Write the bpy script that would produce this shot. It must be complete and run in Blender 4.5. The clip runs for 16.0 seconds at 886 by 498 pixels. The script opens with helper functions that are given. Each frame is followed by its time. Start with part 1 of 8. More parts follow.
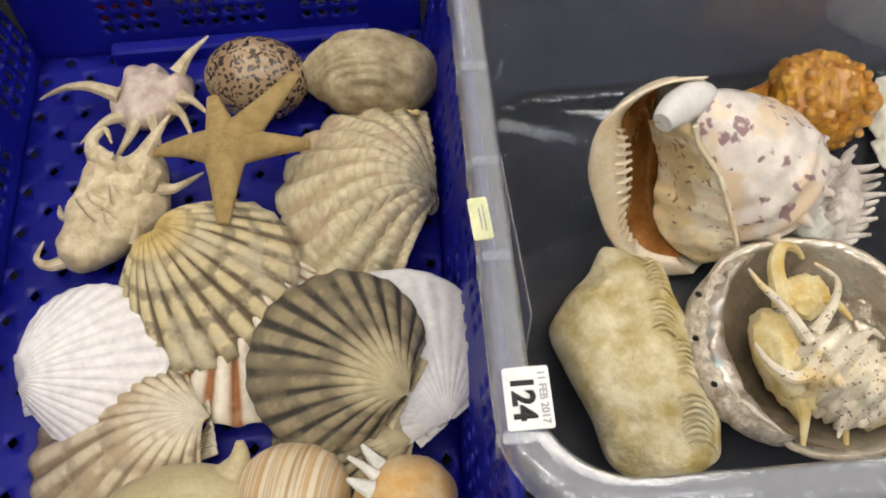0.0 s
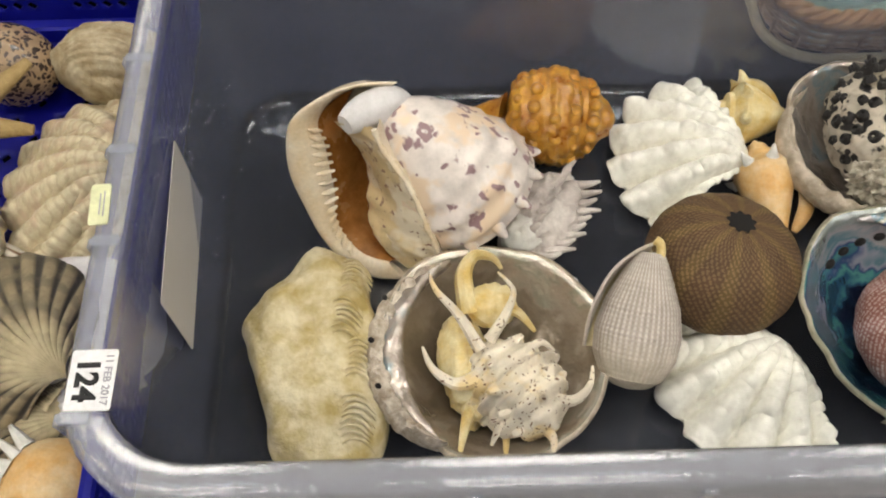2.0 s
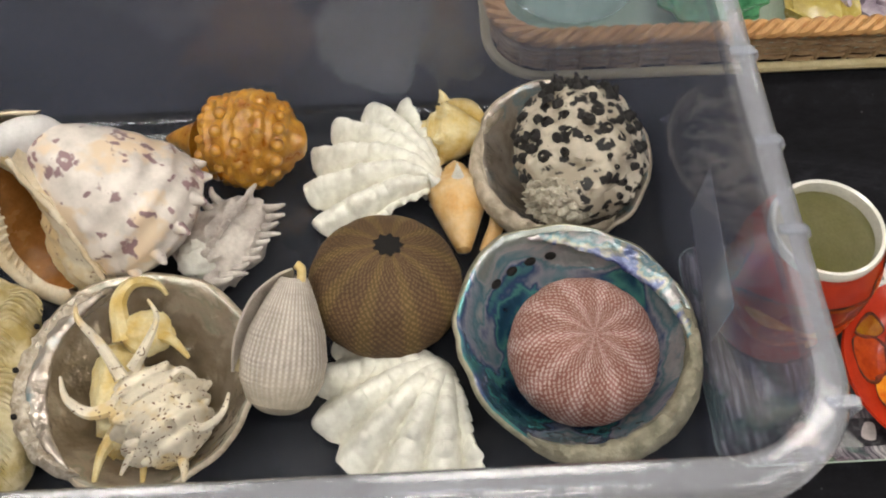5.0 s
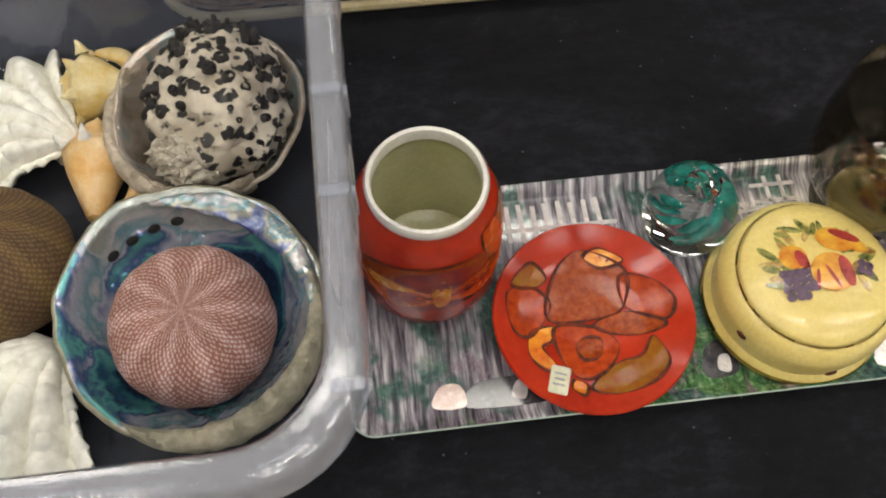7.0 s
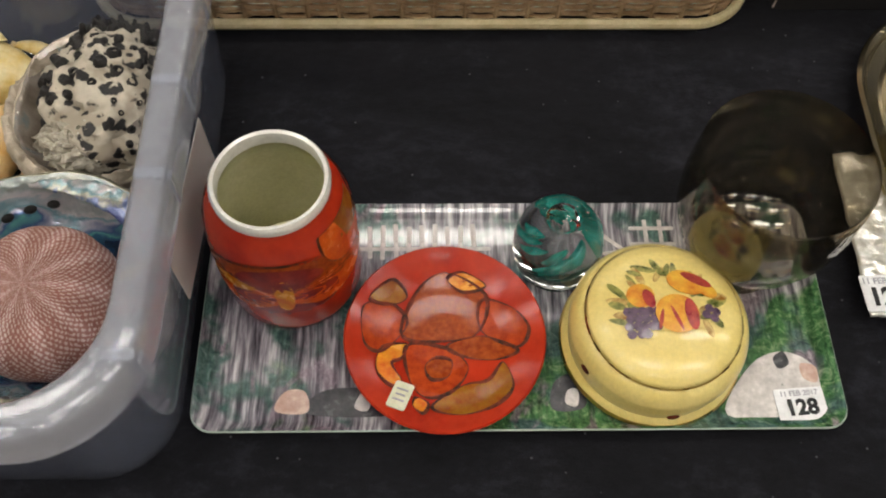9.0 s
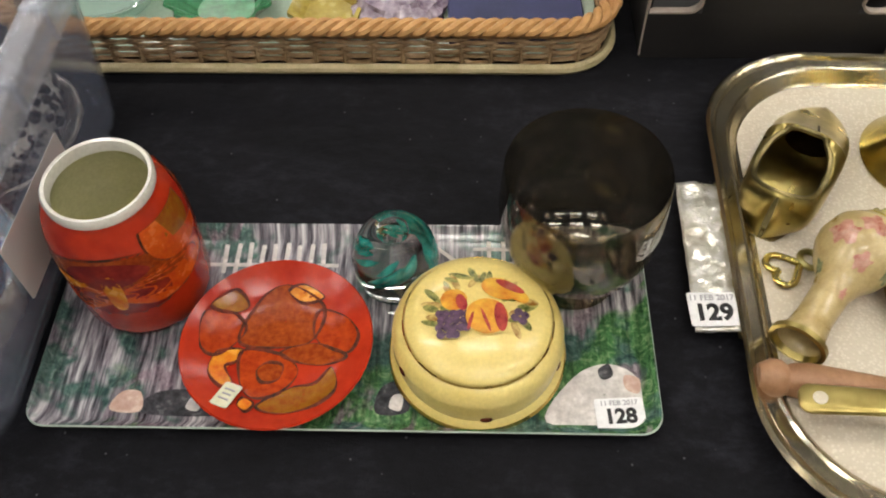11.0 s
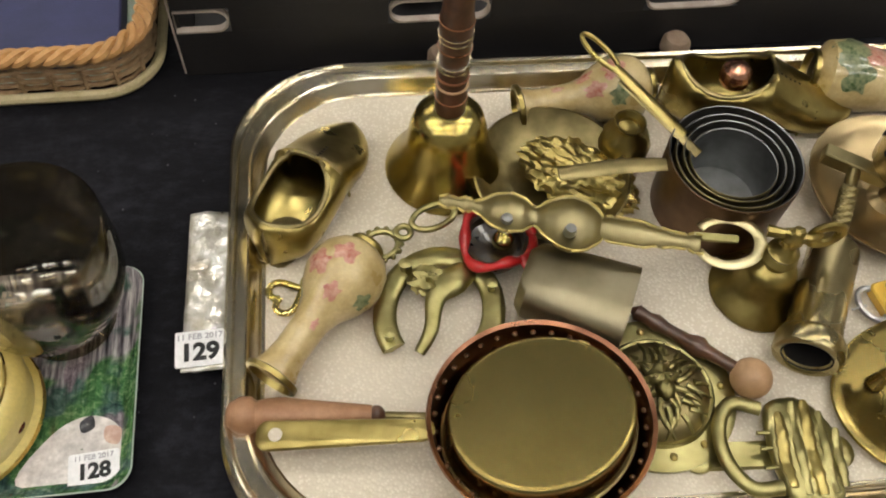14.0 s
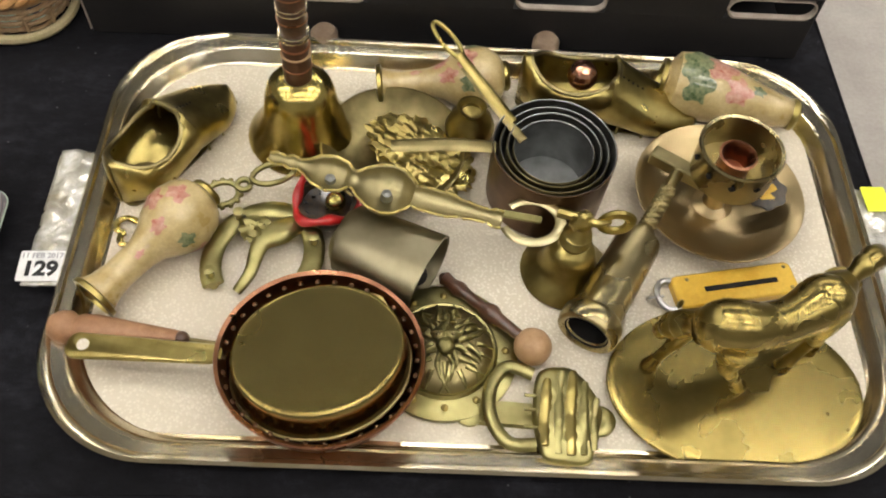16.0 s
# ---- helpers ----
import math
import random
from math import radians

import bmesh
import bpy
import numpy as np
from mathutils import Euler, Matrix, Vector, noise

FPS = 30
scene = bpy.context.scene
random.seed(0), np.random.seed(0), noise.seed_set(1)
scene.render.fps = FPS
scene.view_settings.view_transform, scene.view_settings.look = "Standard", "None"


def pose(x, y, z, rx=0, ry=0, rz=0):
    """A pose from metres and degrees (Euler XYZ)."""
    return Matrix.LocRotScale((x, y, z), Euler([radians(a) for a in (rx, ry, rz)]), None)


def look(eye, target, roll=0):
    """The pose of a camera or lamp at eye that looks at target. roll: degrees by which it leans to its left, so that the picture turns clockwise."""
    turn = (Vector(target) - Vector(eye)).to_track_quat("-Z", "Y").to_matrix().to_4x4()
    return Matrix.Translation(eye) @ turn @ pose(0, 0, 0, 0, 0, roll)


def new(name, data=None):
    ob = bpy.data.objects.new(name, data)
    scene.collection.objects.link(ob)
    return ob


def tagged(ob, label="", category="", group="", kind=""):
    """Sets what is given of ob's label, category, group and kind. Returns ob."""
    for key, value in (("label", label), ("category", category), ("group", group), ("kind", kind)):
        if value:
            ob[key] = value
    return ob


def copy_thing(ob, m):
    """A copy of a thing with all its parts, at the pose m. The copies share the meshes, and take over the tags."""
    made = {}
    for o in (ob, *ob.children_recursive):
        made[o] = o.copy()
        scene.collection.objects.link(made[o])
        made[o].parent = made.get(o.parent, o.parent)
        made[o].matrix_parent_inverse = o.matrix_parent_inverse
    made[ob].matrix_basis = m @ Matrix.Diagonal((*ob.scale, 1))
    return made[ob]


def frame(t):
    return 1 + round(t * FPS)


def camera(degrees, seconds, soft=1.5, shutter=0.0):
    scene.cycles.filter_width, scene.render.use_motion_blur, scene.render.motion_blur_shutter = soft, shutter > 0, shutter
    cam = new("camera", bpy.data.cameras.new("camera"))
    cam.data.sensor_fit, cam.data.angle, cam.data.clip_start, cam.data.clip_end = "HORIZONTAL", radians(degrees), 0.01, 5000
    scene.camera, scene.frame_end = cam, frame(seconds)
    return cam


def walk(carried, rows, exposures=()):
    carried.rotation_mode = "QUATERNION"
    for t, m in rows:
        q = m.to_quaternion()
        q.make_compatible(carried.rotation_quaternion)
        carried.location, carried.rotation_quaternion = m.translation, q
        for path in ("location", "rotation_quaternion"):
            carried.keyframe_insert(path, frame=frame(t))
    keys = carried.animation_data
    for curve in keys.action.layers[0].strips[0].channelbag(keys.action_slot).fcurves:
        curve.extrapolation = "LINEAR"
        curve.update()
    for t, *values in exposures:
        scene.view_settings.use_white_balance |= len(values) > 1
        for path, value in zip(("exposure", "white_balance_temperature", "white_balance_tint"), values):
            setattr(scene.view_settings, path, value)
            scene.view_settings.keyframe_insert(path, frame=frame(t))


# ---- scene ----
cam = camera(53.7, 16.0, soft=2.0)
# rows: seconds, eye, target, roll; TABLE turns them so that the table's long side runs along x
PATH = [
    (0, (0.031, 0.014, 0.543), (-0.061, 0.943, -1.225), -3.4),
    (0.5, (0.085, 0.003, 0.544), (-0.016, 0.947, -1.216), -2.8),
    (1, (0.139, 0.001, 0.545), (0.029, 0.958, -1.208), -1.8),
    (1.5, (0.188, 0.009, 0.543), (0.087, 0.978, -1.203), -0.9),
    (2, (0.226, 0.016, 0.539), (0.118, 0.976, -1.213), -0.9),
    (2.5, (0.259, 0.025, 0.539), (0.143, 0.982, -1.213), -1.0),
    (3, (0.304, 0.031, 0.539), (0.189, 0.995, -1.21), -0.8),
    (3.2, (0.315, 0.033, 0.539), (0.222, 1.003, -1.207), 0.4),
    (5.3, (0.461, 0.047, 0.542), (0.379, 1.025, -1.201), -1.3),
    (5.5, (0.481, 0.053, 0.54), (0.424, 1.017, -1.211), -1.1),
    (6, (0.528, 0.067, 0.528), (0.527, 0.982, -1.25), 0.5),
    (6.5, (0.581, 0.083, 0.516), (0.591, 0.942, -1.29), 1.0),
    (7, (0.634, 0.091, 0.51), (0.641, 0.931, -1.306), 1.0),
    (7.5, (0.653, 0.098, 0.51), (0.69, 0.921, -1.313), 3.1),
    (8, (0.661, 0.093, 0.506), (0.695, 0.928, -1.311), 3.3),
    (8.5, (0.698, 0.079, 0.507), (0.666, 0.955, -1.29), 1.9),
    (9, (0.743, 0.071, 0.507), (0.654, 1.02, -1.251), 1.4),
    (9.2, (0.759, 0.071, 0.503), (0.664, 1.052, -1.237), 1.4),
    (11.3, (0.9, 0.018, 0.498), (0.693, 1.164, -1.128), -1.9),
    (11.5, (0.915, 0.016, 0.502), (0.731, 1.158, -1.129), -1.1),
    (12, (0.948, 0.014, 0.513), (0.842, 1.127, -1.145), 0.6),
    (12.5, (0.983, 0.022, 0.519), (0.948, 1.128, -1.147), 1.7),
    (13, (1.019, 0.045, 0.526), (1.038, 1.143, -1.145), 3.0),
    (13.5, (1.072, 0.071, 0.531), (1.141, 1.143, -1.156), 4.9),
    (14, (1.128, 0.095, 0.531), (1.207, 1.158, -1.161), 5.2),
    (14.5, (1.159, 0.099, 0.532), (1.203, 1.16, -1.163), 5.2),
    (15, (1.203, 0.084, 0.549), (1.2, 1.133, -1.154), 4.6),
    (15.5, (1.25, 0.062, 0.559), (1.244, 1.126, -1.135), 6.6),
    (16, (1.286, 0.045, 0.567), (1.265, 1.123, -1.118), 6.6),
]
TABLE = pose(0, 0, 0, 0, 0, -7.2)
walk(cam, [(t, TABLE @ look(eye, target, roll)) for t, eye, target, roll in PATH], [(0, 0.0), (3, -0.05), (6.5, -0.12), (9, -0.22), (11.5, 0.0), (12.5, 0.07), (14.2, -0.21), (15.3, -0.06), (16, 0.04)])

# ---- world: a closed hall lit by its ceiling lamps ----
world = bpy.data.worlds.new("hall_world")
scene.world = world
world.use_nodes = True
world.node_tree.nodes["Background"].inputs[0].default_value = (0.9, 0.93, 1.0, 1)
world.node_tree.nodes["Background"].inputs[1].default_value = 0.05
LAMP = 25.5

# ---- mesh building ----


class Geo:
    """Collects vertices, faces and uv pairs for one mesh."""

    def __init__(self):
        self.v, self.f, self.uv, self.mi = [], [], [], []

    def put(self, pts, faces, uvs=None, m=None, mi=0):
        o = len(self.v)
        for p in pts:
            p = Vector(p)
            self.v.append(tuple(m @ p if m is not None else p))
        for n, f in enumerate(faces):
            self.f.append([o + i for i in f])
            self.uv.append(uvs[n] if uvs else [(0, 0)] * len(f))
            self.mi.append(mi)
        return self

    def grid(self, fn, nu, nv, wrap=False, m=None, mi=0, flip=False):
        """fn(u, v) with u, v in 0..1; wrap closes u."""
        cols = nu if wrap else nu + 1
        pts = [fn(i / nu, j / nv) for j in range(nv + 1) for i in range(cols)]
        faces, uvs = [], []
        for j in range(nv):
            for i in range(nu):
                a, b = i, (i + 1) % cols
                q = [j * cols + a, j * cols + b, (j + 1) * cols + b, (j + 1) * cols + a]
                w = [(i / nu, j / nv), ((i + 1) / nu, j / nv), ((i + 1) / nu, (j + 1) / nv), (i / nu, (j + 1) / nv)]
                faces.append(q[::-1] if flip else q)
                uvs.append(w[::-1] if flip else w)
        return self.put(pts, faces, uvs, m, mi)

    def lathe(self, prof, n=48, m=None, mi=0, arc=1.0):
        """prof: (radius, height) pairs, turned about z."""
        k = len(prof) - 1

        def fn(u, v):
            r, z = prof[round(v * k)]
            a = u * arc * math.tau
            return (r * math.cos(a), r * math.sin(a), z)
        return self.grid(fn, n, k, arc == 1.0, m, mi)

    def tube(self, pts, radii, n=10, m=None, mi=0, flat=1.0, up=(0, 0, 1)):
        """A round bar along pts; flat squeezes it along the up direction."""
        pts = [Vector(p) for p in pts]
        if not hasattr(radii, "__len__"):
            radii = [radii] * len(pts)
        rings, k = [], len(pts)
        for i, p in enumerate(pts):
            d = (pts[min(i + 1, k - 1)] - pts[max(i - 1, 0)]).normalized()
            s = d.cross(Vector(up))
            if s.length < 1e-4:
                s = d.cross(Vector((1, 0, 0)))
            s.normalize()
            w = s.cross(d)
            rings.append([p + radii[i] * (math.cos(a) * s + flat * math.sin(a) * w) for a in [math.tau * q / n for q in range(n)]])
        self.grid(lambda u, v: rings[round(v * (k - 1))][round(u * n) % n], n, k - 1, True, m, mi)
        o = len(self.v) - n * k
        for ring, fl in ((0, True), (k - 1, False)):
            f = [o + ring * n + q for q in range(n)]
            self.f.append(f[::-1] if fl else f)
            self.uv.append([(0, 0)] * n)
            self.mi.append(mi)
        return self

    def skin(self, loops, cap0=False, cap1=False, m=None, mi=0):
        """Joins closed outlines of equal length."""
        n, k = len(loops[0]), len(loops) - 1
        o = len(self.v)
        self.grid(lambda u, v: loops[round(v * k)][round(u * n) % n], n, k, True, m, mi)
        for on, ring, fl in ((cap0, 0, True), (cap1, k, False)):
            if on:
                f = [o + ring * n + q for q in range(n)]
                self.f.append(f[::-1] if fl else f)
                self.uv.append([(0, 0)] * n)
                self.mi.append(mi)
        return self

    def rbox(self, sx, sy, sz, r=0.004, e=0.0015, c=(0, 0, 0), m=None, mi=0):
        """A box with rounded upright edges and bevelled rims; c is the middle of its base."""
        x, y, z = c
        L = []
        for dz, inset in ((0, e), (e, 0), (sz - e, 0), (sz, e)):
            L.append([(px + x, py + y, z + dz) for px, py in rrect(sx / 2 - inset, sy / 2 - inset, max(r - inset, 0.0003))])
        return self.skin(L, True, True, m, mi)

    def ball(self, rx, ry, rz, c=(0, 0, 0), n=24, k=14, m=None, mi=0, fn=None):
        def f(u, v):
            a, b = u * math.tau, (v - 0.5) * math.pi
            p = Vector((math.cos(a) * math.cos(b), math.sin(a) * math.cos(b), math.sin(b)))
            s = fn(p) if fn else 1.0
            return (c[0] + rx * p.x * s, c[1] + ry * p.y * s, c[2] + rz * p.z * s)
        return self.grid(f, n, k, True, m, mi)

    def mesh(self, name, sharp=40):
        me = bpy.data.meshes.new(name)
        me.from_pydata(self.v, [], self.f)
        lay = me.uv_layers.new(name="UVMap")
        lay.data.foreach_set("uv", [c for w in self.uv for p in w for c in p])
        me.polygons.foreach_set("use_smooth", [True] * len(me.polygons))
        me.polygons.foreach_set("material_index", self.mi)
        me.set_sharp_from_angle(angle=radians(sharp))
        return me


def rrect(hx, hy, r, n=6):
    r = min(r, hx, hy)
    return [(sx * (hx - r) + r * math.cos(a), sy * (hy - r) + r * math.sin(a))
            for q, (sx, sy) in enumerate(((1, 1), (-1, 1), (-1, -1), (1, -1)))
            for a in [(q + i / n) * math.pi / 2 for i in range(n + 1)]]


def curve(ctrl, n=8, closed=False):
    """A smooth line through control points."""
    c = [Vector(p) for p in ctrl]
    k, out = len(c), []
    for i in range(k if closed else k - 1):
        if closed:
            a, b, d, e = c[i - 1], c[i], c[(i + 1) % k], c[(i + 2) % k]
        else:
            a, b, d, e = c[max(i - 1, 0)], c[i], c[i + 1], c[min(i + 2, k - 1)]
        for j in range(n):
            t = j / n
            out.append(0.5 * (2 * b + (d - a) * t + (2 * a - 5 * b + 4 * d - e) * t * t + (3 * b - a - 3 * d + e) * t ** 3))
    if not closed:
        out.append(c[-1])
    return out


def along(a, b, spin=0):
    """The pose whose z axis runs from a to b."""
    d = Vector(b) - Vector(a)
    return Matrix.Translation(a) @ d.to_track_quat("Z", "Y").to_matrix().to_4x4() @ pose(0, 0, 0, 0, 0, spin)


def fbm(p, s, seed=0.0, octaves=3):
    return noise.fractal(Vector(p) * s + Vector((seed, seed * 1.7, -seed)), 1.0, 2.0, octaves)


def thing(name, label, category, m, group="", kind=""):
    ob = new(name)
    ob.empty_display_size = 0.02
    ob.matrix_world = m
    return tagged(ob, label, category, group, kind)


def part(name, geo, material, parent=None, label="", solid=0.0, m=None, sharp=40, offset=1.0):
    me = geo.mesh(name, sharp)
    for mat in material if isinstance(material, (list, tuple)) else [material]:
        me.materials.append(mat)
    ob = new(name, me)
    if parent:
        ob.parent = parent
    if m is not None:
        ob.matrix_basis = m
    if label:
        ob["label"] = label
    if solid:
        mod = ob.modifiers.new("thickness", "SOLIDIFY")
        mod.thickness, mod.offset = solid, offset
        if isinstance(material, (list, tuple)) and len(material) > 1:
            mod.material_offset = 1
    return ob


def single(name, geo, material, label, category, m, group="", solid=0.0, sharp=40, kind="", offset=1.0):
    ob = part(name, geo, material, None, "", solid, m, sharp, offset)
    return tagged(ob, label, category, group, kind)


def words(name, text, size, material, parent, m, bold=0.022):
    """Raised lettering as a mesh."""
    cu = bpy.data.curves.new(name, "FONT")
    cu.body, cu.size, cu.align_x, cu.align_y = text, size, "CENTER", "CENTER"
    cu.extrude, cu.bevel_depth, cu.bevel_resolution = 0.0001, size * bold, 0
    tmp = new("tmp", cu)
    bpy.context.view_layer.update()
    me = bpy.data.meshes.new_from_object(tmp.evaluated_get(bpy.context.evaluated_depsgraph_get()))
    bpy.data.objects.remove(tmp)
    bpy.data.curves.remove(cu)
    me.materials.clear()
    me.materials.append(material)
    ob = new(name, me)
    ob.parent = parent
    ob.matrix_basis = m
    return ob


# ---- materials ----


class Nodes:
    def __init__(self, name):
        self.mat = bpy.data.materials.new(name)
        self.mat.use_nodes = True
        self.t = self.mat.node_tree
        self.bsdf = self.t.nodes["Principled BSDF"]
        self.out = self.t.nodes["Material Output"]

    def add(self, kind, **inputs):
        n = self.t.nodes.new(kind)
        for k, v in inputs.items():
            n.inputs[k].default_value = v
        return n

    def link(self, a, b):
        self.t.links.new(a, b)

    def coord(self, which="Object", scale=(1, 1, 1), rot=(0, 0, 0)):
        tc = self.add("ShaderNodeTexCoord")
        mp = self.add("ShaderNodeMapping", Scale=scale, Rotation=rot)
        self.link(tc.outputs[which], mp.inputs[0])
        return mp.outputs[0]

    def noise(self, co, scale, detail=4, rough=0.6, distort=0.0):
        n = self.add("ShaderNodeTexNoise", Scale=scale, Detail=detail, Roughness=rough, Distortion=distort)
        self.link(co, n.inputs["Vector"])
        return n.outputs["Fac"]

    def ramp(self, fac, stops):
        r = self.add("ShaderNodeValToRGB")
        e = r.color_ramp.elements
        while len(e) < len(stops):
            e.new(0.5)
        for el, (p, c) in zip(e, stops):
            el.position, el.color = p, (*c, 1) if len(c) == 3 else c
        self.link(fac, r.inputs[0])
        return r.outputs[0]

    def mix(self, fac, a, b, blend="MIX"):
        n = self.t.nodes.new("ShaderNodeMix")
        n.data_type, n.blend_type = "RGBA", blend
        for sock, val in ((n.inputs[0], fac), (n.inputs[6], a), (n.inputs[7], b)):
            if hasattr(val, "is_output"):
                self.link(val, sock)
            elif hasattr(val, "__len__"):
                sock.default_value = (*val, 1)
            else:
                sock.default_value = val
        return n.outputs[2]

    def math(self, op, a, b=0.0):
        n = self.t.nodes.new("ShaderNodeMath")
        n.operation = op
        for sock, val in ((n.inputs[0], a), (n.inputs[1], b)):
            if hasattr(val, "is_output"):
                self.link(val, sock)
            else:
                sock.default_value = val
        return n.outputs[0]

    def sep(self, co):
        n = self.add("ShaderNodeSeparateXYZ")
        self.link(co, n.inputs[0])
        return n.outputs

    def voronoi(self, co, scale, feature="F1"):
        n = self.add("ShaderNodeTexVoronoi", Scale=scale)
        n.feature = feature
        self.link(co, n.inputs["Vector"])
        return n

    def bump(self, height, strength, distance=0.001):
        b = self.add("ShaderNodeBump", Strength=strength, Distance=distance)
        self.link(height, b.inputs["Height"])
        self.link(b.outputs[0], self.bsdf.inputs["Normal"])

    def base(self, col):
        if hasattr(col, "is_output"):
            self.link(col, self.bsdf.inputs["Base Color"])
        else:
            self.bsdf.inputs["Base Color"].default_value = (*col, 1)

    def set(self, rough=0.5, metal=0.0, coat=0.0, spec=0.5, trans=0.0, ior=1.45, sss=0.0):
        i = self.bsdf.inputs
        i["Metallic"].default_value, i["Coat Weight"].default_value = metal, coat
        i["Specular IOR Level"].default_value, i["Transmission Weight"].default_value, i["IOR"].default_value = spec, trans, ior
        if hasattr(rough, "is_output"):
            self.link(rough, i["Roughness"])
        else:
            i["Roughness"].default_value = rough
        i["Coat Roughness"].default_value = 0.06
        return self


def surf(name, dark, light, scale=60, rough=0.5, metal=0.0, coat=0.0, bump=0.2, bscale=400, lo=0.35, hi=0.65, spec=0.5, dist=0.0006):
    """A mottled surface: two tones at one scale, fine grain at another."""
    n = Nodes(name)
    co = n.coord()
    big = n.noise(co, scale, 5)
    fine = n.noise(co, bscale, 3)
    col = n.ramp(big, [(lo, dark), (hi, light)])
    col = n.mix(0.18, col, n.ramp(fine, [(0.3, (0.25, 0.25, 0.25)), (0.7, (1, 1, 1))]), "MULTIPLY")
    n.base(col)
    rg = n.math("MULTIPLY_ADD", big, 0.25)
    n.t.nodes[-1].inputs[2].default_value = rough - 0.12
    n.set(rg, metal, coat, spec)
    if bump:
        n.bump(n.math("ADD", fine, n.math("MULTIPLY", big, 0.6)), bump, dist)
    return n.mat


def metalmat(name, col, tarnish, scale=45, rough=0.2, bump=0.03):
    n = Nodes(name)
    co = n.coord()
    a, b = n.noise(co, scale, 3, 0.5), n.noise(co, 500, 2)
    n.base(n.ramp(a, [(0.3, tarnish), (0.7, col)]))
    rg = n.math("MULTIPLY_ADD", a, -0.16)
    n.t.nodes[-1].inputs[2].default_value = rough + 0.11
    n.set(rg, 1.0)
    n.bump(n.math("ADD", b, n.math("MULTIPLY", a, 0.12)), bump, 0.0003)
    return n.mat


def ribmat(name, rib, gap, ring, ribs, rings=7, apex=None, rough=0.5, amount=0.6, blotch=None):
    """A fan shell: stripes along the ribs, growth bands across them, speckle."""
    n = Nodes(name)
    uv = n.sep(n.coord("UV"))
    co = n.coord()
    sp = n.noise(co, 140, 4)
    w = n.math("COSINE", n.math("MULTIPLY", uv[0], ribs * math.tau))
    w = n.math("MULTIPLY_ADD", w, 0.5)
    n.t.nodes[-1].inputs[2].default_value = 0.5
    col = n.mix(n.ramp(w, [(0.3, (0, 0, 0)), (0.75, (1, 1, 1))]), gap, rib)
    g = n.math("SINE", n.math("ADD", n.math("MULTIPLY", uv[1], rings * math.tau), n.math("MULTIPLY", sp, 5.0)))
    col = n.mix(n.math("MULTIPLY", n.ramp(g, [(0.1, (0, 0, 0)), (0.9, (1, 1, 1))]), amount), col, ring)
    if blotch:
        col = n.mix(n.ramp(n.noise(co, 38, 4), [(0.5, (0, 0, 0)), (0.62, (0.8, 0.8, 0.8))]), col, blotch)
    if apex:
        col = n.mix(n.ramp(uv[1], [(0.08, (1, 1, 1)), (0.42, (0, 0, 0))]), col, apex)
    col = n.mix(0.35, col, n.ramp(sp, [(0.3, (0.45, 0.42, 0.38)), (0.6, (1, 1, 1))]), "MULTIPLY")
    n.base(col)
    n.set(rough)
    n.bump(n.math("ADD", sp, n.math("MULTIPLY", g, 0.3)), 0.35, 0.0008)
    return n.mat


def clearmat(name, tint, body, solid, rough=0.15):
    """Thin clear plastic: part of the light goes straight through."""
    n = Nodes(name)
    co = n.coord()
    a = n.noise(co, 9, 3)
    n.base(n.mix(a, body, tuple(0.85 * c for c in body)))
    n.set(rough)
    tr = n.add("ShaderNodeBsdfTransparent")
    tr.inputs[0].default_value = (*tint, 1)
    mx = n.t.nodes.new("ShaderNodeMixShader")
    f = n.math("MULTIPLY_ADD", a, 0.04)
    n.t.nodes[-1].inputs[2].default_value = solid - 0.02
    n.link(f, mx.inputs[0])
    n.link(tr.outputs[0], mx.inputs[1])
    n.link(n.bsdf.outputs[0], mx.inputs[2])
    gl = n.add("ShaderNodeBsdfGlossy", Roughness=rough)
    lw = n.add("ShaderNodeLayerWeight", Blend=0.5)
    fr = n.math("MULTIPLY_ADD", n.math("POWER", lw.outputs["Facing"], 4.0), 0.85)
    n.t.nodes[-1].inputs[2].default_value = 0.045
    top = n.t.nodes.new("ShaderNodeMixShader")
    n.link(fr, top.inputs[0])
    n.link(mx.outputs[0], top.inputs[1])
    n.link(gl.outputs[0], top.inputs[2])
    n.link(top.outputs[0], n.out.inputs[0])
    return n.mat


def glassmat(name, tint, rough=0.0):
    n = Nodes(name)
    n.base(tint)
    n.set(rough, trans=1.0, ior=1.48)
    return n.mat


def spotmat(name, ground, spot, scale, size=0.32, second=None, rough=0.3, coat=0.3, jitter=0.03):
    """Irregular round spots on a mottled ground."""
    n = Nodes(name)
    co = n.coord()
    a = n.noise(co, 55, 4)
    warp = n.add("ShaderNodeTexNoise", Scale=90.0)
    n.link(co, warp.inputs["Vector"])
    vm = n.t.nodes.new("ShaderNodeVectorMath")
    vm.operation = "MULTIPLY_ADD"
    n.link(warp.outputs["Color"], vm.inputs[0])
    vm.inputs[1].default_value = (jitter, jitter, jitter)
    n.link(co, vm.inputs[2])
    v = n.voronoi(vm.outputs[0], scale)
    col = n.ramp(a, [(0.35, tuple(0.72 * c for c in ground)), (0.6, ground)])
    if second:
        col = n.mix(n.ramp(n.noise(co, 35, 3), [(0.5, (0, 0, 0)), (0.6, (1, 1, 1))]), col, second)
    m = n.ramp(v.outputs["Distance"], [(size, (1, 1, 1)), (size + 0.1, (0, 0, 0))])
    n.base(n.mix(m, col, spot))
    n.set(rough, coat=coat)
    n.bump(n.noise(co, 300, 3), 0.12, 0.0006)
    return n.mat


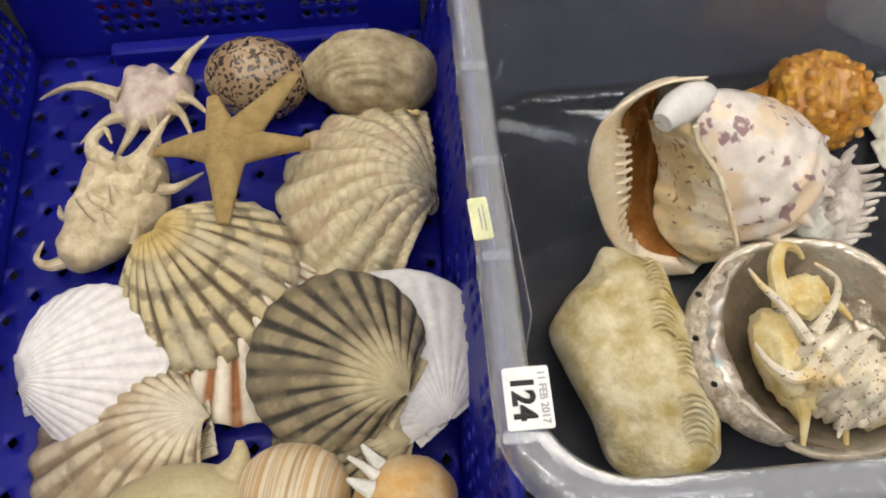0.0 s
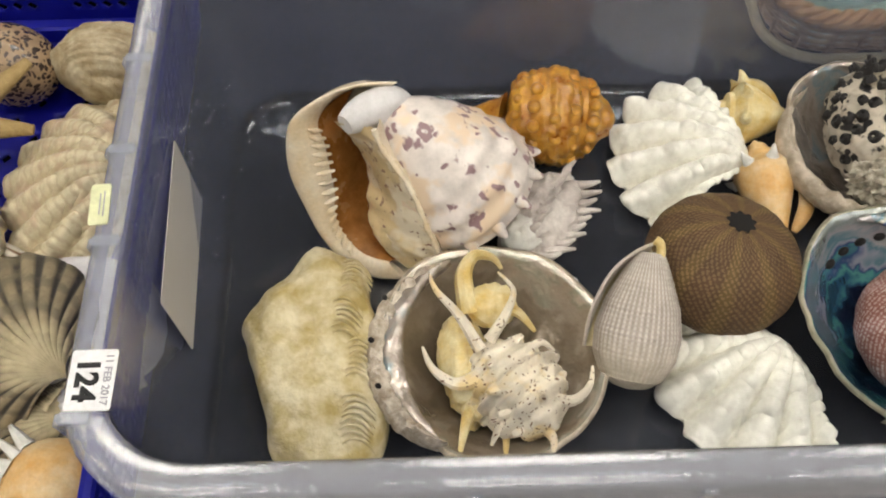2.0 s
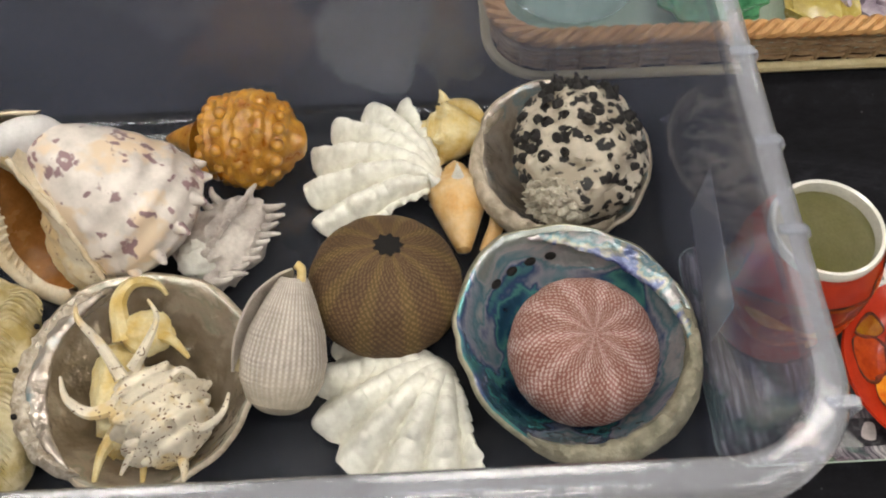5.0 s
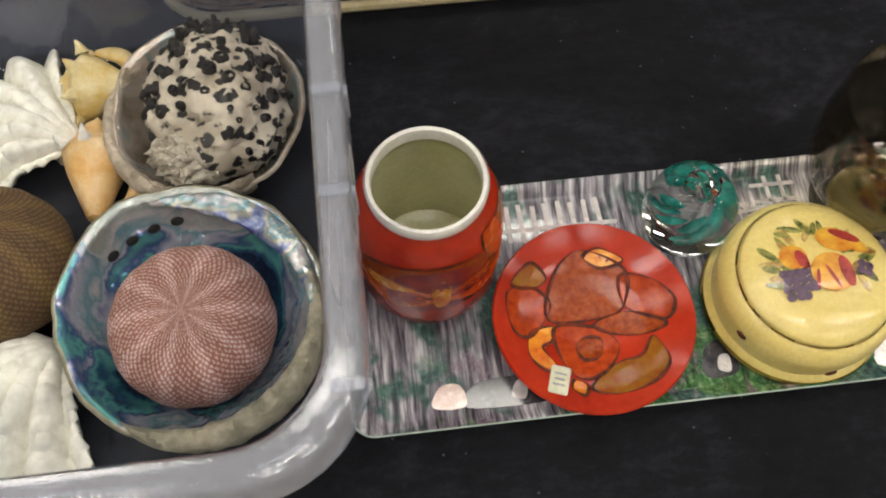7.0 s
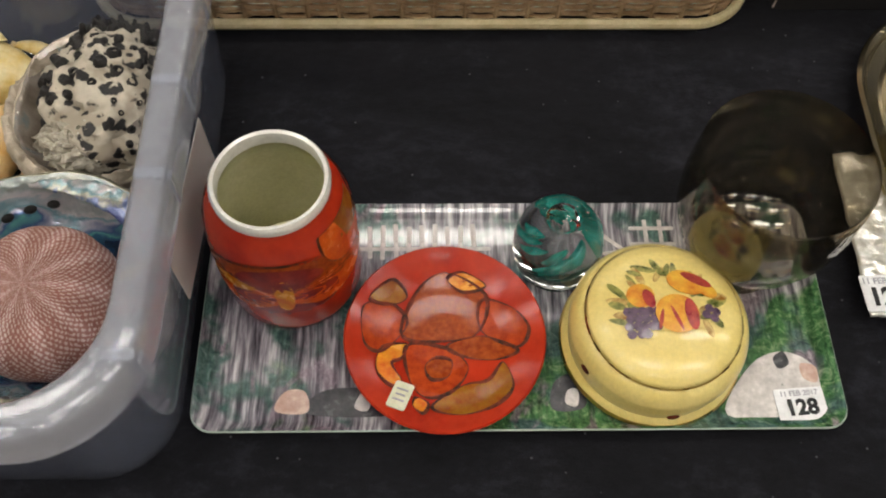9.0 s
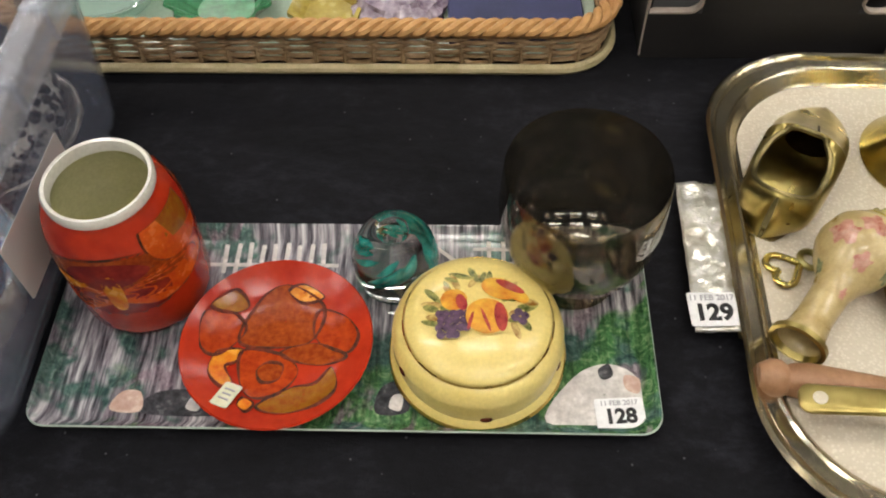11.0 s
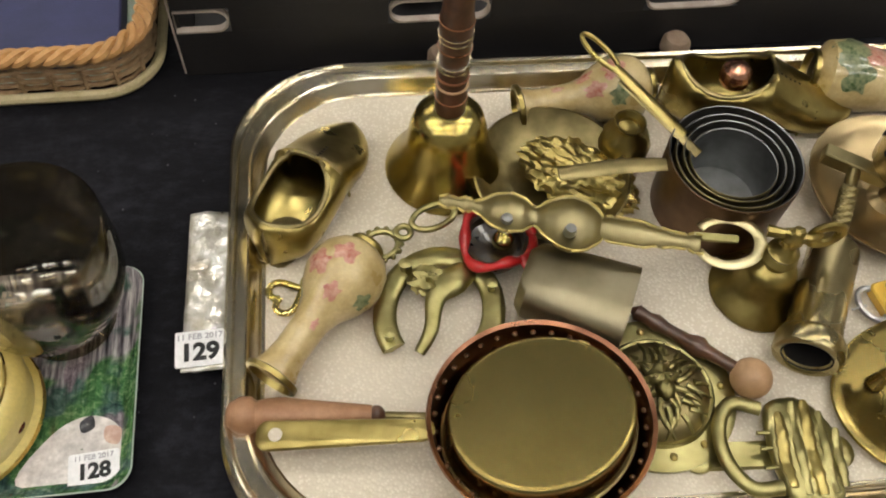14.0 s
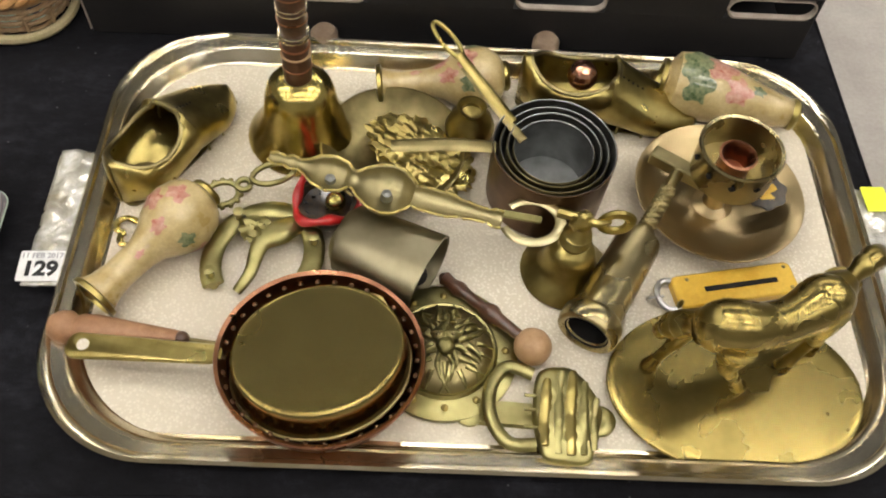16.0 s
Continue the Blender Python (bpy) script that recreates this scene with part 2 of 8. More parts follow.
# cloth, hall
n = Nodes("black_cloth")
co = n.coord()
wear = n.math("ADD", n.math("MULTIPLY", n.noise(co, 9, 8, 0.78, 0.4), 0.6), n.math("MULTIPLY", n.noise(n.coord("Object", (1, 2.2, 1), (0, 0, 0.5)), 42, 7, 0.75), 0.4))
col = n.ramp(wear, [(0.36, (0.002, 0.002, 0.003)), (0.52, (0.007, 0.007, 0.0095)), (0.66, (0.021, 0.021, 0.028))])
lint = n.voronoi(co, 62)
col = n.mix(n.ramp(lint.outputs["Distance"], [(0.035, (0.8, 0.8, 0.8)), (0.06, (0, 0, 0))]), col, (0.1, 0.1, 0.11))
n.base(col)
n.set(0.85, spec=0.18)
n.bump(n.math("ADD", n.noise(co, 900, 3), n.math("MULTIPLY", n.noise(n.coord("Object", (1, 3, 1), (0, 0, 0.6)), 14, 4), 4.0)), 0.5, 0.001)
M_CLOTH = n.mat
M_WALL = surf("hall_paint", (0.3, 0.29, 0.26), (0.36, 0.35, 0.32), 0.6, 0.8, bump=0.1, bscale=30)
M_ROOF = surf("dark_ceiling", (0.06, 0.06, 0.055), (0.09, 0.088, 0.08), 0.6, 0.9, bump=0.1, bscale=30)
M_FLOOR = surf("concrete", (0.36, 0.33, 0.31), (0.47, 0.44, 0.41), 5, 0.75, bump=0.3, bscale=120, dist=0.003)
M_STEEL = metalmat("grey_steel", (0.5, 0.5, 0.52), (0.4, 0.4, 0.4), rough=0.35)
n = Nodes("lamp_diffuser")
n.base((0.9, 0.9, 0.9))
n.bsdf.inputs["Emission Color"].default_value = (1.0, 0.95, 0.86, 1)
n.bsdf.inputs["Emission Strength"].default_value = LAMP
M_LAMP = n.mat
# plastics, papers
M_BOX = clearmat("clear_box_wall", (0.86, 0.88, 0.93), (0.5, 0.53, 0.62), 0.045, 0.07)
M_BOXW = clearmat("hazy_box_wall", (0.86, 0.88, 0.94), (0.48, 0.52, 0.68), 0.17, 0.12)
M_BOXRIM = clearmat("milky_box_rim", (0.8, 0.82, 0.88), (0.7, 0.71, 0.77), 0.27, 0.16)
M_BOXRIB = clearmat("milky_box_rib", (0.8, 0.83, 0.9), (0.66, 0.68, 0.74), 0.3, 0.25)
M_BLUE = surf("blue_plastic", (0.008, 0.01, 0.25), (0.013, 0.016, 0.34), 18, 0.38, bump=0.12, bscale=220)
# the thin blue plastic lets some light through
nt = M_BLUE.node_tree
tl_ = nt.nodes.new("ShaderNodeBsdfTranslucent")
tl_.inputs[0].default_value = (0.03, 0.04, 0.8, 1)
mx_ = nt.nodes.new("ShaderNodeMixShader")
mx_.inputs[0].default_value = 0.32
out_ = [q for q in nt.nodes if q.type == "OUTPUT_MATERIAL"][0]
src_ = out_.inputs[0].links[0].from_socket
nt.links.new(src_, mx_.inputs[1])
nt.links.new(tl_.outputs[0], mx_.inputs[2])
nt.links.new(mx_.outputs[0], out_.inputs[0])
M_PAPER = surf("white_label", (0.76, 0.76, 0.78), (0.84, 0.84, 0.86), 90, 0.6, bump=0.05)
M_SHEET = clearmat("cloudy_sticker", (0.8, 0.8, 0.8), (0.74, 0.72, 0.7), 0.7, 0.6)
M_GREENTAG = surf("yellow_green_tag", (0.62, 0.64, 0.38), (0.74, 0.75, 0.48), 80, 0.6, bump=0.05)
M_TAG = surf("cream_tag", (0.6, 0.6, 0.42), (0.7, 0.69, 0.52), 80, 0.6, bump=0.05)
M_NEON = surf("neon_tag", (0.75, 0.85, 0.04), (0.85, 0.92, 0.06), 80, 0.6, bump=0.05)
M_INK = surf("black_ink", (0.01, 0.01, 0.012), (0.02, 0.02, 0.022), 80, 0.6, bump=0)
M_FAINT = surf("grey_ink", (0.3, 0.3, 0.34), (0.4, 0.4, 0.44), 80, 0.6, bump=0)
M_CARTON = surf("black_carton", (0.012, 0.011, 0.012), (0.022, 0.02, 0.021), 12, 0.6, bump=0.15, bscale=200)
M_CUT = surf("cut_cardboard", (0.34, 0.28, 0.24), (0.46, 0.4, 0.35), 60, 0.8, bump=0.3)

# ---- hall ----
part_floor = single("floor", Geo().rbox(18, 14, 0.1, 0.01, 0.002, (0, 0, -0.1)), M_FLOOR, "bare pale concrete hall floor", "floor", pose(0.7, 1, -0.74), kind="structure")
single("ceiling", Geo().rbox(18.4, 14.4, 0.1, 0.01, 0.002), M_ROOF, "dark unlit hall ceiling", "ceiling", pose(0.7, 1, 6.06), kind="structure")
for nm, sx, sy, x, y in (("wall_north", 18, 0.2, 0.7, 8.1), ("wall_south", 18, 0.2, 0.7, -6.1), ("wall_west", 0.2, 14, -8.4, 1), ("wall_east", 0.2, 14, 9.8, 1)):
    single(nm, Geo().rbox(sx, sy, 6.8, 0.01, 0.002), M_WALL, "plain painted hall wall", "wall", pose(x, y, -0.74), kind="structure")
lamp = thing("ceiling_light", "long white ceiling lamp with a bright diffuser", "lamp", pose(1.0, 1.55, 5.94), "hall lamps")
part("frame", Geo().rbox(1.9, 0.5, 0.11, 0.02, 0.004), M_STEEL, lamp)
part("diffuser", Geo().rbox(1.8, 0.42, 0.02, 0.02, 0.004, (0, 0, -0.021)), M_LAMP, lamp)
for x in (-5, -2, 1.0, 4, 7):
    for y in (-3.6, -0.9, 1.55, 7.2):
        if (x, y) != (1.0, 1.55):
            copy_thing(lamp, pose(x, y, 5.94))

# ---- table ----
TX0, TX1, TY0, TY1 = -0.75, 1.683, 0.054, 0.85
table = thing("table", "folding table covered with a black cloth", "table", pose(0, 0, 0))


def cloth_fn(u, v):
    x, y = TX0 + u * (TX1 - TX0), TY0 + v * (TY1 - TY0)
    edge = min(x - TX0, TX1 - x, y - TY0, TY1 - y)
    z = -0.0012 + 0.001 * fbm((x, y, 0), 9, 3)
    return (x, y, min(z, -0.0004) - (0.006 if edge < 0.004 else 0))


g = Geo().grid(cloth_fn, 160, 56)
part("cloth", g, M_CLOTH, table, "black cloth with slight creases")


def skirt(u, v):
    pts = rrect((TX1 - TX0) / 2 + 0.002, (TY1 - TY0) / 2 + 0.002, 0.006, 6)
    k = u * len(pts)
    a, b = pts[int(k) % len(pts)], pts[(int(k) + 1) % len(pts)]
    f = k - int(k)
    return ((TX0 + TX1) / 2 + a[0] + (b[0] - a[0]) * f, (TY0 + TY1) / 2 + a[1] + (b[1] - a[1]) * f, -0.006 - 0.032 * v)


part("hem", Geo().grid(skirt, 28, 2, True), M_CLOTH, table, solid=0.002)
part("tabletop", Geo().rbox(TX1 - TX0 - 0.012, TY1 - TY0 - 0.012, 0.026, 0.01, 0.002, ((TX0 + TX1) / 2, (TY0 + TY1) / 2, -0.035)), M_CUT, table)
for x in (TX0 + 0.1, TX1 - 0.12):
    for y in (TY0 + 0.1, TY1 - 0.1):
        part("leg", Geo().tube([(x, y, -0.74), (x, y, -0.034)], 0.014, 12), M_STEEL, table)


def sticker(parent, x, y, z, w, h, rz, mat, text="", date="", lean=0.0, bars=0):
    """A paper label lying on its thing."""
    lab = part("label", Geo().rbox(w, h, 0.0006, 0.0015, 0.0001), mat, parent, "printed paper label", m=pose(x, y, z, lean, 0, rz))
    if text:
        words("number", text, h * 0.66, M_INK, lab, pose(0, -h * 0.12, 0.0008), 0.042)
        words("date", date, h * 0.23, M_FAINT, lab, pose(0, h * 0.33, 0.0008))
    for i in range(bars):
        part("print", Geo().rbox(w * (0.62 - 0.1 * (i % 2)), h * 0.07, 0.0003, 0.0003, 0.0001, (0, h * (0.22 - 0.2 * i), 0.0006)), M_FAINT, lab)
    return lab


# ---- clear storage box ----
box = thing("storage_box", "clear plastic storage box without lid, full of shells", "storage box", pose(0.34, 0.26, 0))
# local outlines: floor half sizes 0.262 x 0.152, rim 0.270 x 0.168


def brect(hx, hy, r, z, dy=0.0):
    return [(x, y + dy, z) for x, y in rrect(hx, hy, r, 10)]


g = Geo()
g.skin([brect(0.268, 0.168, 0.045, 0.163), brect(0.264, 0.163, 0.045, 0.09), brect(0.259, 0.158, 0.042, 0.012)])
g.skin([brect(0.27, 0.17, 0.046, 0.163), brect(0.266, 0.165, 0.046, 0.09), brect(0.2615, 0.16, 0.043, 0.012)])
part("side_wall", g, M_BOXW, box, "thin hazy plastic wall running round")
g = Geo()
g.skin([brect(0.259, 0.158, 0.042, 0.012), brect(0.2575, 0.1565, 0.041, 0.008), brect(0.254, 0.153, 0.04, 0.0055), brect(0.1, 0.1, 0.04, 0.0055)], False, True)
g.skin([brect(0.2615, 0.16, 0.043, 0.012), brect(0.26, 0.159, 0.042, 0.006), brect(0.256, 0.155, 0.041, 0.0025), brect(0.1, 0.1, 0.04, 0.0025)], False, True)
part("bottom", g, M_BOX, box, "clear plastic bottom")
g = Geo().skin([brect(0.268, 0.168, 0.045, 0.155), brect(0.268, 0.168, 0.045, 0.164), brect(0.2695, 0.1695, 0.046, 0.166), brect(0.279, 0.179, 0.052, 0.1662),
                brect(0.2825, 0.183, 0.054, 0.165), brect(0.2845, 0.1855, 0.055, 0.162), brect(0.2855, 0.1865, 0.056, 0.143), brect(0.284, 0.185, 0.056, 0.143), brect(0.282, 0.1825, 0.055, 0.161), brect(0.278, 0.178, 0.051, 0.1635), brect(0.27, 0.17, 0.046, 0.163)])
rim = part("rim", g, M_BOXRIM, box, "milky turned-over plastic rim")
for sx in (-1, 1):
    for y in (-0.147, -0.057, -0.002, 0.06, 0.12):
        part("rib", Geo().rbox(0.0145, 0.006, 0.0022, 0.002, 0.0006, (sx * 0.2765, y, 0.1652)), M_BOXRIB, rim)
        part("rib", Geo().rbox(0.0022, 0.006, 0.02, 0.0008, 0.0005, (sx * 0.2852, y, 0.144)), M_BOXRIB, rim)
for x in (-0.2, -0.1, 0, 0.1, 0.2):
    part("rib", Geo().rbox(0.006, 0.0022, 0.02, 0.0008, 0.0005, (x, -0.1862, 0.144)), M_BOXRIB, rim)
sticker(box, -0.2705, -0.13, 0.1678, 0.029, 0.021, -90, M_PAPER, "124", "11 FEB 2017")
sticker(box, -0.2825, -0.036, 0.1662, 0.024, 0.01, -86, M_GREENTAG, bars=2)
part("sticker", Geo().rbox(0.105, 0.065, 0.0005, 0.002, 0.0001), M_SHEET, box, "old cloudy paper sticker", m=pose(-0.262, -0.02, 0.094, 90, 0, 93))
part("sticker", Geo().rbox(0.095, 0.05, 0.0005, 0.002, 0.0001), M_SHEET, box, "old cloudy paper sticker", m=pose(0.2685, -0.017, 0.068, 90, 0, 87))

# ---- blue perforated basket ----


def welded(g):
    """Join the cells where their corners meet."""
    at, order, verts = {}, [], []
    for p in g.v:
        k = tuple(round(c, 5) for c in p)
        if k not in at:
            at[k] = len(verts)
            verts.append(p)
        order.append(at[k])
    g.v, g.f = verts, [[order[i] for i in f] for f in g.f]
    return g


def lattice(fn, nx, ny, hx, hy, diamond=True, skip=None):
    """A sheet of nx x ny cells over fn(u, v), each with a hole of half size hx, hy (parts of a cell)."""
    g = Geo()
    for j in range(ny):
        for i in range(nx):
            cu, cv = (i + 0.5) / nx, (j + 0.5) / ny
            du, dv = 0.5 / nx, 0.5 / ny
            o = [(-1, -1), (0, -1), (1, -1), (1, 0), (1, 1), (0, 1), (-1, 1), (-1, 0)]
            outer = [fn(cu + a * du, cv + b * dv) for a, b in o]
            if skip and skip(i, j):
                g.put(outer, [list(range(8))])
                continue
            if diamond:
                h = [(-0.5, -0.5), (0, -1), (0.5, -0.5), (1, 0), (0.5, 0.5), (0, 1), (-0.5, 0.5), (-1, 0)]
            else:
                h = o
            inner = [fn(cu + a * du * hx, cv + b * dv * hy) for a, b in h]
            g.put(outer + inner, [[k, (k + 1) % 8, 8 + (k + 1) % 8, 8 + k] for k in range(8)])
    return welded(g)


BX0, BX1, BY0, BY1, BH = -0.262, 0.039, 0.07, 0.488, 0.134
basket = thing("plastic_basket", "deep blue perforated plastic basket holding shells", "basket", pose(0, 0, 0))
part("base", lattice(lambda u, v: (BX0 + u * (BX1 - BX0), BY0 + v * (BY1 - BY0), 0.012), 18, 25, 0.5, 0.55, True, lambda i, j: (i + j) % 2 == 0), M_BLUE, basket, solid=0.0025, sharp=30)
SL = 0.016


def side(a, b, out):
    ax, ay = a
    bx, by = b

    def fn(u, v):
        return (ax + (bx - ax) * u + out[0] * SL * v, ay + (by - ay) * u + out[1] * SL * v, 0.012 + v * (BH - 0.012))
    return fn


for a, b, out, nx, gap in (((BX0, BY1), (BX1, BY1), (0, 1), 26, True), ((BX0, BY0), (BX0, BY1), (-1, 0), 34, False),
                           ((BX1, BY0), (BX1, BY1), (1.45, 0), 34, False), ((BX0, BY0), (BX1, BY0), (0, -1), 26, True)):
    if gap:
        sk = lambda i, j: j < 2 or j > 9 or not (i in range(5, 9) or i in range(10, 16) or i in range(18, 22))
        part("wall", lattice(side(a, b, out), nx, 12, 0.8, 0.8, True, sk), M_BLUE, basket, solid=0.0025, sharp=30)
    else:
        sk = lambda i, j: j in (0, 4, 8) or i % 9 in (0, 8)
        part("wall", lattice(side(a, b, out), nx, 9, 0.5, 0.75, False, sk), M_BLUE, basket, solid=0.0025, sharp=30)
g = Geo()
ring = [(x + (BX0 + BX1) / 2 + SL * 0.22, y + (BY0 + BY1) / 2, BH) for x, y in rrect((BX1 - BX0) / 2 + SL * 1.22, (BY1 - BY0) / 2 + SL, 0.012)]
part("rim", g.tube([Vector(p) for p in ring] + [Vector(ring[0])], 0.004, 8), M_BLUE, basket)
part("ledge", Geo().rbox(0.2, 0.012, 0.016, 0.003, 0.002, (-0.1, BY1 - 0.01, 0.014)), M_BLUE, basket)
M_WHITEBOX = surf("white_card", (0.66, 0.66, 0.63), (0.74, 0.73, 0.7), 30, 0.7, bump=0.05)
M_REDCARD = surf("red_card", (0.42, 0.03, 0.02), (0.52, 0.05, 0.03), 30, 0.6, bump=0.05)
single("carton", Geo().rbox(0.17, 0.08, 0.11, 0.004), M_WHITEBOX, "plain white card box behind the blue basket", "box", pose(-0.09, 0.575, 0))
for x in (-0.225, -0.19):
    single("canister", Geo().lathe([(0, 0), (0.012, 0), (0.014, 0.002), (0.014, 0.075), (0.012, 0.077), (0, 0.077)], 24), M_REDCARD, "small red round canister behind the blue basket", "canister", pose(x, 0.545, 0), "red canisters")

# ---- wicker basket ----
M_WICKER = surf("pale_wicker", (0.3, 0.19, 0.1), (0.52, 0.36, 0.21), 70, 0.6, bump=0.4, bscale=500)
M_BRAID = surf("tan_braid", (0.45, 0.23, 0.08), (0.62, 0.36, 0.15), 70, 0.55, bump=0.3, bscale=500)
M_FOOT = surf("cane_foot", (0.48, 0.4, 0.22), (0.6, 0.52, 0.32), 60, 0.6, bump=0.3)
WCX, WCY, WHX, WHY = 0.741, 0.599, 0.248, 0.152
wicker = thing("wicker_basket", "low wicker tray basket with a braided tan rim", "basket", pose(WCX, WCY, 0))


def perim(s, hx, hy, r):
    """A point and outward direction at the part s of a rounded rectangle's round."""
    a, b = hx - r, hy - r
    q = math.pi * r / 2
    tot = 4 * (a + b) + 4 * q
    d = (s % 1.0) * tot
    for (x0, y0), (ux, uy), ln, (cx, cy), t0 in (((hx, -b), (0, 1), 2 * b, (a, b), 0), ((a, hy), (-1, 0), 2 * a, (-a, b), 1), ((-hx, b), (0, -1), 2 * b, (-a, -b), 2), ((-a, -hy), (1, 0), 2 * a, (a, -b), 3)):
        if d <= ln:
            return Vector((x0 + ux * d, y0 + uy * d, 0)), Vector((uy, -ux, 0))
        d -= ln
        if d <= q:
            t = (t0 + d / q) * math.pi / 2
            w = Vector((math.cos(t), math.sin(t), 0))
            return Vector((cx, cy, 0)) + r * w, w
        d -= q
    return Vector((hx, -b, 0)), Vector((1, 0, 0))


STAKES = 64
for row in range(9):
    pts = []
    for i in range(STAKES * 6 + 1):
        s = i / (STAKES * 6)
        p, w = perim(s, WHX - 0.004 + 0.0004 * row, WHY - 0.004 + 0.0004 * row, 0.04)
        pts.append(p + w * (0.0022 * math.sin(s * STAKES * math.pi + row * math.pi)) + Vector((0, 0, 0.007 + row * 0.0037)))
    part("weaver", Geo().tube(pts, 0.0019, 6), M_WICKER, wicker)
g = Geo()
for i in range(STAKES):
    p, w = perim(i / STAKES, WHX - 0.0022, WHY - 0.0022, 0.04)
    g.tube([p + Vector((0, 0, 0.004)), p + Vector((0, 0, 0.042))], 0.0016, 6)
tagged(part("stake", g, M_WICKER, wicker), kind="stuff")
for ph in (0, 1, 2):
    pts, rad = [], []
    for i in range(STAKES * 8 + 1):
        s = i / (STAKES * 8)
        p, w = perim(s, WHX - 0.001, WHY - 0.001, 0.042)
        a = s * 46 * math.tau + ph * math.tau / 3
        pts.append(p + w * (0.0052 * math.cos(a)) + Vector((0, 0, 0.0435 + 0.0034 * math.sin(a))))
    part("braid_strand", Geo().tube(pts, 0.0038, 7), M_BRAID, wicker, "tan braided cane")
pts = [perim(i / 160, WHX + 0.003, WHY + 0.003, 0.045)[0] + Vector((0, 0, 0.0042)) for i in range(161)]
part("foot", Geo().tube(pts, 0.0042, 8), M_FOOT, wicker, "pale cane foot ring")
part("lining", Geo().skin([[(x, y, 0.006) for x, y in rrect(WHX - 0.008, WHY - 0.008, 0.036)], [(x, y, 0.009) for x, y in rrect(WHX - 0.009, WHY - 0.009, 0.036)]], True, True), surf("mint_lining", (0.4, 0.52, 0.42), (0.5, 0.6, 0.5), 20, 0.35, coat=0.3, bump=0.1), wicker, "pale mint lining")
# what lies in it
M_GREEN = surf("green_glaze", (0.02, 0.12, 0.05), (0.08, 0.3, 0.14), 90, 0.2, coat=0.8, bump=0.4, bscale=160)


def scal(r, k, amp, z, n=96):
    return [(r * (1 + amp * math.cos(k * a)) * math.cos(a), r * (1 + amp * math.cos(k * a)) * math.sin(a), z) for a in [math.tau * i / n for i in range(n)]]


single("dish", Geo().skin([scal(0.022, 12, 0, 0), scal(0.026, 12, 0.0, 0.003), scal(0.047, 14, 0.05, 0.026), scal(0.046, 14, 0.05, 0.028), scal(0.024, 14, 0, 0.006)], True, True), M_GREEN, "green glazed dish with a crimped edge in the wicker basket", "dish", pose(0.668, 0.505, 0.0095))
single("dish", Geo().lathe([(0, 0), (0.024, 0), (0.034, 0.018), (0.034, 0.022), (0.03, 0.021), (0.022, 0.012), (0, 0.011)], 6), surf("ochre_glaze", (0.3, 0.22, 0.04), (0.5, 0.4, 0.1), 60, 0.25, coat=0.6, bump=0.1), "six-sided ochre and brown dish in the wicker basket", "dish", pose(0.757, 0.492, 0.0095, 0, 0, 20))
single("amethyst", Geo().ball(0.038, 0.03, 0.018, (0, 0, 0.014), 30, 16, None, 0, lambda p: 1 + 0.22 * fbm(p, 3.2, 5)), surf("purple_stone", (0.12, 0.08, 0.13), (0.5, 0.42, 0.5), 60, 0.25, coat=0.4, bump=0.8, bscale=160), "lump of purple and white crystal in the wicker basket", "stone", pose(0.815, 0.497, 0.0095), sharp=20)
single("book", Geo().rbox(0.11, 0.17, 0.02, 0.002), surf("navy_cloth", (0.03, 0.035, 0.09), (0.045, 0.05, 0.13), 25, 0.6, bump=0.3, bscale=700), "plain navy blue book lying in the wicker basket", "book", pose(0.908, 0.552, 0.0095, 0, 0, 3))
single("glass_dish", Geo().lathe([(0, 0), (0.04, 0), (0.055, 0.02), (0.053, 0.021), (0.038, 0.004), (0, 0.004)], 40), clearmat("pale_glass", (0.85, 0.93, 0.9), (0.6, 0.72, 0.68), 0.3, 0.05), "shallow pale green glass dish in the wicker basket", "dish", pose(0.56, 0.53, 0.0095))

# ---- black carton with hand slots ----
crate = thing("carton", "black cardboard box with pale cut hand slots", "box", pose(1.33, 0.463, 0))
CW, CD, CH = 0.317, 0.26, 0.16


def slotted(y):
    """A wall with four rounded slots, as strips between and round them."""
    out = []
    zs0, zs1 = 0.045, 0.068
    xs = [-0.315, -0.115, 0.09, 0.275]
    out.append(Geo().rbox(2 * CW, 0.004, zs0, 0.001, 0.0001, (0, y, 0)))
    out.append(Geo().rbox(2 * CW, 0.004, CH - zs1, 0.001, 0.0001, (0, y, zs1)))
    edges = [-CW] + [e for x in xs for e in (x - 0.04, x + 0.04)] + [CW]
    for a, b in zip(edges[::2], edges[1::2]):
        if b - a > 0.001:
            out.append(Geo().rbox(b - a, 0.004, zs1 - zs0, 0.0005, 0.0001, ((a + b) / 2, y, zs0)))
    return out, xs, zs0, zs1


panels, xs, zs0, zs1 = slotted(0.002)
for g in panels:
    part("wall_panel", g, M_CARTON, crate)
for x in xs:
    x0, x1 = max(x - 0.04, -CW + 0.001), x + 0.04
    L = [(max(min(px + x, x1 - 0.0006), x0), 0, pz + (zs0 + zs1) / 2) for px, pz in rrect(0.0394, 0.0109, 0.0105)]
    I = [(px * 0.965 + x * 0.035, 0, (pz - (zs0 + zs1) / 2) * 0.84 + (zs0 + zs1) / 2) for px, py, pz in L]
    part("slot_edge", Geo().skin([[(p[0], -0.001, p[2]) for p in L], [(p[0], -0.001, p[2]) for p in I], [(p[0], 0.005, p[2]) for p in I], [(p[0], 0.005, p[2]) for p in L]]), M_CUT, crate, "pale cut cardboard edge")
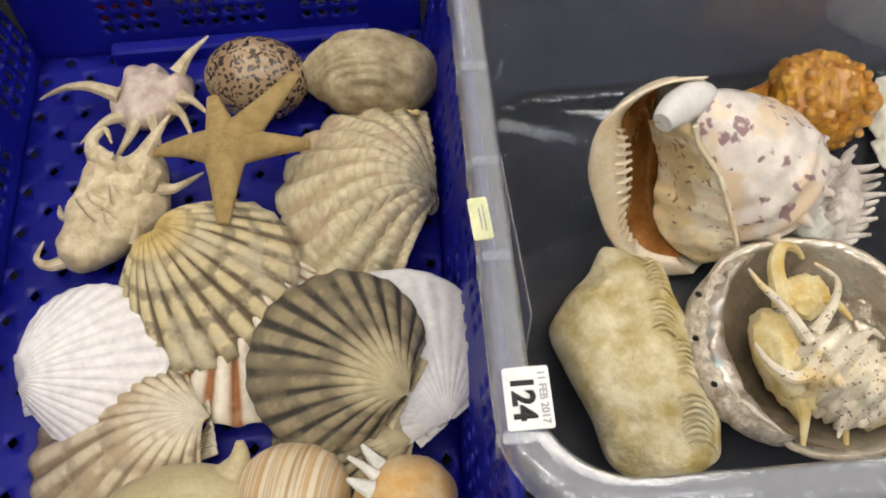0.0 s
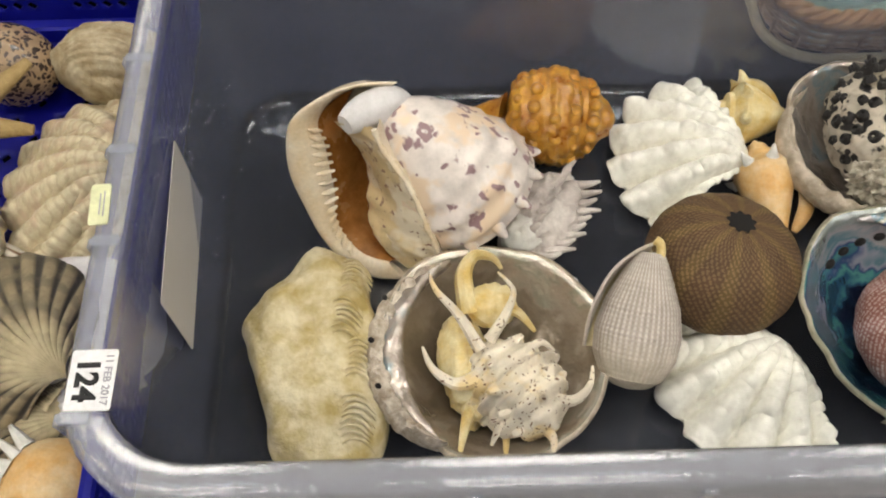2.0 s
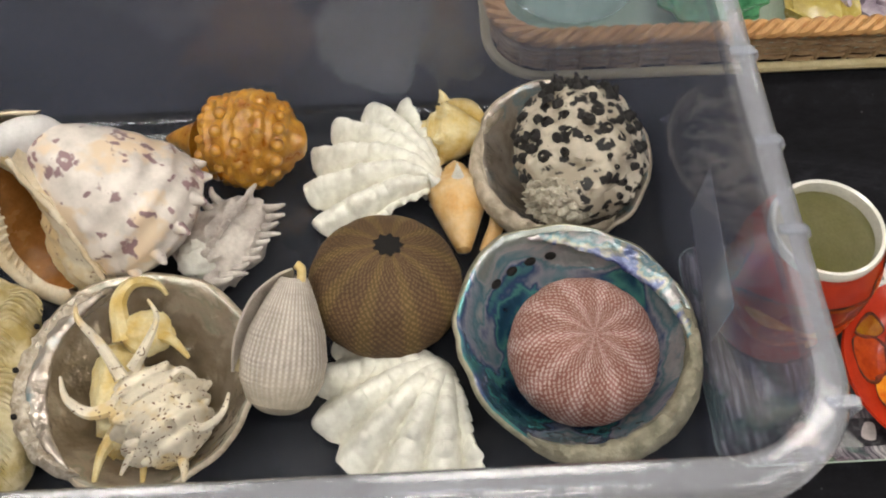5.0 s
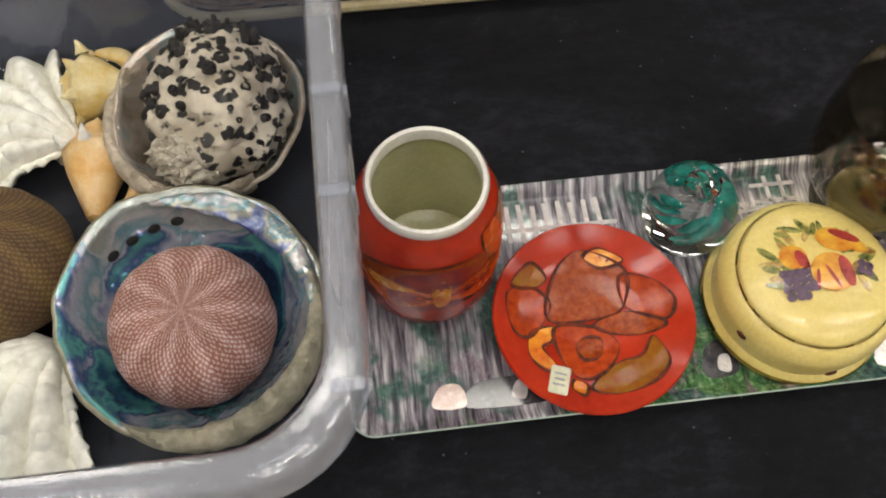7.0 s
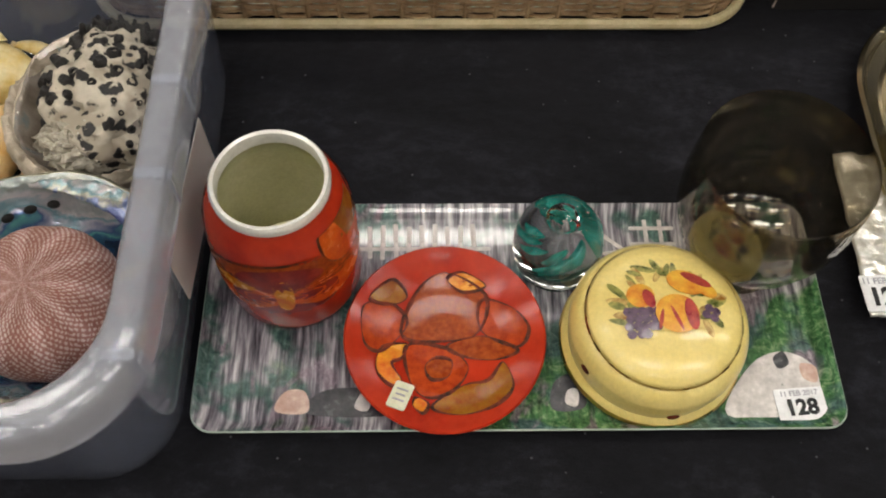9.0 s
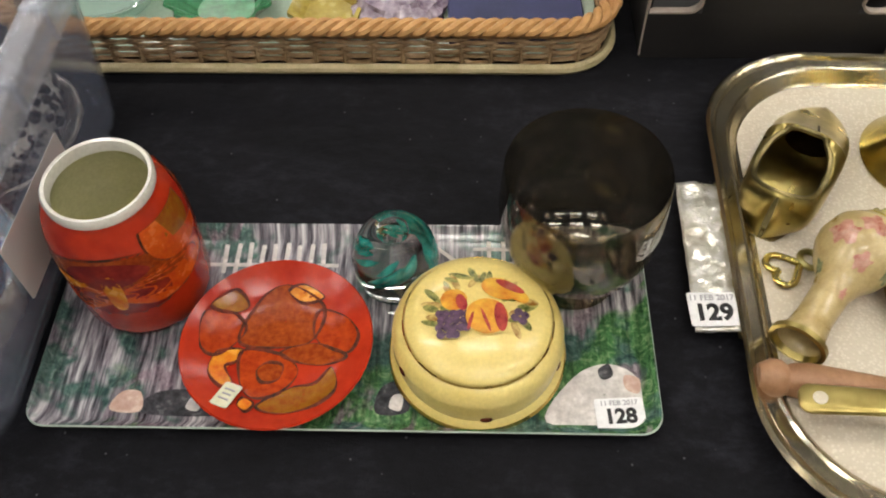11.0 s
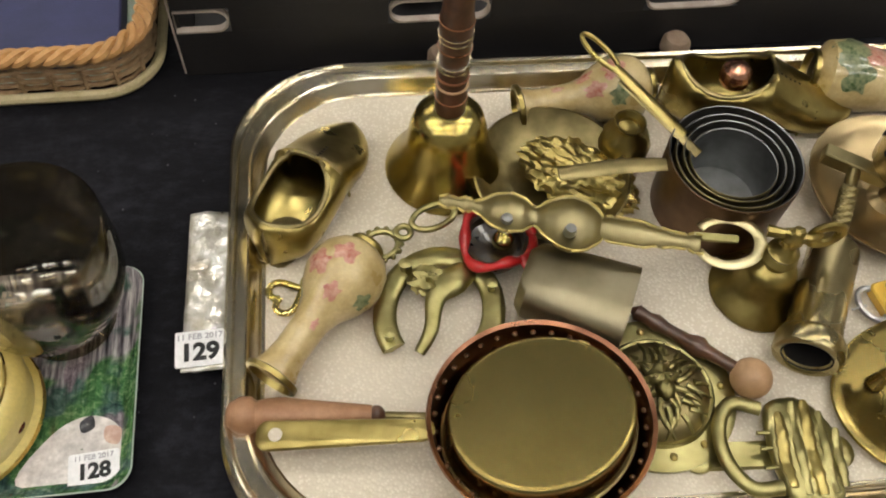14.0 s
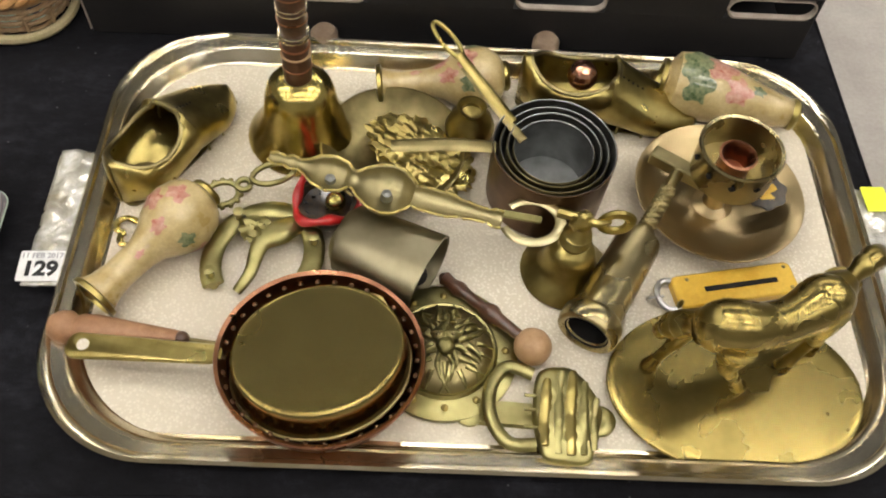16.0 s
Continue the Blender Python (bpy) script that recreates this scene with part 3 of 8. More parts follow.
part("wall", Geo().rbox(2 * CW, 0.004, CH, 0.001, 0.0005, (0, CD, 0)), M_CARTON, crate)
for sx in (-1, 1):
    part("wall", Geo().rbox(0.004, CD - 0.006, CH, 0.001, 0.0005, (sx * (CW - 0.002), CD / 2 + 0.001, 0)), M_CARTON, crate)
part("bottom", Geo().rbox(2 * CW - 0.01, CD - 0.008, 0.004, 0.001, 0.0005, (0, CD / 2 + 0.001, 0)), M_CARTON, crate)
part("scuffed_edge", Geo().tube([(-CW - 0.0005, -0.0008, 0.004), (-CW - 0.001, -0.001, 0.05), (-CW - 0.0005, -0.0008, 0.155)], 0.0009, 6), M_CUT, crate)
M_LILAC = surf("lilac_tissue", (0.5, 0.42, 0.6), (0.75, 0.72, 0.8), 40, 0.7, bump=0.5, bscale=120)
for x, s in ((0.09, 1.0), (-0.115, 0.8), (0.26, 0.9)):
    single("tissue", Geo().ball(0.05 * s, 0.03, 0.034, (0, 0, 0.036), 26, 14, None, 0, lambda p: 1 + 0.3 * fbm(p, 2.5, 2)), M_LILAC, "crumpled lilac and white tissue in the carton", "paper", pose(1.33 + x, 0.545, 0.0045), "tissue in the carton")
M_KNOB = surf("buff_wood", (0.28, 0.2, 0.14), (0.36, 0.27, 0.2), 60, 0.6)
for x in (1.217, 1.412):
    single("foot_knob", Geo().lathe([(0, 0), (0.006, 0), (0.008, 0.004), (0.008, 0.008), (0.012, 0.012), (0.012, 0.02), (0.009, 0.024), (0, 0.025)], 24), M_KNOB, "small buff wooden knob between tray and carton", "knob", pose(x, 0.4515, 0), "buff knobs")

# ---- picture tray ----
n = Nodes("printed_farm_picture")
co = n.coord()
xyz = n.sep(co)
streak = n.noise(n.coord("Object", (260, 22, 1)), 1.0, 4)
leaf = n.noise(n.coord("Object", (1, 1, 1), (0, 0, 0.5)), 130, 6, 0.7, 1.5)
patch = n.noise(co, 16, 3, 0.5, 0.6)
planks = n.ramp(streak, [(0.3, (0.05, 0.045, 0.06)), (0.48, (0.3, 0.28, 0.32)), (0.68, (0.66, 0.64, 0.66))])
green = n.ramp(leaf, [(0.3, (0.012, 0.05, 0.025)), (0.5, (0.08, 0.22, 0.08)), (0.7, (0.34, 0.5, 0.25))])
teal = n.ramp(leaf, [(0.3, (0.02, 0.05, 0.06)), (0.55, (0.1, 0.2, 0.17)), (0.75, (0.3, 0.4, 0.38))])
warm = n.ramp(leaf, [(0.3, (0.08, 0.05, 0.07)), (0.55, (0.36, 0.28, 0.34)), (0.72, (0.66, 0.58, 0.62))])
low = n.math("ADD", n.math("MULTIPLY", xyz[1], -10.5), n.math("MULTIPLY", xyz[0], 2.9))
k = n.math("ADD", low, n.math("MULTIPLY", n.math("SUBTRACT", patch, 0.5), 3.2))
col = n.mix(n.ramp(k, [(0.32, (0, 0, 0)), (0.5, (1, 1, 1))]), planks, green)
col = n.mix(n.ramp(n.noise(co, 24, 3), [(0.5, (0, 0, 0)), (0.58, (1, 1, 1))]), col, teal)
col = n.mix(n.ramp(n.noise(n.coord("Object", (1.4, 0.6, 1)), 26, 3, 0.5, 1.0), [(0.6, (0, 0, 0)), (0.66, (0.8, 0.8, 0.8))]), col, warm)
n.base(n.mix(0.75, col, n.ramp(streak, [(0.35, (0.12, 0.12, 0.14)), (0.64, (0.86, 0.86, 0.86))]), "MULTIPLY"))
n.set(0.18, coat=0.5)
M_PIC = n.mat
M_MELA = surf("pale_green_melamine", (0.42, 0.52, 0.45), (0.5, 0.6, 0.52), 40, 0.25, coat=0.3, bump=0.05)
ptray = thing("serving_tray", "long melamine serving tray with a printed farmyard picture", "tray", pose(0.799, 0.203, 0))


def tl(hx, hy, z, r=0.014):
    return [(x, y, z) for x, y in rrect(hx, hy, r, 8)]


part("tray_base", Geo().skin([tl(0.186, 0.07, 0.0), tl(0.1885, 0.0725, 0.001), tl(0.1932, 0.0772, 0.0112), tl(0.1925, 0.0765, 0.0122)], True, False), M_MELA, ptray, "pale green melamine underside and edge")
part("picture", Geo().skin([tl(0.1925, 0.0765, 0.0122), tl(0.1915, 0.0755, 0.012), tl(0.1855, 0.0695, 0.0045), tl(0.183, 0.067, 0.0035), tl(0.02, 0.02, 0.0035)], False, True), M_PIC, ptray, "glossy printed picture of animals, fence and grass")


def blob(ctrl, hfn, rings=6, n=6):
    """A painted patch with a smooth outline that follows the height hfn(x, y)."""
    out = curve([(x, y, 0) for x, y in ctrl], n, True)
    c = sum(out, Vector((0, 0, 0))) / len(out)
    k = len(out)

    def fn(u, v):
        p = c + (out[round(u * k) % k] - c) * (0.02 + 0.98 * v)
        return hfn(p.x, p.y)
    return Geo().grid(fn, k, rings, True)


def flatz(z):
    return lambda x, y: (x, y, z)


M_PAINTW = surf("white_print", (0.5, 0.47, 0.46), (0.72, 0.68, 0.66), 150, 0.25, coat=0.4, bump=0)
M_PAINTB = surf("dark_print", (0.02, 0.02, 0.025), (0.07, 0.07, 0.08), 150, 0.25, coat=0.4, bump=0)
M_PAINTP = surf("pink_print", (0.5, 0.32, 0.26), (0.66, 0.5, 0.42), 150, 0.25, coat=0.4, bump=0)
part("painted_animal", blob([(0.124, -0.066), (0.142, -0.036), (0.163, -0.026), (0.181, -0.034), (0.184, -0.055), (0.17, -0.067)], flatz(0.0038)), M_PAINTW, ptray, "printed pale spotted animal")
part("painted_spot", blob([(0.158, -0.03), (0.165, -0.026), (0.167, -0.034), (0.16, -0.037)], flatz(0.004), 3), M_PAINTB, ptray)
part("painted_spot", blob([(0.174, -0.034), (0.183, -0.036), (0.182, -0.046), (0.174, -0.043)], flatz(0.004), 3), M_PAINTP, ptray)
part("painted_animal", blob([(-0.125, -0.064), (-0.118, -0.05), (-0.09, -0.048), (-0.07, -0.055), (-0.075, -0.065)], flatz(0.0038)), M_PAINTB, ptray, "printed black and white animal")
part("painted_spot", blob([(-0.098, -0.06), (-0.094, -0.051), (-0.088, -0.052), (-0.09, -0.062)], flatz(0.004), 3), M_PAINTW, ptray)
part("painted_animal", blob([(-0.145, -0.062), (-0.14, -0.05), (-0.128, -0.05), (-0.126, -0.063)], flatz(0.0039)), M_PAINTP, ptray, "printed pink animal")
part("painted_animal", blob([(0.02, -0.062), (0.022, -0.045), (0.036, -0.04), (0.04, -0.06)], flatz(0.0038)), M_PAINTB, ptray, "printed black and white animal")
part("painted_spot", blob([(0.028, -0.058), (0.03, -0.05), (0.036, -0.05), (0.035, -0.06)], flatz(0.004), 3), M_PAINTW, ptray)
for i in range(9):
    part("painted_pale", Geo().rbox(0.0032, 0.024 + 0.002 * (i % 3), 0.0003, 0.001, 0.0001), M_PAINTW, ptray, m=pose(-0.092 + 0.0085 * i, 0.052, 0.0037, 0, 0, 2 - 3 * (i % 2)))
part("painted_beam", Geo().rbox(0.09, 0.003, 0.0003, 0.001, 0.0001), M_PAINTW, ptray, m=pose(-0.058, 0.047, 0.0038))
for x, y, l, a in ((0.062, 0.056, 0.035, -40), (0.09, 0.056, 0.03, 90), (0.1, 0.056, 0.03, 90), (0.094, 0.062, 0.03, 0), (0.094, 0.05, 0.03, 0), (0.075, 0.045, 0.03, 8)):
    part("painted_beam", Geo().rbox(l, 0.0028, 0.0003, 0.001, 0.0001), M_PAINTW, ptray, m=pose(x, y, 0.0038, 0, 0, a))
sticker(ptray, 0.169, -0.06, 0.0046, 0.03, 0.02, 4, M_PAPER, "128", "11 FEB 2017")

# ---- red glazed jar ----
M_RED = surf("red_glaze", (0.36, 0.02, 0.007), (0.48, 0.036, 0.01), 40, 0.19, coat=0.0, spec=0.45, bump=0.06, bscale=120)
M_REDBR = surf("rust_glaze", (0.24, 0.032, 0.006), (0.36, 0.07, 0.01), 260, 0.2, coat=0.0, spec=0.4, bump=0.05)
M_ORANGE = surf("orange_glaze", (0.52, 0.05, 0.008), (0.68, 0.13, 0.012), 80, 0.25, coat=0.0, bump=0.05)
M_AMBER = surf("amber_glaze", (0.6, 0.12, 0.008), (0.76, 0.34, 0.022), 90, 0.25, coat=0.0, bump=0.05)
M_OLIVE = surf("olive_glaze", (0.26, 0.06, 0.007), (0.3, 0.13, 0.01), 120, 0.2, coat=0.0, spec=0.4, bump=0.05)
M_BROWNLN = surf("dark_brown_glaze", (0.03, 0.01, 0.004), (0.2, 0.028, 0.008), 160, 0.55, spec=0.25, bump=0.05)
M_REDOR = surf("burnt_orange_glaze", (0.3, 0.028, 0.006), (0.46, 0.06, 0.008), 160, 0.2, coat=0.0, spec=0.4, bump=0.05)
M_MAROON = surf("maroon_glaze", (0.16, 0.012, 0.012), (0.3, 0.03, 0.02), 90, 0.2, coat=0.0, spec=0.4, bump=0.05)
M_CREAMIN = surf("cream_glaze", (0.6, 0.58, 0.34), (0.7, 0.67, 0.43), 30, 0.2, coat=0.6, bump=0.04)
M_WHITERIM = surf("white_rim_glaze", (0.7, 0.68, 0.62), (0.78, 0.76, 0.7), 30, 0.2, coat=0.6, bump=0.03)
jar = thing("jar", "glossy red pottery jar with painted orange flowers", "jar", pose(0.661, 0.232, 0.0042))
JP = [(0.0, 0), (0.036, 0), (0.0395, 0.003), (0.042, 0.012), (0.0428, 0.04), (0.0425, 0.07), (0.041, 0.085), (0.0375, 0.097), (0.0338, 0.102), (0.0328, 0.1035), (0.0325, 0.106)]
part("body", Geo().lathe(JP, 64), M_RED, jar)
part("rim", Geo().lathe([(0.0325, 0.106), (0.0328, 0.1105), (0.0315, 0.1125), (0.0295, 0.112), (0.0288, 0.109), (0.0288, 0.104)], 64), M_WHITERIM, jar, "white unglazed-looking rim")
part("inside", Geo().lathe([(0.0288, 0.105), (0.032, 0.098), (0.0365, 0.085), (0.0375, 0.04), (0.036, 0.008), (0.02, 0.005), (0, 0.005)], 64), M_CREAMIN, jar, "cream glazed inside")


def jar_r(z):
    for (r0, z0), (r1, z1) in zip(JP[1:], JP[2:]):
        if z0 <= z <= z1:
            return r0 + (r1 - r0) * (z - z0) / (z1 - z0)
    return 0.0415


def on_jar(lift):
    def fn(a, z):
        z = min(0.097, 0.024 + 1.02 * z)
        t, r = radians(-86 + a * 1150), jar_r(z) + lift
        return (r * math.cos(t), r * math.sin(t), z)
    return fn


def ring_of(ctrl, grow):
    cx, cy = sum(p[0] for p in ctrl) / len(ctrl), sum(p[1] for p in ctrl) / len(ctrl)
    return [(cx + (x - cx) * grow, cy + (y - cy) * grow) for x, y in ctrl]


# outlines: thousandths of a degree across, metres up
J = [(M_MAROON, [(-0.03, 0.012), (-0.034, 0.035), (0.0, 0.047), (0.036, 0.035), (0.03, 0.012)]),
     (M_REDBR, [(-0.06, 0.034), (-0.05, 0.05), (-0.02, 0.06), (0.02, 0.06), (0.05, 0.05), (0.06, 0.034), (0.0, 0.03)]),
     (M_ORANGE, [(-0.075, 0.02), (-0.072, 0.034), (-0.035, 0.042), (0.0, 0.034), (0.035, 0.042), (0.072, 0.036), (0.075, 0.022), (0.03, 0.014), (0.0, 0.022), (-0.03, 0.011)]),
     (M_AMBER, [(-0.055, 0.033), (-0.04, 0.042), (-0.015, 0.04), (-0.035, 0.03)]),
     (M_AMBER, [(-0.004, 0.018), (-0.005, 0.044), (0.006, 0.046), (0.005, 0.018)]),
     (M_MAROON, [(-0.03, 0.043), (-0.02, 0.056), (0.01, 0.058), (0.03, 0.046), (0.0, 0.037)]),
     (M_OLIVE, [(0.052, 0.05), (0.05, 0.078), (0.066, 0.092), (0.082, 0.075), (0.078, 0.052)]),
     (M_ORANGE, [(0.034, 0.056), (0.036, 0.074), (0.05, 0.072), (0.056, 0.05), (0.085, 0.048), (0.08, 0.038), (0.048, 0.042)]),
     (M_REDBR, [(-0.11, 0.03), (-0.105, 0.07), (-0.085, 0.08), (-0.075, 0.04)]),
     (M_ORANGE, [(0.1, 0.025), (0.1, 0.06), (0.125, 0.07), (0.13, 0.03)])]
for i, (mt, ctrl) in enumerate(J):
    part("painted_outline", blob(ring_of(ctrl, 1.09), on_jar(0.00012 + 0.00002 * i)), M_BROWNLN, jar)
    part("painted_petal", blob(ctrl, on_jar(0.0004 + 0.00003 * i)), mt, jar)

# ---- red dish ----
plate = thing("plate", "shallow red pottery dish with an abstract painted pattern", "plate", pose(0.755, 0.182, 0.0042))
part("body", Geo().lathe([(0, 0.0), (0.032, 0), (0.036, 0.001), (0.0595, 0.0142), (0.0608, 0.0165), (0.0598, 0.0178), (0.056, 0.0158), (0.045, 0.0095), (0.034, 0.0058), (0.02, 0.0043), (0.0, 0.004)], 80), M_RED, plate)


def profile_h(prof, lift):
    """Height over a turned surface, from (radius, height) pairs of rising radius."""
    rs, zs = [p[0] for p in prof], [p[1] for p in prof]

    def fn(x, y):
        return (x, y, float(np.interp(math.hypot(x, y), rs, zs)) + lift)
    return fn


def plate_h(lift):
    return profile_h([(0, 0.004), (0.02, 0.0043), (0.034, 0.0058), (0.045, 0.0095), (0.056, 0.0158)], lift + 0.0002)


PL = [(M_REDBR, [(-0.026, 0.004), (-0.017, 0.033), (0.0015, 0.045), (0.026, 0.03), (0.021, 0.007), (0.003, 0.001)]),
      (M_AMBER, [(0.002, 0.041), (0.012, 0.045), (0.026, 0.036), (0.012, 0.033)]),
      (M_REDOR, [(0.023, 0.027), (0.041, 0.021), (0.051, 0.006), (0.044, -0.005), (0.023, 0.007)]),
      (M_REDBR, [(0.0015, -0.002), (0.023, 0.004), (0.044, -0.007), (0.03, -0.012), (0.011, -0.009)]),
      (M_REDOR, [(-0.049, 0.021), (-0.032, 0.024), (-0.023, 0.014), (-0.029, 0.002), (-0.04, -0.007), (-0.049, -0.001)]),
      (M_OLIVE, [(-0.046, 0.026), (-0.032, 0.039), (-0.023, 0.03), (-0.032, 0.024)]),
      (M_REDOR, [(-0.023, -0.002), (0.0015, -0.004), (0.014, -0.016), (0.005, -0.031), (-0.011, -0.036), (-0.021, -0.025)]),
      (M_REDBR, [(-0.006, -0.01), (0.004, -0.012), (0.002, -0.022), (-0.008, -0.024), (-0.012, -0.016)]),
      (M_AMBER, [(-0.038, -0.004), (-0.023, -0.001), (-0.026, -0.01), (-0.032, -0.014), (-0.026, -0.025), (-0.032, -0.029), (-0.041, -0.019)]),
      (M_OLIVE, [(-0.008, -0.042), (0.011, -0.028), (0.026, -0.025), (0.035, -0.014), (0.04, -0.031), (0.029, -0.043), (0.008, -0.048)]),
      (M_AMBER, [(-0.017, -0.036), (-0.01, -0.04), (-0.013, -0.047), (-0.019, -0.042)])]
for i, (mt, ctrl) in enumerate(PL):
    line = [plate_h(0.0008)(p.x, p.y) for p in curve([(x, y, 0) for x, y in ctrl], 7, True)]
    part("painted_outline", Geo().tube(line + line[:1], [0.0008 + 0.0005 * math.sin(0.35 * q + i) for q in range(len(line) + 1)], 6, flat=0.3), M_BROWNLN, plate)
    part("painted_petal", blob(ctrl, plate_h(0.0003 + 0.00003 * i), 8), mt, plate)
sticker(plate, -0.0265, -0.036, 0.0115, 0.0115, 0.02, -20, M_TAG, bars=3, lean=-20)

# ---- paperweight ----
M_GLASS = glassmat("clear_glass", (0.93, 0.97, 0.96), 0.0)
M_SWIRL = surf("teal_glass_swirl", (0.0, 0.14, 0.12), (0.04, 0.42, 0.36), 120, 0.15, coat=0.5, bump=0.2)
pw = thing("paperweight", "clear glass paperweight with teal swirls inside", "paperweight", pose(0.827, 0.243, 0.0042))
part("glass", Geo().lathe([(0, 0), (0.022, 0), (0.026, 0.003), (0.0285, 0.014), (0.0285, 0.024), (0.026, 0.036), (0.02, 0.046), (0.0135, 0.0505), (0.011, 0.0505), (0.008, 0.046), (0.0045, 0.043), (0, 0.0425)], 48), M_GLASS, pw)
random.seed(11)
for i in range(26):
    a, r, z = random.uniform(0, math.tau), random.uniform(0.012, 0.022), random.uniform(0.012, 0.034)
    pts = [(r * math.cos(a + t * 0.9) * (1 - 0.15 * t), r * math.sin(a + t * 0.9) * (1 - 0.15 * t), z + 0.012 * t) for t in [q / 5 for q in range(6)]]
    part("swirl", Geo().tube(pts, [0.001, 0.0026, 0.0036, 0.0032, 0.0022, 0.0008], 8, flat=0.5), M_SWIRL, pw)

# ---- yellow trinket box ----
M_YEL = surf("yellow_enamel", (0.72, 0.56, 0.17), (0.8, 0.66, 0.25), 14, 0.32, coat=0.35, bump=0.04)
M_GILT = metalmat("gilt_line", (0.75, 0.52, 0.14), (0.4, 0.26, 0.06), rough=0.25)
trinket = thing("trinket_box", "round yellow enamel trinket box with fruit painted on its lid", "box", pose(0.881, 0.183, 0.0042) @ Matrix.Scale(0.965, 4))
part("base", Geo().lathe([(0, 0), (0.05, 0), (0.056, 0.002), (0.0575, 0.005), (0.0565, 0.008), (0.053, 0.011), (0.0535, 0.016), (0.0545, 0.024), (0.053, 0.03), (0, 0.03)], 72), M_YEL, trinket)
part("gilt_ring", Geo().lathe([(0.0562, 0.0025), (0.058, 0.005), (0.057, 0.0078), (0.0555, 0.0055)], 72), M_GILT, trinket)
lid = part("lid", Geo().lathe([(0.0535, 0.029), (0.0545, 0.031), (0.053, 0.036), (0.049, 0.0415), (0.0465, 0.0425), (0.0465, 0.0445), (0.045, 0.0465), (0.038, 0.0495), (0.025, 0.052), (0.012, 0.0532), (0, 0.0535)], 72), M_YEL, trinket, "yellow domed lid with painted fruit")
part("gilt_ring", Geo().lathe([(0.0462, 0.0428), (0.0474, 0.0436), (0.0466, 0.0447)], 72), M_GILT, lid)
for a, z in ((-84, 0.014), (-150, 0.025), (-20, 0.02)):
    t = radians(a)
    part("chip", Geo().ball(0.004, 0.0025, 0.0014, n=14, k=8), M_BROWNLN, trinket, "dark chip in the enamel", m=pose(0.0537 * math.cos(t), 0.0537 * math.sin(t), z, 90, 0, a + 90))


def lid_h(lift):
    return profile_h([(0, 0.0535), (0.012, 0.0532), (0.025, 0.052), (0.038, 0.0495), (0.045, 0.0465)], lift)


M_LEAF = surf("painted_leaf", (0.06, 0.08, 0.015), (0.42, 0.38, 0.1), 190, 0.3, coat=0.3, bump=0)
M_LEAF2 = surf("painted_brown_leaf", (0.28, 0.13, 0.025), (0.64, 0.47, 0.16), 220, 0.3, coat=0.3, bump=0)
M_PEACH = surf("painted_peach", (0.56, 0.16, 0.015), (0.78, 0.46, 0.05), 70, 0.3, coat=0.3, bump=0)
M_PEACHR = surf("painted_peach_blush", (0.25, 0.015, 0.025), (0.46, 0.06, 0.04), 160, 0.3, coat=0.3, bump=0)
M_GRAPE = surf("painted_grape", (0.03, 0.012, 0.03), (0.15, 0.08, 0.14), 260, 0.3, coat=0.3, bump=0)
def disc(cx, cy, rx, ry, turn=0.0, k=10):
    c, d = math.cos(turn), math.sin(turn)
    return [(cx + rx * math.cos(a) * c - ry * math.sin(a) * d, cy + rx * math.cos(a) * d + ry * math.sin(a) * c) for a in [math.tau * i / k for i in range(k)]]


random.seed(21)
FR = []
for i in range(30):
    a = radians(-35 + 250 * i / 29) + random.uniform(-0.1, 0.1)
    r = random.uniform(0.6, 1.0)
    FR.append(("painted_leaf", M_LEAF if i % 3 else M_LEAF2, disc(0.031 * r * math.cos(a), 0.001 + 0.026 * r * math.sin(a), random.uniform(0.004, 0.0075), random.uniform(0.0016, 0.003), a + random.uniform(-0.9, 0.9), 6)))
FR += [("painted_fruit", M_PEACH, disc(-0.0155, 0.006, 0.008, 0.0075)), ("painted_blush", M_PEACHR, disc(-0.011, 0.004, 0.0032, 0.006, 0.3)),
       ("painted_fruit", M_PEACH, disc(0.012, 0.0145, 0.0115, 0.0078, -0.3)), ("painted_fruit", M_PEACH, disc(0.0235, 0.0095, 0.006, 0.0042, -0.5)), ("painted_blush", M_PEACHR, disc(0.018, 0.0165, 0.0095, 0.003, -0.45))]
for i in range(24):
    gx, gy = -0.024 + 0.0042 * (i % 6) + 0.002 * (i // 6 % 2) + random.uniform(-0.0008, 0.0008), -0.004 - 0.0046 * (i // 6)
    if abs(gx + 0.013 - 0.25 * gy) < 0.011 + 0.15 * gy:
        FR.append(("painted_grape", M_GRAPE, disc(gx, gy, 0.0027, 0.0027, 0, 6)))
for gx, gy in ((0.0225, -0.002), (0.0265, -0.004), (0.0205, -0.006), (0.025, -0.008)):
    FR.append(("painted_grape", M_GRAPE, disc(gx, gy, 0.0026, 0.0026, 0, 6)))
FR += [("painted_fruit", M_PEACH, disc(0.004, -0.0055, 0.0125, 0.0118, 0, 14)), ("painted_blush", M_PEACHR, disc(0.0122, -0.0058, 0.0038, 0.0096, 0.1)), ("painted_blush", M_PEACHR, disc(0.0035, -0.0085, 0.0011, 0.008, 0.35)), ("painted_blush", M_PEACHR, disc(-0.0055, -0.009, 0.0011, 0.0062, -0.25))]
for i, (nm, mt, ctrl) in enumerate(FR):
    part(nm, blob([(1.04 * x + 0.001, 1.04 * y + 0.002) for x, y in ctrl], lid_h(0.0003 + 0.00003 * i), 4, 4), mt, lid)

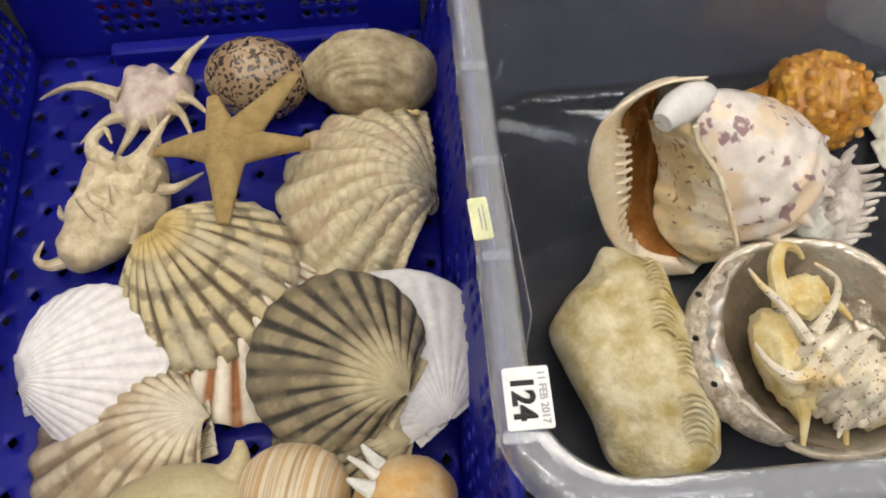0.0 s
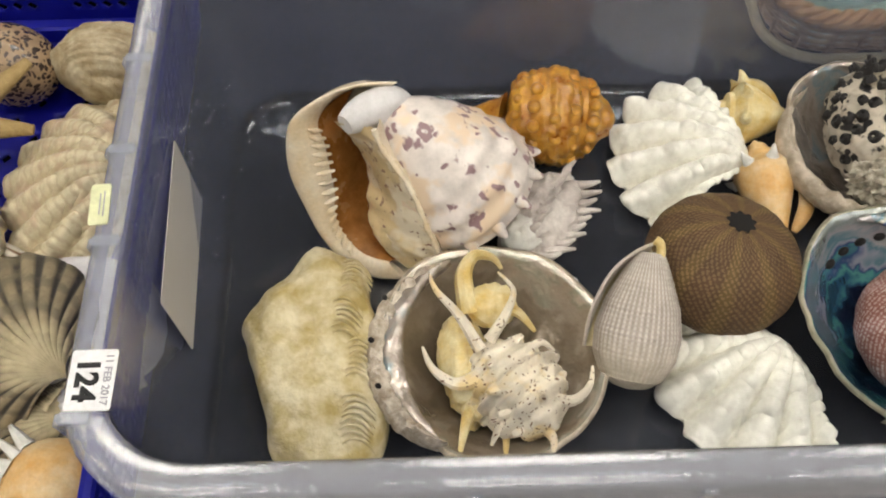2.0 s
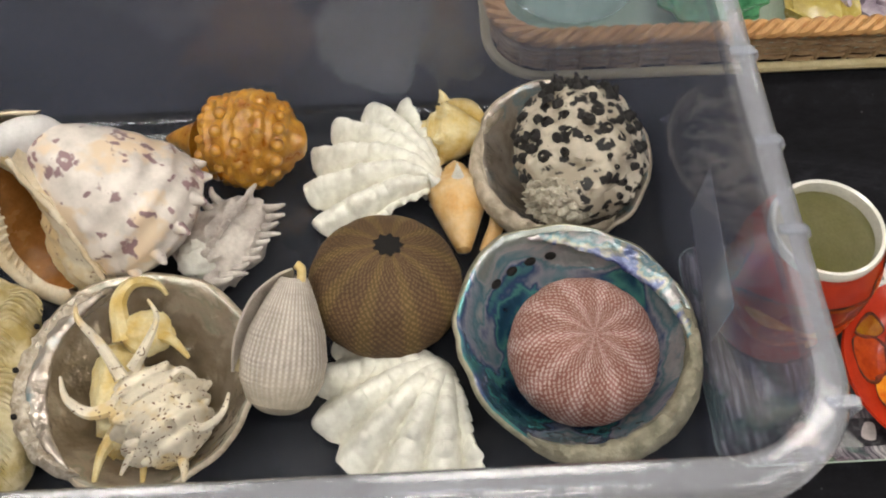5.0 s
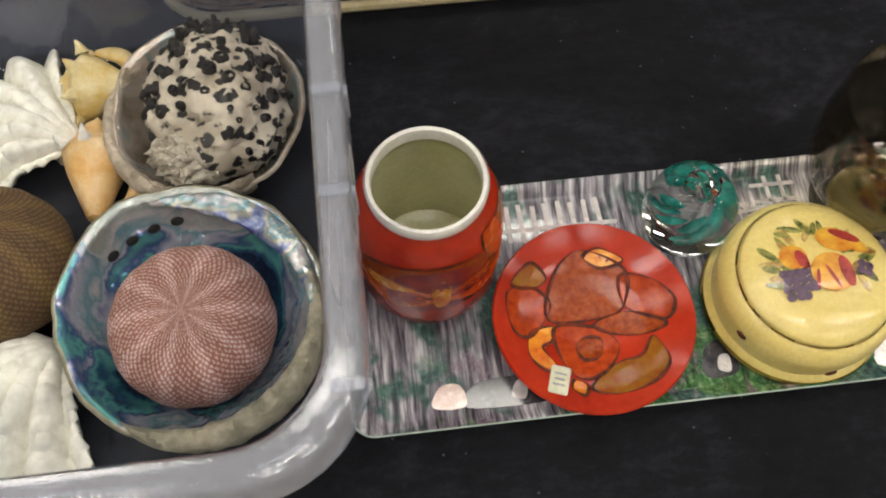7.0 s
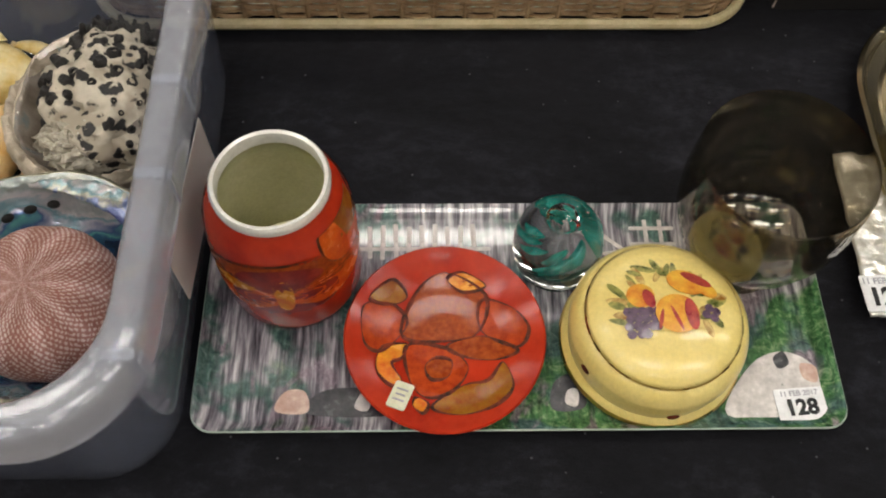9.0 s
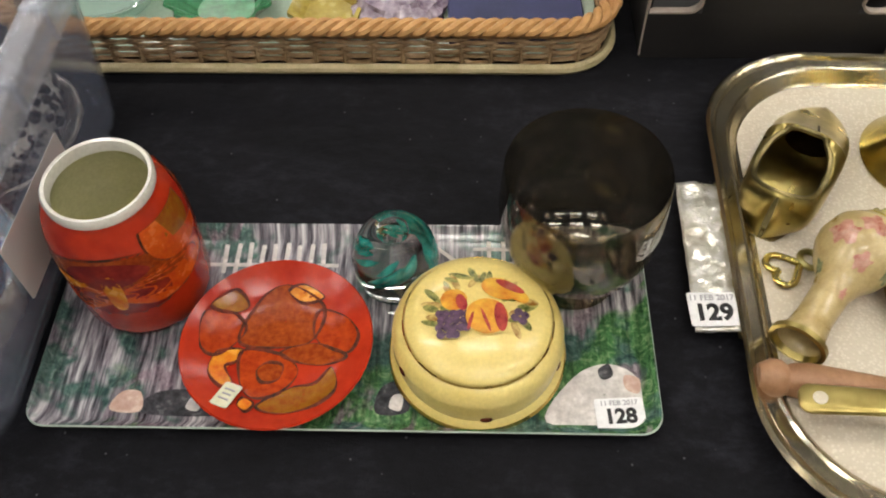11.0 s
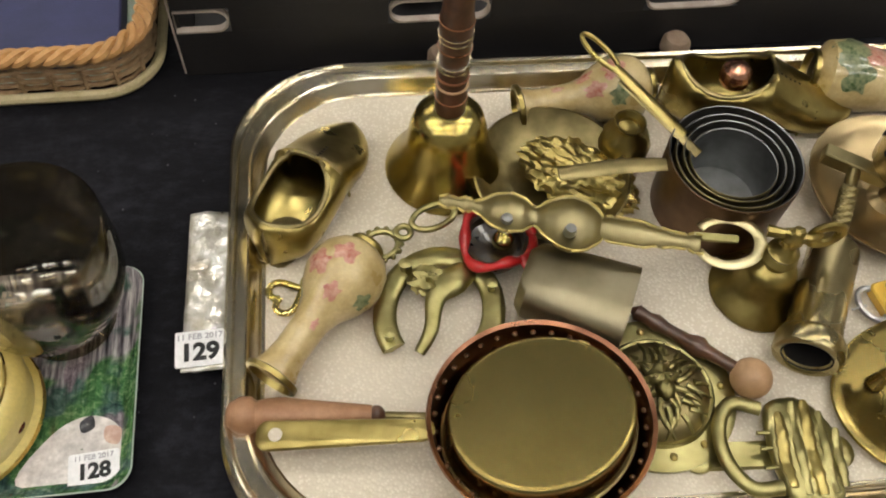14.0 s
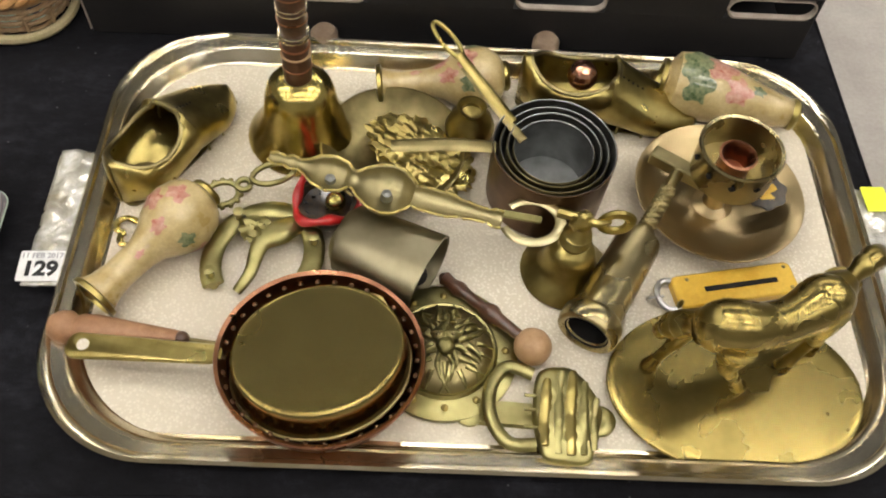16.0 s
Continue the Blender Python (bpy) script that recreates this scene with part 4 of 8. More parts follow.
# ---- smoked tumbler ----
M_SMOKE = clearmat("smoked_glass", (0.71, 0.67, 0.59), (0.06, 0.05, 0.03), 0.045, 0.03)
tum = thing("tumbler", "large smoky dark glass tumbler on the printed tray", "glass", pose(0.944, 0.246, 0.0042))
part("bowl", Geo().lathe([(0, 0.014), (0.02, 0.0155), (0.034, 0.022), (0.044, 0.036), (0.0495, 0.055), (0.051, 0.075), (0.0495, 0.105), (0.0488, 0.1075), (0.0478, 0.105), (0.0492, 0.075), (0.0478, 0.056), (0.0425, 0.038), (0.033, 0.0255), (0.019, 0.0195), (0, 0.0185)], 64), M_SMOKE, tum)
part("foot", Geo().lathe([(0, 0), (0.029, 0), (0.0305, 0.0015), (0.029, 0.004), (0.016, 0.0075), (0.012, 0.0138), (0, 0.0139)], 48), M_SMOKE, tum)

# ---- shells: ways of making them ----
FLOOR_B, FLOOR_X = 0.0148, 0.0062


def fan(R, span=62, ribs=20, amp=0.025, dome=0.3, power=0.9, growth=0.0, rings=6, zig=0.0, ears=True, per=8, nv=30, side=0.55, seed=0.0, rough=0.0):
    """A fan shell: hinge at the origin, opening along +y, bulging up."""
    g, s = Geo(), radians(span)
    g.ears = []
    rng = ribs

    def fn(u, v):
        th = (u - 0.5) * 2 * s
        w = math.cos(rng * math.tau * u)
        r = max(v, 0.012)
        rho = R * r * math.cos(th * 0.93) ** power * (1 + zig * w * r ** 3) * (1 + 0.012 * fbm((th * 3, seed, 0.4), 2, seed + R * 90))
        z = dome * R * math.sin(math.pi * min(r, 1) ** 0.62) * (1 - side * abs(2 * u - 1) ** 2.4)
        z += amp * R * w * r ** 0.8 * (1 - 0.3 * abs(2 * u - 1))
        gr = (r * rings) % 1.0
        z += growth * R * (gr - 0.5) * r
        p = Vector((rho * math.sin(th), rho * math.cos(th), z))
        if rough:
            p.z += rough * R * fbm(p, 5 / R, seed)
        return p
    g.grid(fn, ribs * per, nv)
    if ears:
        for sx in (-1, 1):
            def ear(u, v, sx=sx):
                return (sx * R * (0.02 + 0.2 * u), R * (-0.02 + (0.02 + 0.17 * u) * v), R * (0.02 + 0.012 * math.sin(u * 25)) * (1 - 0.6 * v))
            g.ears.append(Geo().grid(ear, 10, 5, flip=sx < 0))
    return g


def band(a, b, thick, nrm, nv=60, nu=20, wob=0.0, seed=0.0):
    """A rounded strip between two smooth lines of control points."""
    ca, cb = curve(a, 10), curve(b, 10)

    def at(c, v):
        q = v * (len(c) - 1)
        i = min(int(q), len(c) - 2)
        return c[i].lerp(c[i + 1], q - i)
    nrm = Vector(nrm).normalized()

    def fn(u, v):
        p, q = at(ca, v), at(cb, v)
        t = u * math.tau
        m = (p + q) / 2 + (p - q) / 2 * math.cos(t) + nrm * thick * math.sin(t) * (0.25 + 0.75 * math.sin(math.pi * (0.04 + 0.92 * v)) ** 0.5)
        return m + nrm * wob * fbm(m, 90, seed) if wob else m
    g = Geo().grid(fn, nu, nv, True)
    g.at = lambda v: (at(ca, v), at(cb, v))
    return g


def hollow(a, b, depth, nv=40, nu=16):
    """A sheet between two lines, sunk in the middle by the vector depth."""
    ca, cb = curve(a, 10), curve(b, 10)

    def at(c, v):
        q = v * (len(c) - 1)
        i = min(int(q), len(c) - 2)
        return c[i].lerp(c[i + 1], q - i)
    return Geo().grid(lambda u, v: at(ca, v).lerp(at(cb, v), u) + Vector(depth) * math.sin(math.pi * u) ** 0.7 * math.sin(math.pi * (0.1 + 0.85 * v)), nu, nv)


class Slab:
    """A rounded lump over a drawn outline: base at z 0, height h."""

    def __init__(self, outline, h, power=0.7, relief=None):
        self.out = curve([(x, y, 0) for x, y in outline], 8, True)
        self.c = sum(self.out, Vector()) / len(self.out)
        self.h, self.power, self.relief = h, power, relief

    def geo(self, k=48):
        n = len(self.out)

        def fn(u, v):
            ang = (v - 0.5) * math.pi
            p = self.c + (self.out[round(u * n) % n] - self.c) * max(0.0, math.cos(ang)) ** self.power
            p.z = self.h * (0.5 + 0.5 * math.sin(ang))
            if self.relief and v > 0.3:
                d = self.relief(p)
                p += Vector(((p.x - self.c.x) * 6 * d, (p.y - self.c.y) * 6 * d, d))
            p.z = max(p.z, 0.0)
            return p
        return Geo().grid(fn, n, k, True)

    def top(self, x, y):
        d = Vector((x, y, 0)) - self.c
        if d.length < 1e-6:
            return self.h
        best = max(self.out, key=lambda q: (q - self.c).normalized().dot(d.normalized()))
        r = min(0.999, d.length / (best - self.c).length)
        return self.h * (0.5 + 0.5 * math.sqrt(1 - r ** (2 / self.power)))


def fluted(R, span, folds, dome, seed, nv=80, fold=0.07, scale=0.045, zig=0.045, steps=4.3):
    """A heavy clam valve: broad folds with raised scales on their crests and a zigzag margin."""
    g, sp = Geo(), radians(span)
    g.ears = []

    def fn(u, v):
        th = (u - 0.5) * 2 * sp
        r = max(v, 0.015)
        w = math.cos(folds * math.tau * (u + 0.008 * fbm((u * 3, r * 2, seed), 2, seed)))
        rho = R * r * math.cos(th * 0.8) ** 0.45 * (1 + zig * w * r ** 2.5 + 0.02 * fbm((u * 9, seed, 0), 2, seed))
        z = dome * R * math.sin(math.pi * min(r, 1) ** 0.62) * (1 - 0.55 * abs(2 * u - 1) ** 2.2)
        z += fold * R * (2 * (0.5 + 0.5 * w) ** 1.4 - 1) * r ** 0.85 * (1 - 0.45 * r ** 6)
        q = (r * steps + 0.35 * math.floor(u * folds + 0.5)) % 1.0
        z += max(0.0, w) ** 3 * scale * R * (q ** 2.2 if q < 0.9 else (1 - q) * 7.9) * min(1, r * 1.6)
        p = Vector((rho * math.sin(th), rho * math.cos(th), z))
        p.z += 0.012 * R * fbm(p, 9 / R, seed) + 0.006 * R * math.sin(60 * r + 3 * w)
        return p
    g.grid(fn, folds * 26, nv)
    return g


def spike(g, pts, r0, r1=0.0006, n=8, mi=0, flat=1.0):
    c = curve(pts, 5)
    k = len(c) - 1
    return g.tube(c, [r0 + (r1 - r0) * (i / k) ** 0.8 for i in range(k + 1)], n, None, mi, flat)


def lumpy(rx, ry, rz, amt, sc, seed, c=(0, 0, 0), n=64, k=40, extra=None):
    def fn(p):
        s = 1 + amt * fbm(p, sc, seed, 4)
        return s * (extra(p) if extra else 1.0)
    return Geo().ball(rx, ry, rz, c, n, k, None, 0, fn)


def bowl(R, Ry, depth, thick, seed, curl=0.0, n=72, k=20, lip=0.04):
    """An ear shell lying open side up; base at z 0."""
    def fn(u, v):
        a = u * math.tau
        r = 0.03 + 0.97 * v
        e = 1 + 0.05 * math.cos(a - 1.0) + 0.02 * math.sin(3 * a + seed) + lip * fbm((math.cos(a), math.sin(a), seed), 2.5, seed) * v
        z = depth * (r ** 2.6) * (1 + 0.1 * math.cos(a - 2.2) * v) + 0.0012 * fbm((3 * r * math.cos(a), 3 * r * math.sin(a), seed), 2, seed)
        x, y = R * r * e * math.cos(a), Ry * r * e * math.sin(a)
        if curl and v > 0.8:
            pull = curl * (v - 0.8) / 0.2 * max(0.0, math.cos(a - 2.0)) ** 2
            x, y = x * (1 - pull), y * (1 - pull)
        return (x, y, z)
    return Geo().grid(fn, n, k, True)


def urchin(R, H, hole, sectors, rows, bump):
    def fn(u, v):
        a, b = u * math.tau, math.pi * (1 - hole - (1 - hole - 0.04) * v)
        q = a * sectors
        ridge = 0.006 * math.cos(q) - 0.004 * math.cos(2 * q)
        dots = max(0.0, math.cos(q * 4) * math.cos(b * rows)) ** 1.5 * math.sin(b) ** 0.6
        s = 1 + ridge * math.sin(b) + bump * dots
        zz = math.cos(math.pi - b)
        return (R * s * math.sin(b) * math.cos(a), R * s * math.sin(b) * math.sin(a), H * s * (abs(zz) ** 0.9) * (1 if zz > 0 else -1))
    return fn


def dotmat(name, ground, dot, band, sectors, around, rows, rough=0.75):
    """Rows of pale beads running down from the top, in radiating bands."""
    n = Nodes(name)
    uv = n.sep(n.coord("UV"))
    co = n.coord()
    jit = n.math("MULTIPLY", n.math("SUBTRACT", n.noise(co, 260, 3), 0.5), 9.0)
    cu = n.math("COSINE", n.math("ADD", n.math("MULTIPLY", uv[0], math.tau * around), jit))
    cv = n.math("COSINE", n.math("ADD", n.math("MULTIPLY", uv[1], math.tau * rows), jit))
    d = n.ramp(n.math("MULTIPLY", cu, cv), [(0.06, (0, 0, 0)), (0.34, (1, 1, 1))])
    s = n.math("COSINE", n.math("MULTIPLY", uv[0], math.tau * sectors))
    d = n.math("MULTIPLY", d, n.ramp(n.math("ADD", s, n.math("MULTIPLY", jit, 0.1)), [(0.0, (0.62, 0.62, 0.62)), (0.6, (1, 1, 1))]))
    col = n.mix(n.ramp(s, [(0.2, (0, 0, 0)), (0.9, (1, 1, 1))]), ground, band)
    col = n.mix(n.math("MULTIPLY", d, 0.85), col, dot)
    n.base(n.mix(0.35, col, n.ramp(n.noise(co, 45, 5), [(0.35, (0.4, 0.4, 0.4)), (0.62, (1, 1, 1))]), "MULTIPLY"))
    n.set(rough)
    n.bump(n.math("ADD", d, n.math("MULTIPLY", n.noise(co, 600, 2), 0.4)), 0.6, 0.0009)
    return n.mat


def nacre(name, stops, scale=18, radial=0.0, metal=0.55):
    """Mother-of-pearl: soft bands of colour under a clear gloss; radial grades them towards the rim."""
    n = Nodes(name)
    co = n.coord()
    a = n.noise(co, scale, 5, 0.55, 0.5)
    if radial:
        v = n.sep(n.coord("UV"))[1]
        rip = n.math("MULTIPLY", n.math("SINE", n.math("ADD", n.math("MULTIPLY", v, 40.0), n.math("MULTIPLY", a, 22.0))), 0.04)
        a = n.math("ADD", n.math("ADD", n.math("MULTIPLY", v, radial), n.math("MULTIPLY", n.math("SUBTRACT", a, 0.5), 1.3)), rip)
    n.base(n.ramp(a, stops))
    n.set(0.2, metal, 0.7)
    n.bump(n.noise(co, 60, 3), 0.6, 0.005)
    return n.mat


M_S_BONE = surf("bone_shell", (0.42, 0.33, 0.2), (0.66, 0.57, 0.4), 110, 0.5, bump=0.35, bscale=350)
M_S_PINKB = surf("pinkish_shell", (0.42, 0.32, 0.28), (0.66, 0.56, 0.49), 70, 0.45, bump=0.3, bscale=350)
M_S_WHITE = surf("white_shell", (0.6, 0.58, 0.52), (0.76, 0.75, 0.7), 60, 0.55, bump=0.35, bscale=300)
M_S_CHALK = surf("chalk_inside", (0.62, 0.6, 0.6), (0.74, 0.72, 0.72), 60, 0.35, bump=0.15, bscale=300)
M_S_STAR = surf("sandy_starfish", (0.3, 0.2, 0.075), (0.42, 0.3, 0.13), 110, 0.9, bump=1.0, bscale=700, dist=0.0015)
M_S_COWRIE = spotmat("spotted_cowrie", (0.36, 0.25, 0.15), (0.04, 0.027, 0.022), 250, 0.4, (0.3, 0.2, 0.12), 0.25, 0.3, 0.014)
M_S_CLAMB = ribmat("speckled_clam", (0.62, 0.55, 0.37), (0.48, 0.4, 0.25), (0.36, 0.26, 0.17), 11, 16, None, 0.6, 0.35, (0.48, 0.35, 0.24))
M_S_SCALA = ribmat("brown_yellow_scallop", (0.54, 0.45, 0.26), (0.12, 0.085, 0.045), (0.085, 0.065, 0.045), 17, 5, (0.52, 0.36, 0.1), 0.5, 0.62, (0.46, 0.4, 0.28))
M_S_SCALB = ribmat("dark_scallop", (0.3, 0.245, 0.15), (0.04, 0.036, 0.03), (0.05, 0.044, 0.036), 17, 4, (0.58, 0.5, 0.3), 0.55, 0.42, (0.17, 0.14, 0.09))
M_S_SCALW = ribmat("white_scallop", (0.76, 0.73, 0.74), (0.66, 0.63, 0.66), (0.68, 0.65, 0.68), 20, 4, None, 0.4, 0.3)
M_S_SCALC = ribmat("pale_brown_scallop", (0.56, 0.48, 0.34), (0.26, 0.19, 0.12), (0.2, 0.14, 0.1), 15, 4, (0.64, 0.58, 0.46), 0.5, 0.5, (0.4, 0.3, 0.19))
M_S_SCALD = ribmat("ginger_striped_scallop", (0.68, 0.62, 0.52), (0.34, 0.13, 0.04), (0.6, 0.5, 0.36), 15, 3, (0.65, 0.6, 0.5), 0.4, 0.2)
M_S_TRID = ribmat("white_clam", (0.82, 0.81, 0.73), (0.72, 0.7, 0.6), (0.76, 0.74, 0.66), 6, 8, None, 0.6, 0.25)
M_S_PEN = ribmat("pale_netted_shell", (0.56, 0.51, 0.45), (0.36, 0.31, 0.27), (0.4, 0.36, 0.32), 46, 30, (0.5, 0.44, 0.34), 0.6, 0.6)
M_S_BEIGE = surf("smooth_beige_shell", (0.42, 0.35, 0.2), (0.52, 0.45, 0.28), 25, 0.4, bump=0.15)
M_S_OYST = surf("yellow_grey_oyster", (0.42, 0.32, 0.11), (0.68, 0.61, 0.42), 46, 0.65, bump=0.8, bscale=180, dist=0.002)
M_S_HELM = spotmat("spotted_helmet", (0.74, 0.67, 0.62), (0.26, 0.16, 0.17), 62, 0.24, (0.7, 0.55, 0.4), 0.35, 0.3, 0.03)
M_S_LIP = surf("cream_orange_lip", (0.72, 0.58, 0.38), (0.82, 0.75, 0.61), 40, 0.25, coat=0.4, bump=0.1)
M_S_APER = surf("orange_aperture", (0.2, 0.075, 0.015), (0.42, 0.19, 0.055), 30, 0.25, coat=0.4, bump=0.05)
M_S_SHIELD = spotmat("mottled_shield", (0.64, 0.5, 0.28), (0.24, 0.13, 0.09), 75, 0.19, (0.7, 0.62, 0.48), 0.35, 0.3, 0.05)
M_S_ORANGE = surf("amber_knobbed_shell", (0.3, 0.1, 0.008), (0.62, 0.33, 0.045), 70, 0.3, coat=0.4, bump=0.4, bscale=200)
M_S_GREY = surf("grey_murex", (0.38, 0.33, 0.3), (0.7, 0.65, 0.6), 70, 0.6, bump=0.7, bscale=220)
M_S_YELC = surf("yellow_conch", (0.58, 0.4, 0.11), (0.74, 0.66, 0.4), 60, 0.4, bump=0.3)
M_S_ORC = surf("orange_conch", (0.62, 0.34, 0.09), (0.74, 0.58, 0.34), 45, 0.4, bump=0.3)
M_S_ABOUT = surf("rough_abalone_back", (0.3, 0.25, 0.18), (0.58, 0.5, 0.4), 80, 0.75, bump=0.9, bscale=200, dist=0.002)
M_S_ABGRN = surf("greenish_abalone_back", (0.2, 0.19, 0.13), (0.42, 0.38, 0.28), 80, 0.7, bump=0.9, bscale=200, dist=0.002)
# graded by radius: darkest at the bowl's middle, blue_nacre near-black there, paler outwards
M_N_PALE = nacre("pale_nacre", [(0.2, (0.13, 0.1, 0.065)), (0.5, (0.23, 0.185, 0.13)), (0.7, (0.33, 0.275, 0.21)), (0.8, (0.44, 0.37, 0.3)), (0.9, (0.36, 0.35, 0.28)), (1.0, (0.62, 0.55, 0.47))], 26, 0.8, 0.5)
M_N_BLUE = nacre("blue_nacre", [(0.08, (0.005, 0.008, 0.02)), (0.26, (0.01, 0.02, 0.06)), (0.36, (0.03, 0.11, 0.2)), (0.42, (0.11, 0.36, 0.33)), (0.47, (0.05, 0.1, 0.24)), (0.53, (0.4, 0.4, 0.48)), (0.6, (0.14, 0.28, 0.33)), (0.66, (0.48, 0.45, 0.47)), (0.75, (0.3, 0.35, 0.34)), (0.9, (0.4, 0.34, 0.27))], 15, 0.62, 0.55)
M_N_SHELF = nacre("patchy_nacre", [(0.3, (0.03, 0.04, 0.16)), (0.4, (0.16, 0.2, 0.36)), (0.46, (0.4, 0.38, 0.3)), (0.52, (0.14, 0.26, 0.3)), (0.6, (0.5, 0.46, 0.46)), (0.7, (0.2, 0.3, 0.22))], 45, 0.0, 0.35)
M_N_GREY = nacre("grey_nacre", [(0.3, (0.15, 0.12, 0.09)), (0.46, (0.33, 0.28, 0.23)), (0.56, (0.44, 0.38, 0.33)), (0.64, (0.24, 0.32, 0.34)), (0.75, (0.42, 0.37, 0.31))], 30)
M_U_BROWN = dotmat("brown_urchin", (0.085, 0.045, 0.02), (0.22, 0.14, 0.06), (0.12, 0.075, 0.022), 10, 64, 26)
M_U_PINK = dotmat("pink_urchin", (0.27, 0.11, 0.085), (0.68, 0.54, 0.49), (0.36, 0.17, 0.15), 10, 66, 24)
# near-black fill standing in for the shade inside holes, slots and hollows
M_BLACKV = surf("black_void", (0.004, 0.003, 0.003), (0.01, 0.008, 0.007), 60, 0.9, bump=0)
M_S_CRAG = spotmat("black_cream_crag", (0.56, 0.5, 0.4), (0.012, 0.01, 0.01), 95, 0.34, (0.34, 0.29, 0.22), 0.6, 0.1, 0.02)
M_S_BARN = surf("pale_barnacle", (0.28, 0.24, 0.18), (0.6, 0.56, 0.46), 160, 0.8, bump=1.0, bscale=260, dist=0.002)
M_S_BLK = surf("black_crust", (0.008, 0.007, 0.007), (0.03, 0.026, 0.024), 160, 0.6, bump=0.8, bscale=300, dist=0.002)
M_S_SPECK = spotmat("brown_flecked_conch", (0.72, 0.65, 0.52), (0.13, 0.065, 0.035), 230, 0.17, (0.62, 0.48, 0.25), 0.5, 0.1, 0.02)
n = Nodes("banded_snail")
x = n.sep(n.coord())
w = n.noise(n.coord("Object", (150, 2, 2)), 1.0, 2)
n.base(n.mix(0.2, n.ramp(w, [(0.38, (0.36, 0.2, 0.07)), (0.46, (0.62, 0.54, 0.4)), (0.54, (0.5, 0.3, 0.12)), (0.62, (0.66, 0.58, 0.44))]), n.noise(n.coord(), 90), "MULTIPLY"))
n.set(0.4)
M_S_BAND = n.mat

# ---- shells in the blue basket ----
SHB = "shells in the blue basket"


def put_fan(name, label, geo, mat, x, y, z, direction, tilt=0, lean=0, group=SHB, solid=0.0016):
    t = thing(name, label, "shell", pose(x, y, z, 0, 0, direction - 90) @ pose(0, 0, 0, tilt, lean, 0), group)
    part("valve", geo, mat, t, "", solid, None, 50)
    for ear in geo.ears:
        part("ear", ear, mat, t, "", solid, None, 50)
    if not geo.ears:
        part("hinge", Geo().ball(0.009, 0.005, 0.005, (0, 0.001, 0.001), 14, 8), mat, t)
    return t


put_fan("scallop", "ginger and white striped scallop shell under another", fan(0.114, 74, 15, 0.03, 0.2), M_S_SCALD, -0.09, 0.287, 0.032, 268, -2)
put_fan("scallop", "pale brown banded scallop shell at the bottom of the pile", fan(0.112, 76, 15, 0.022, 0.24), M_S_SCALC, -0.11, 0.178, 0.03, 192, -6, 4)
put_fan("scallop", "white chalky scallop shell lying under a dark one", fan(0.104, 80, 20, 0.006, 0.12), M_S_CHALK, 0.034, 0.16, 0.046, 126, 6, -4)
put_fan("scallop", "small grey scallop shell showing under a dark one", fan(0.082, 78, 17, 0.022, 0.2), M_S_SCALB, 0.012, 0.152, 0.044, 165, 0)
put_fan("scallop", "brown and yellow ribbed scallop shell", fan(0.11, 76, 17, 0.026, 0.27), M_S_SCALA, -0.147, 0.301, 0.042, 314, 2, 4)
put_fan("scallop", "dark grey scallop shell with pale ribs", fan(0.1, 80, 17, 0.022, 0.27), M_S_SCALB, 0.012, 0.172, 0.062, 148, 0, -6)
put_fan("scallop", "smooth white scallop shell with fine ribs", fan(0.09, 72, 20, 0.01, 0.26), M_S_SCALW, -0.222, 0.206, 0.04, 14, 4, 10)
put_fan("giant_clam", "large cream clam shell with heavy ridges and red specks", fluted(0.104, 78, 11, 0.42, 4.0, 90, 0.03, 0.012, 0.02, 9.0), M_S_CLAMB, 0.036, 0.318, 0.026, 168, 4, 0, SHB, 0.003)


def spider_conch(name, label, m, L, W, H, outline, spikes, mats, seed, knobs, wave, wx, wy):
    """A conch body with long curved fingers."""
    t = thing(name, label, "shell", m, SHB)
    s = Slab(outline, H, 0.75, lambda p: 0.0026 * fbm(p, 70, seed, 3) + wave * math.sin(wx * p.x + wy * p.y))
    part("body", s.geo(), mats[0], t)
    for i in range(knobs):
        a = 0.5 + i * 0.23
        q = Vector((W * 0.62 * math.sin(a * 2.9), L * (-0.75 + 0.11 * i), 0))
        p = Vector((q.x, q.y, s.top(q.x, q.y)))
        d = Vector((0.8 * math.sin(a * 2.9), 0.25, 0.7))
        part("knob", spike(Geo(), [p - d * W * 0.15, p + d * W * 0.12, p + d * W * 0.3 + Vector((0, W * 0.08, 0))], W * 0.2, W * 0.04, 10), mats[0], t)
    for pts, r in spikes:
        part("finger", spike(Geo(), pts, r), mats[1], t)
    return t


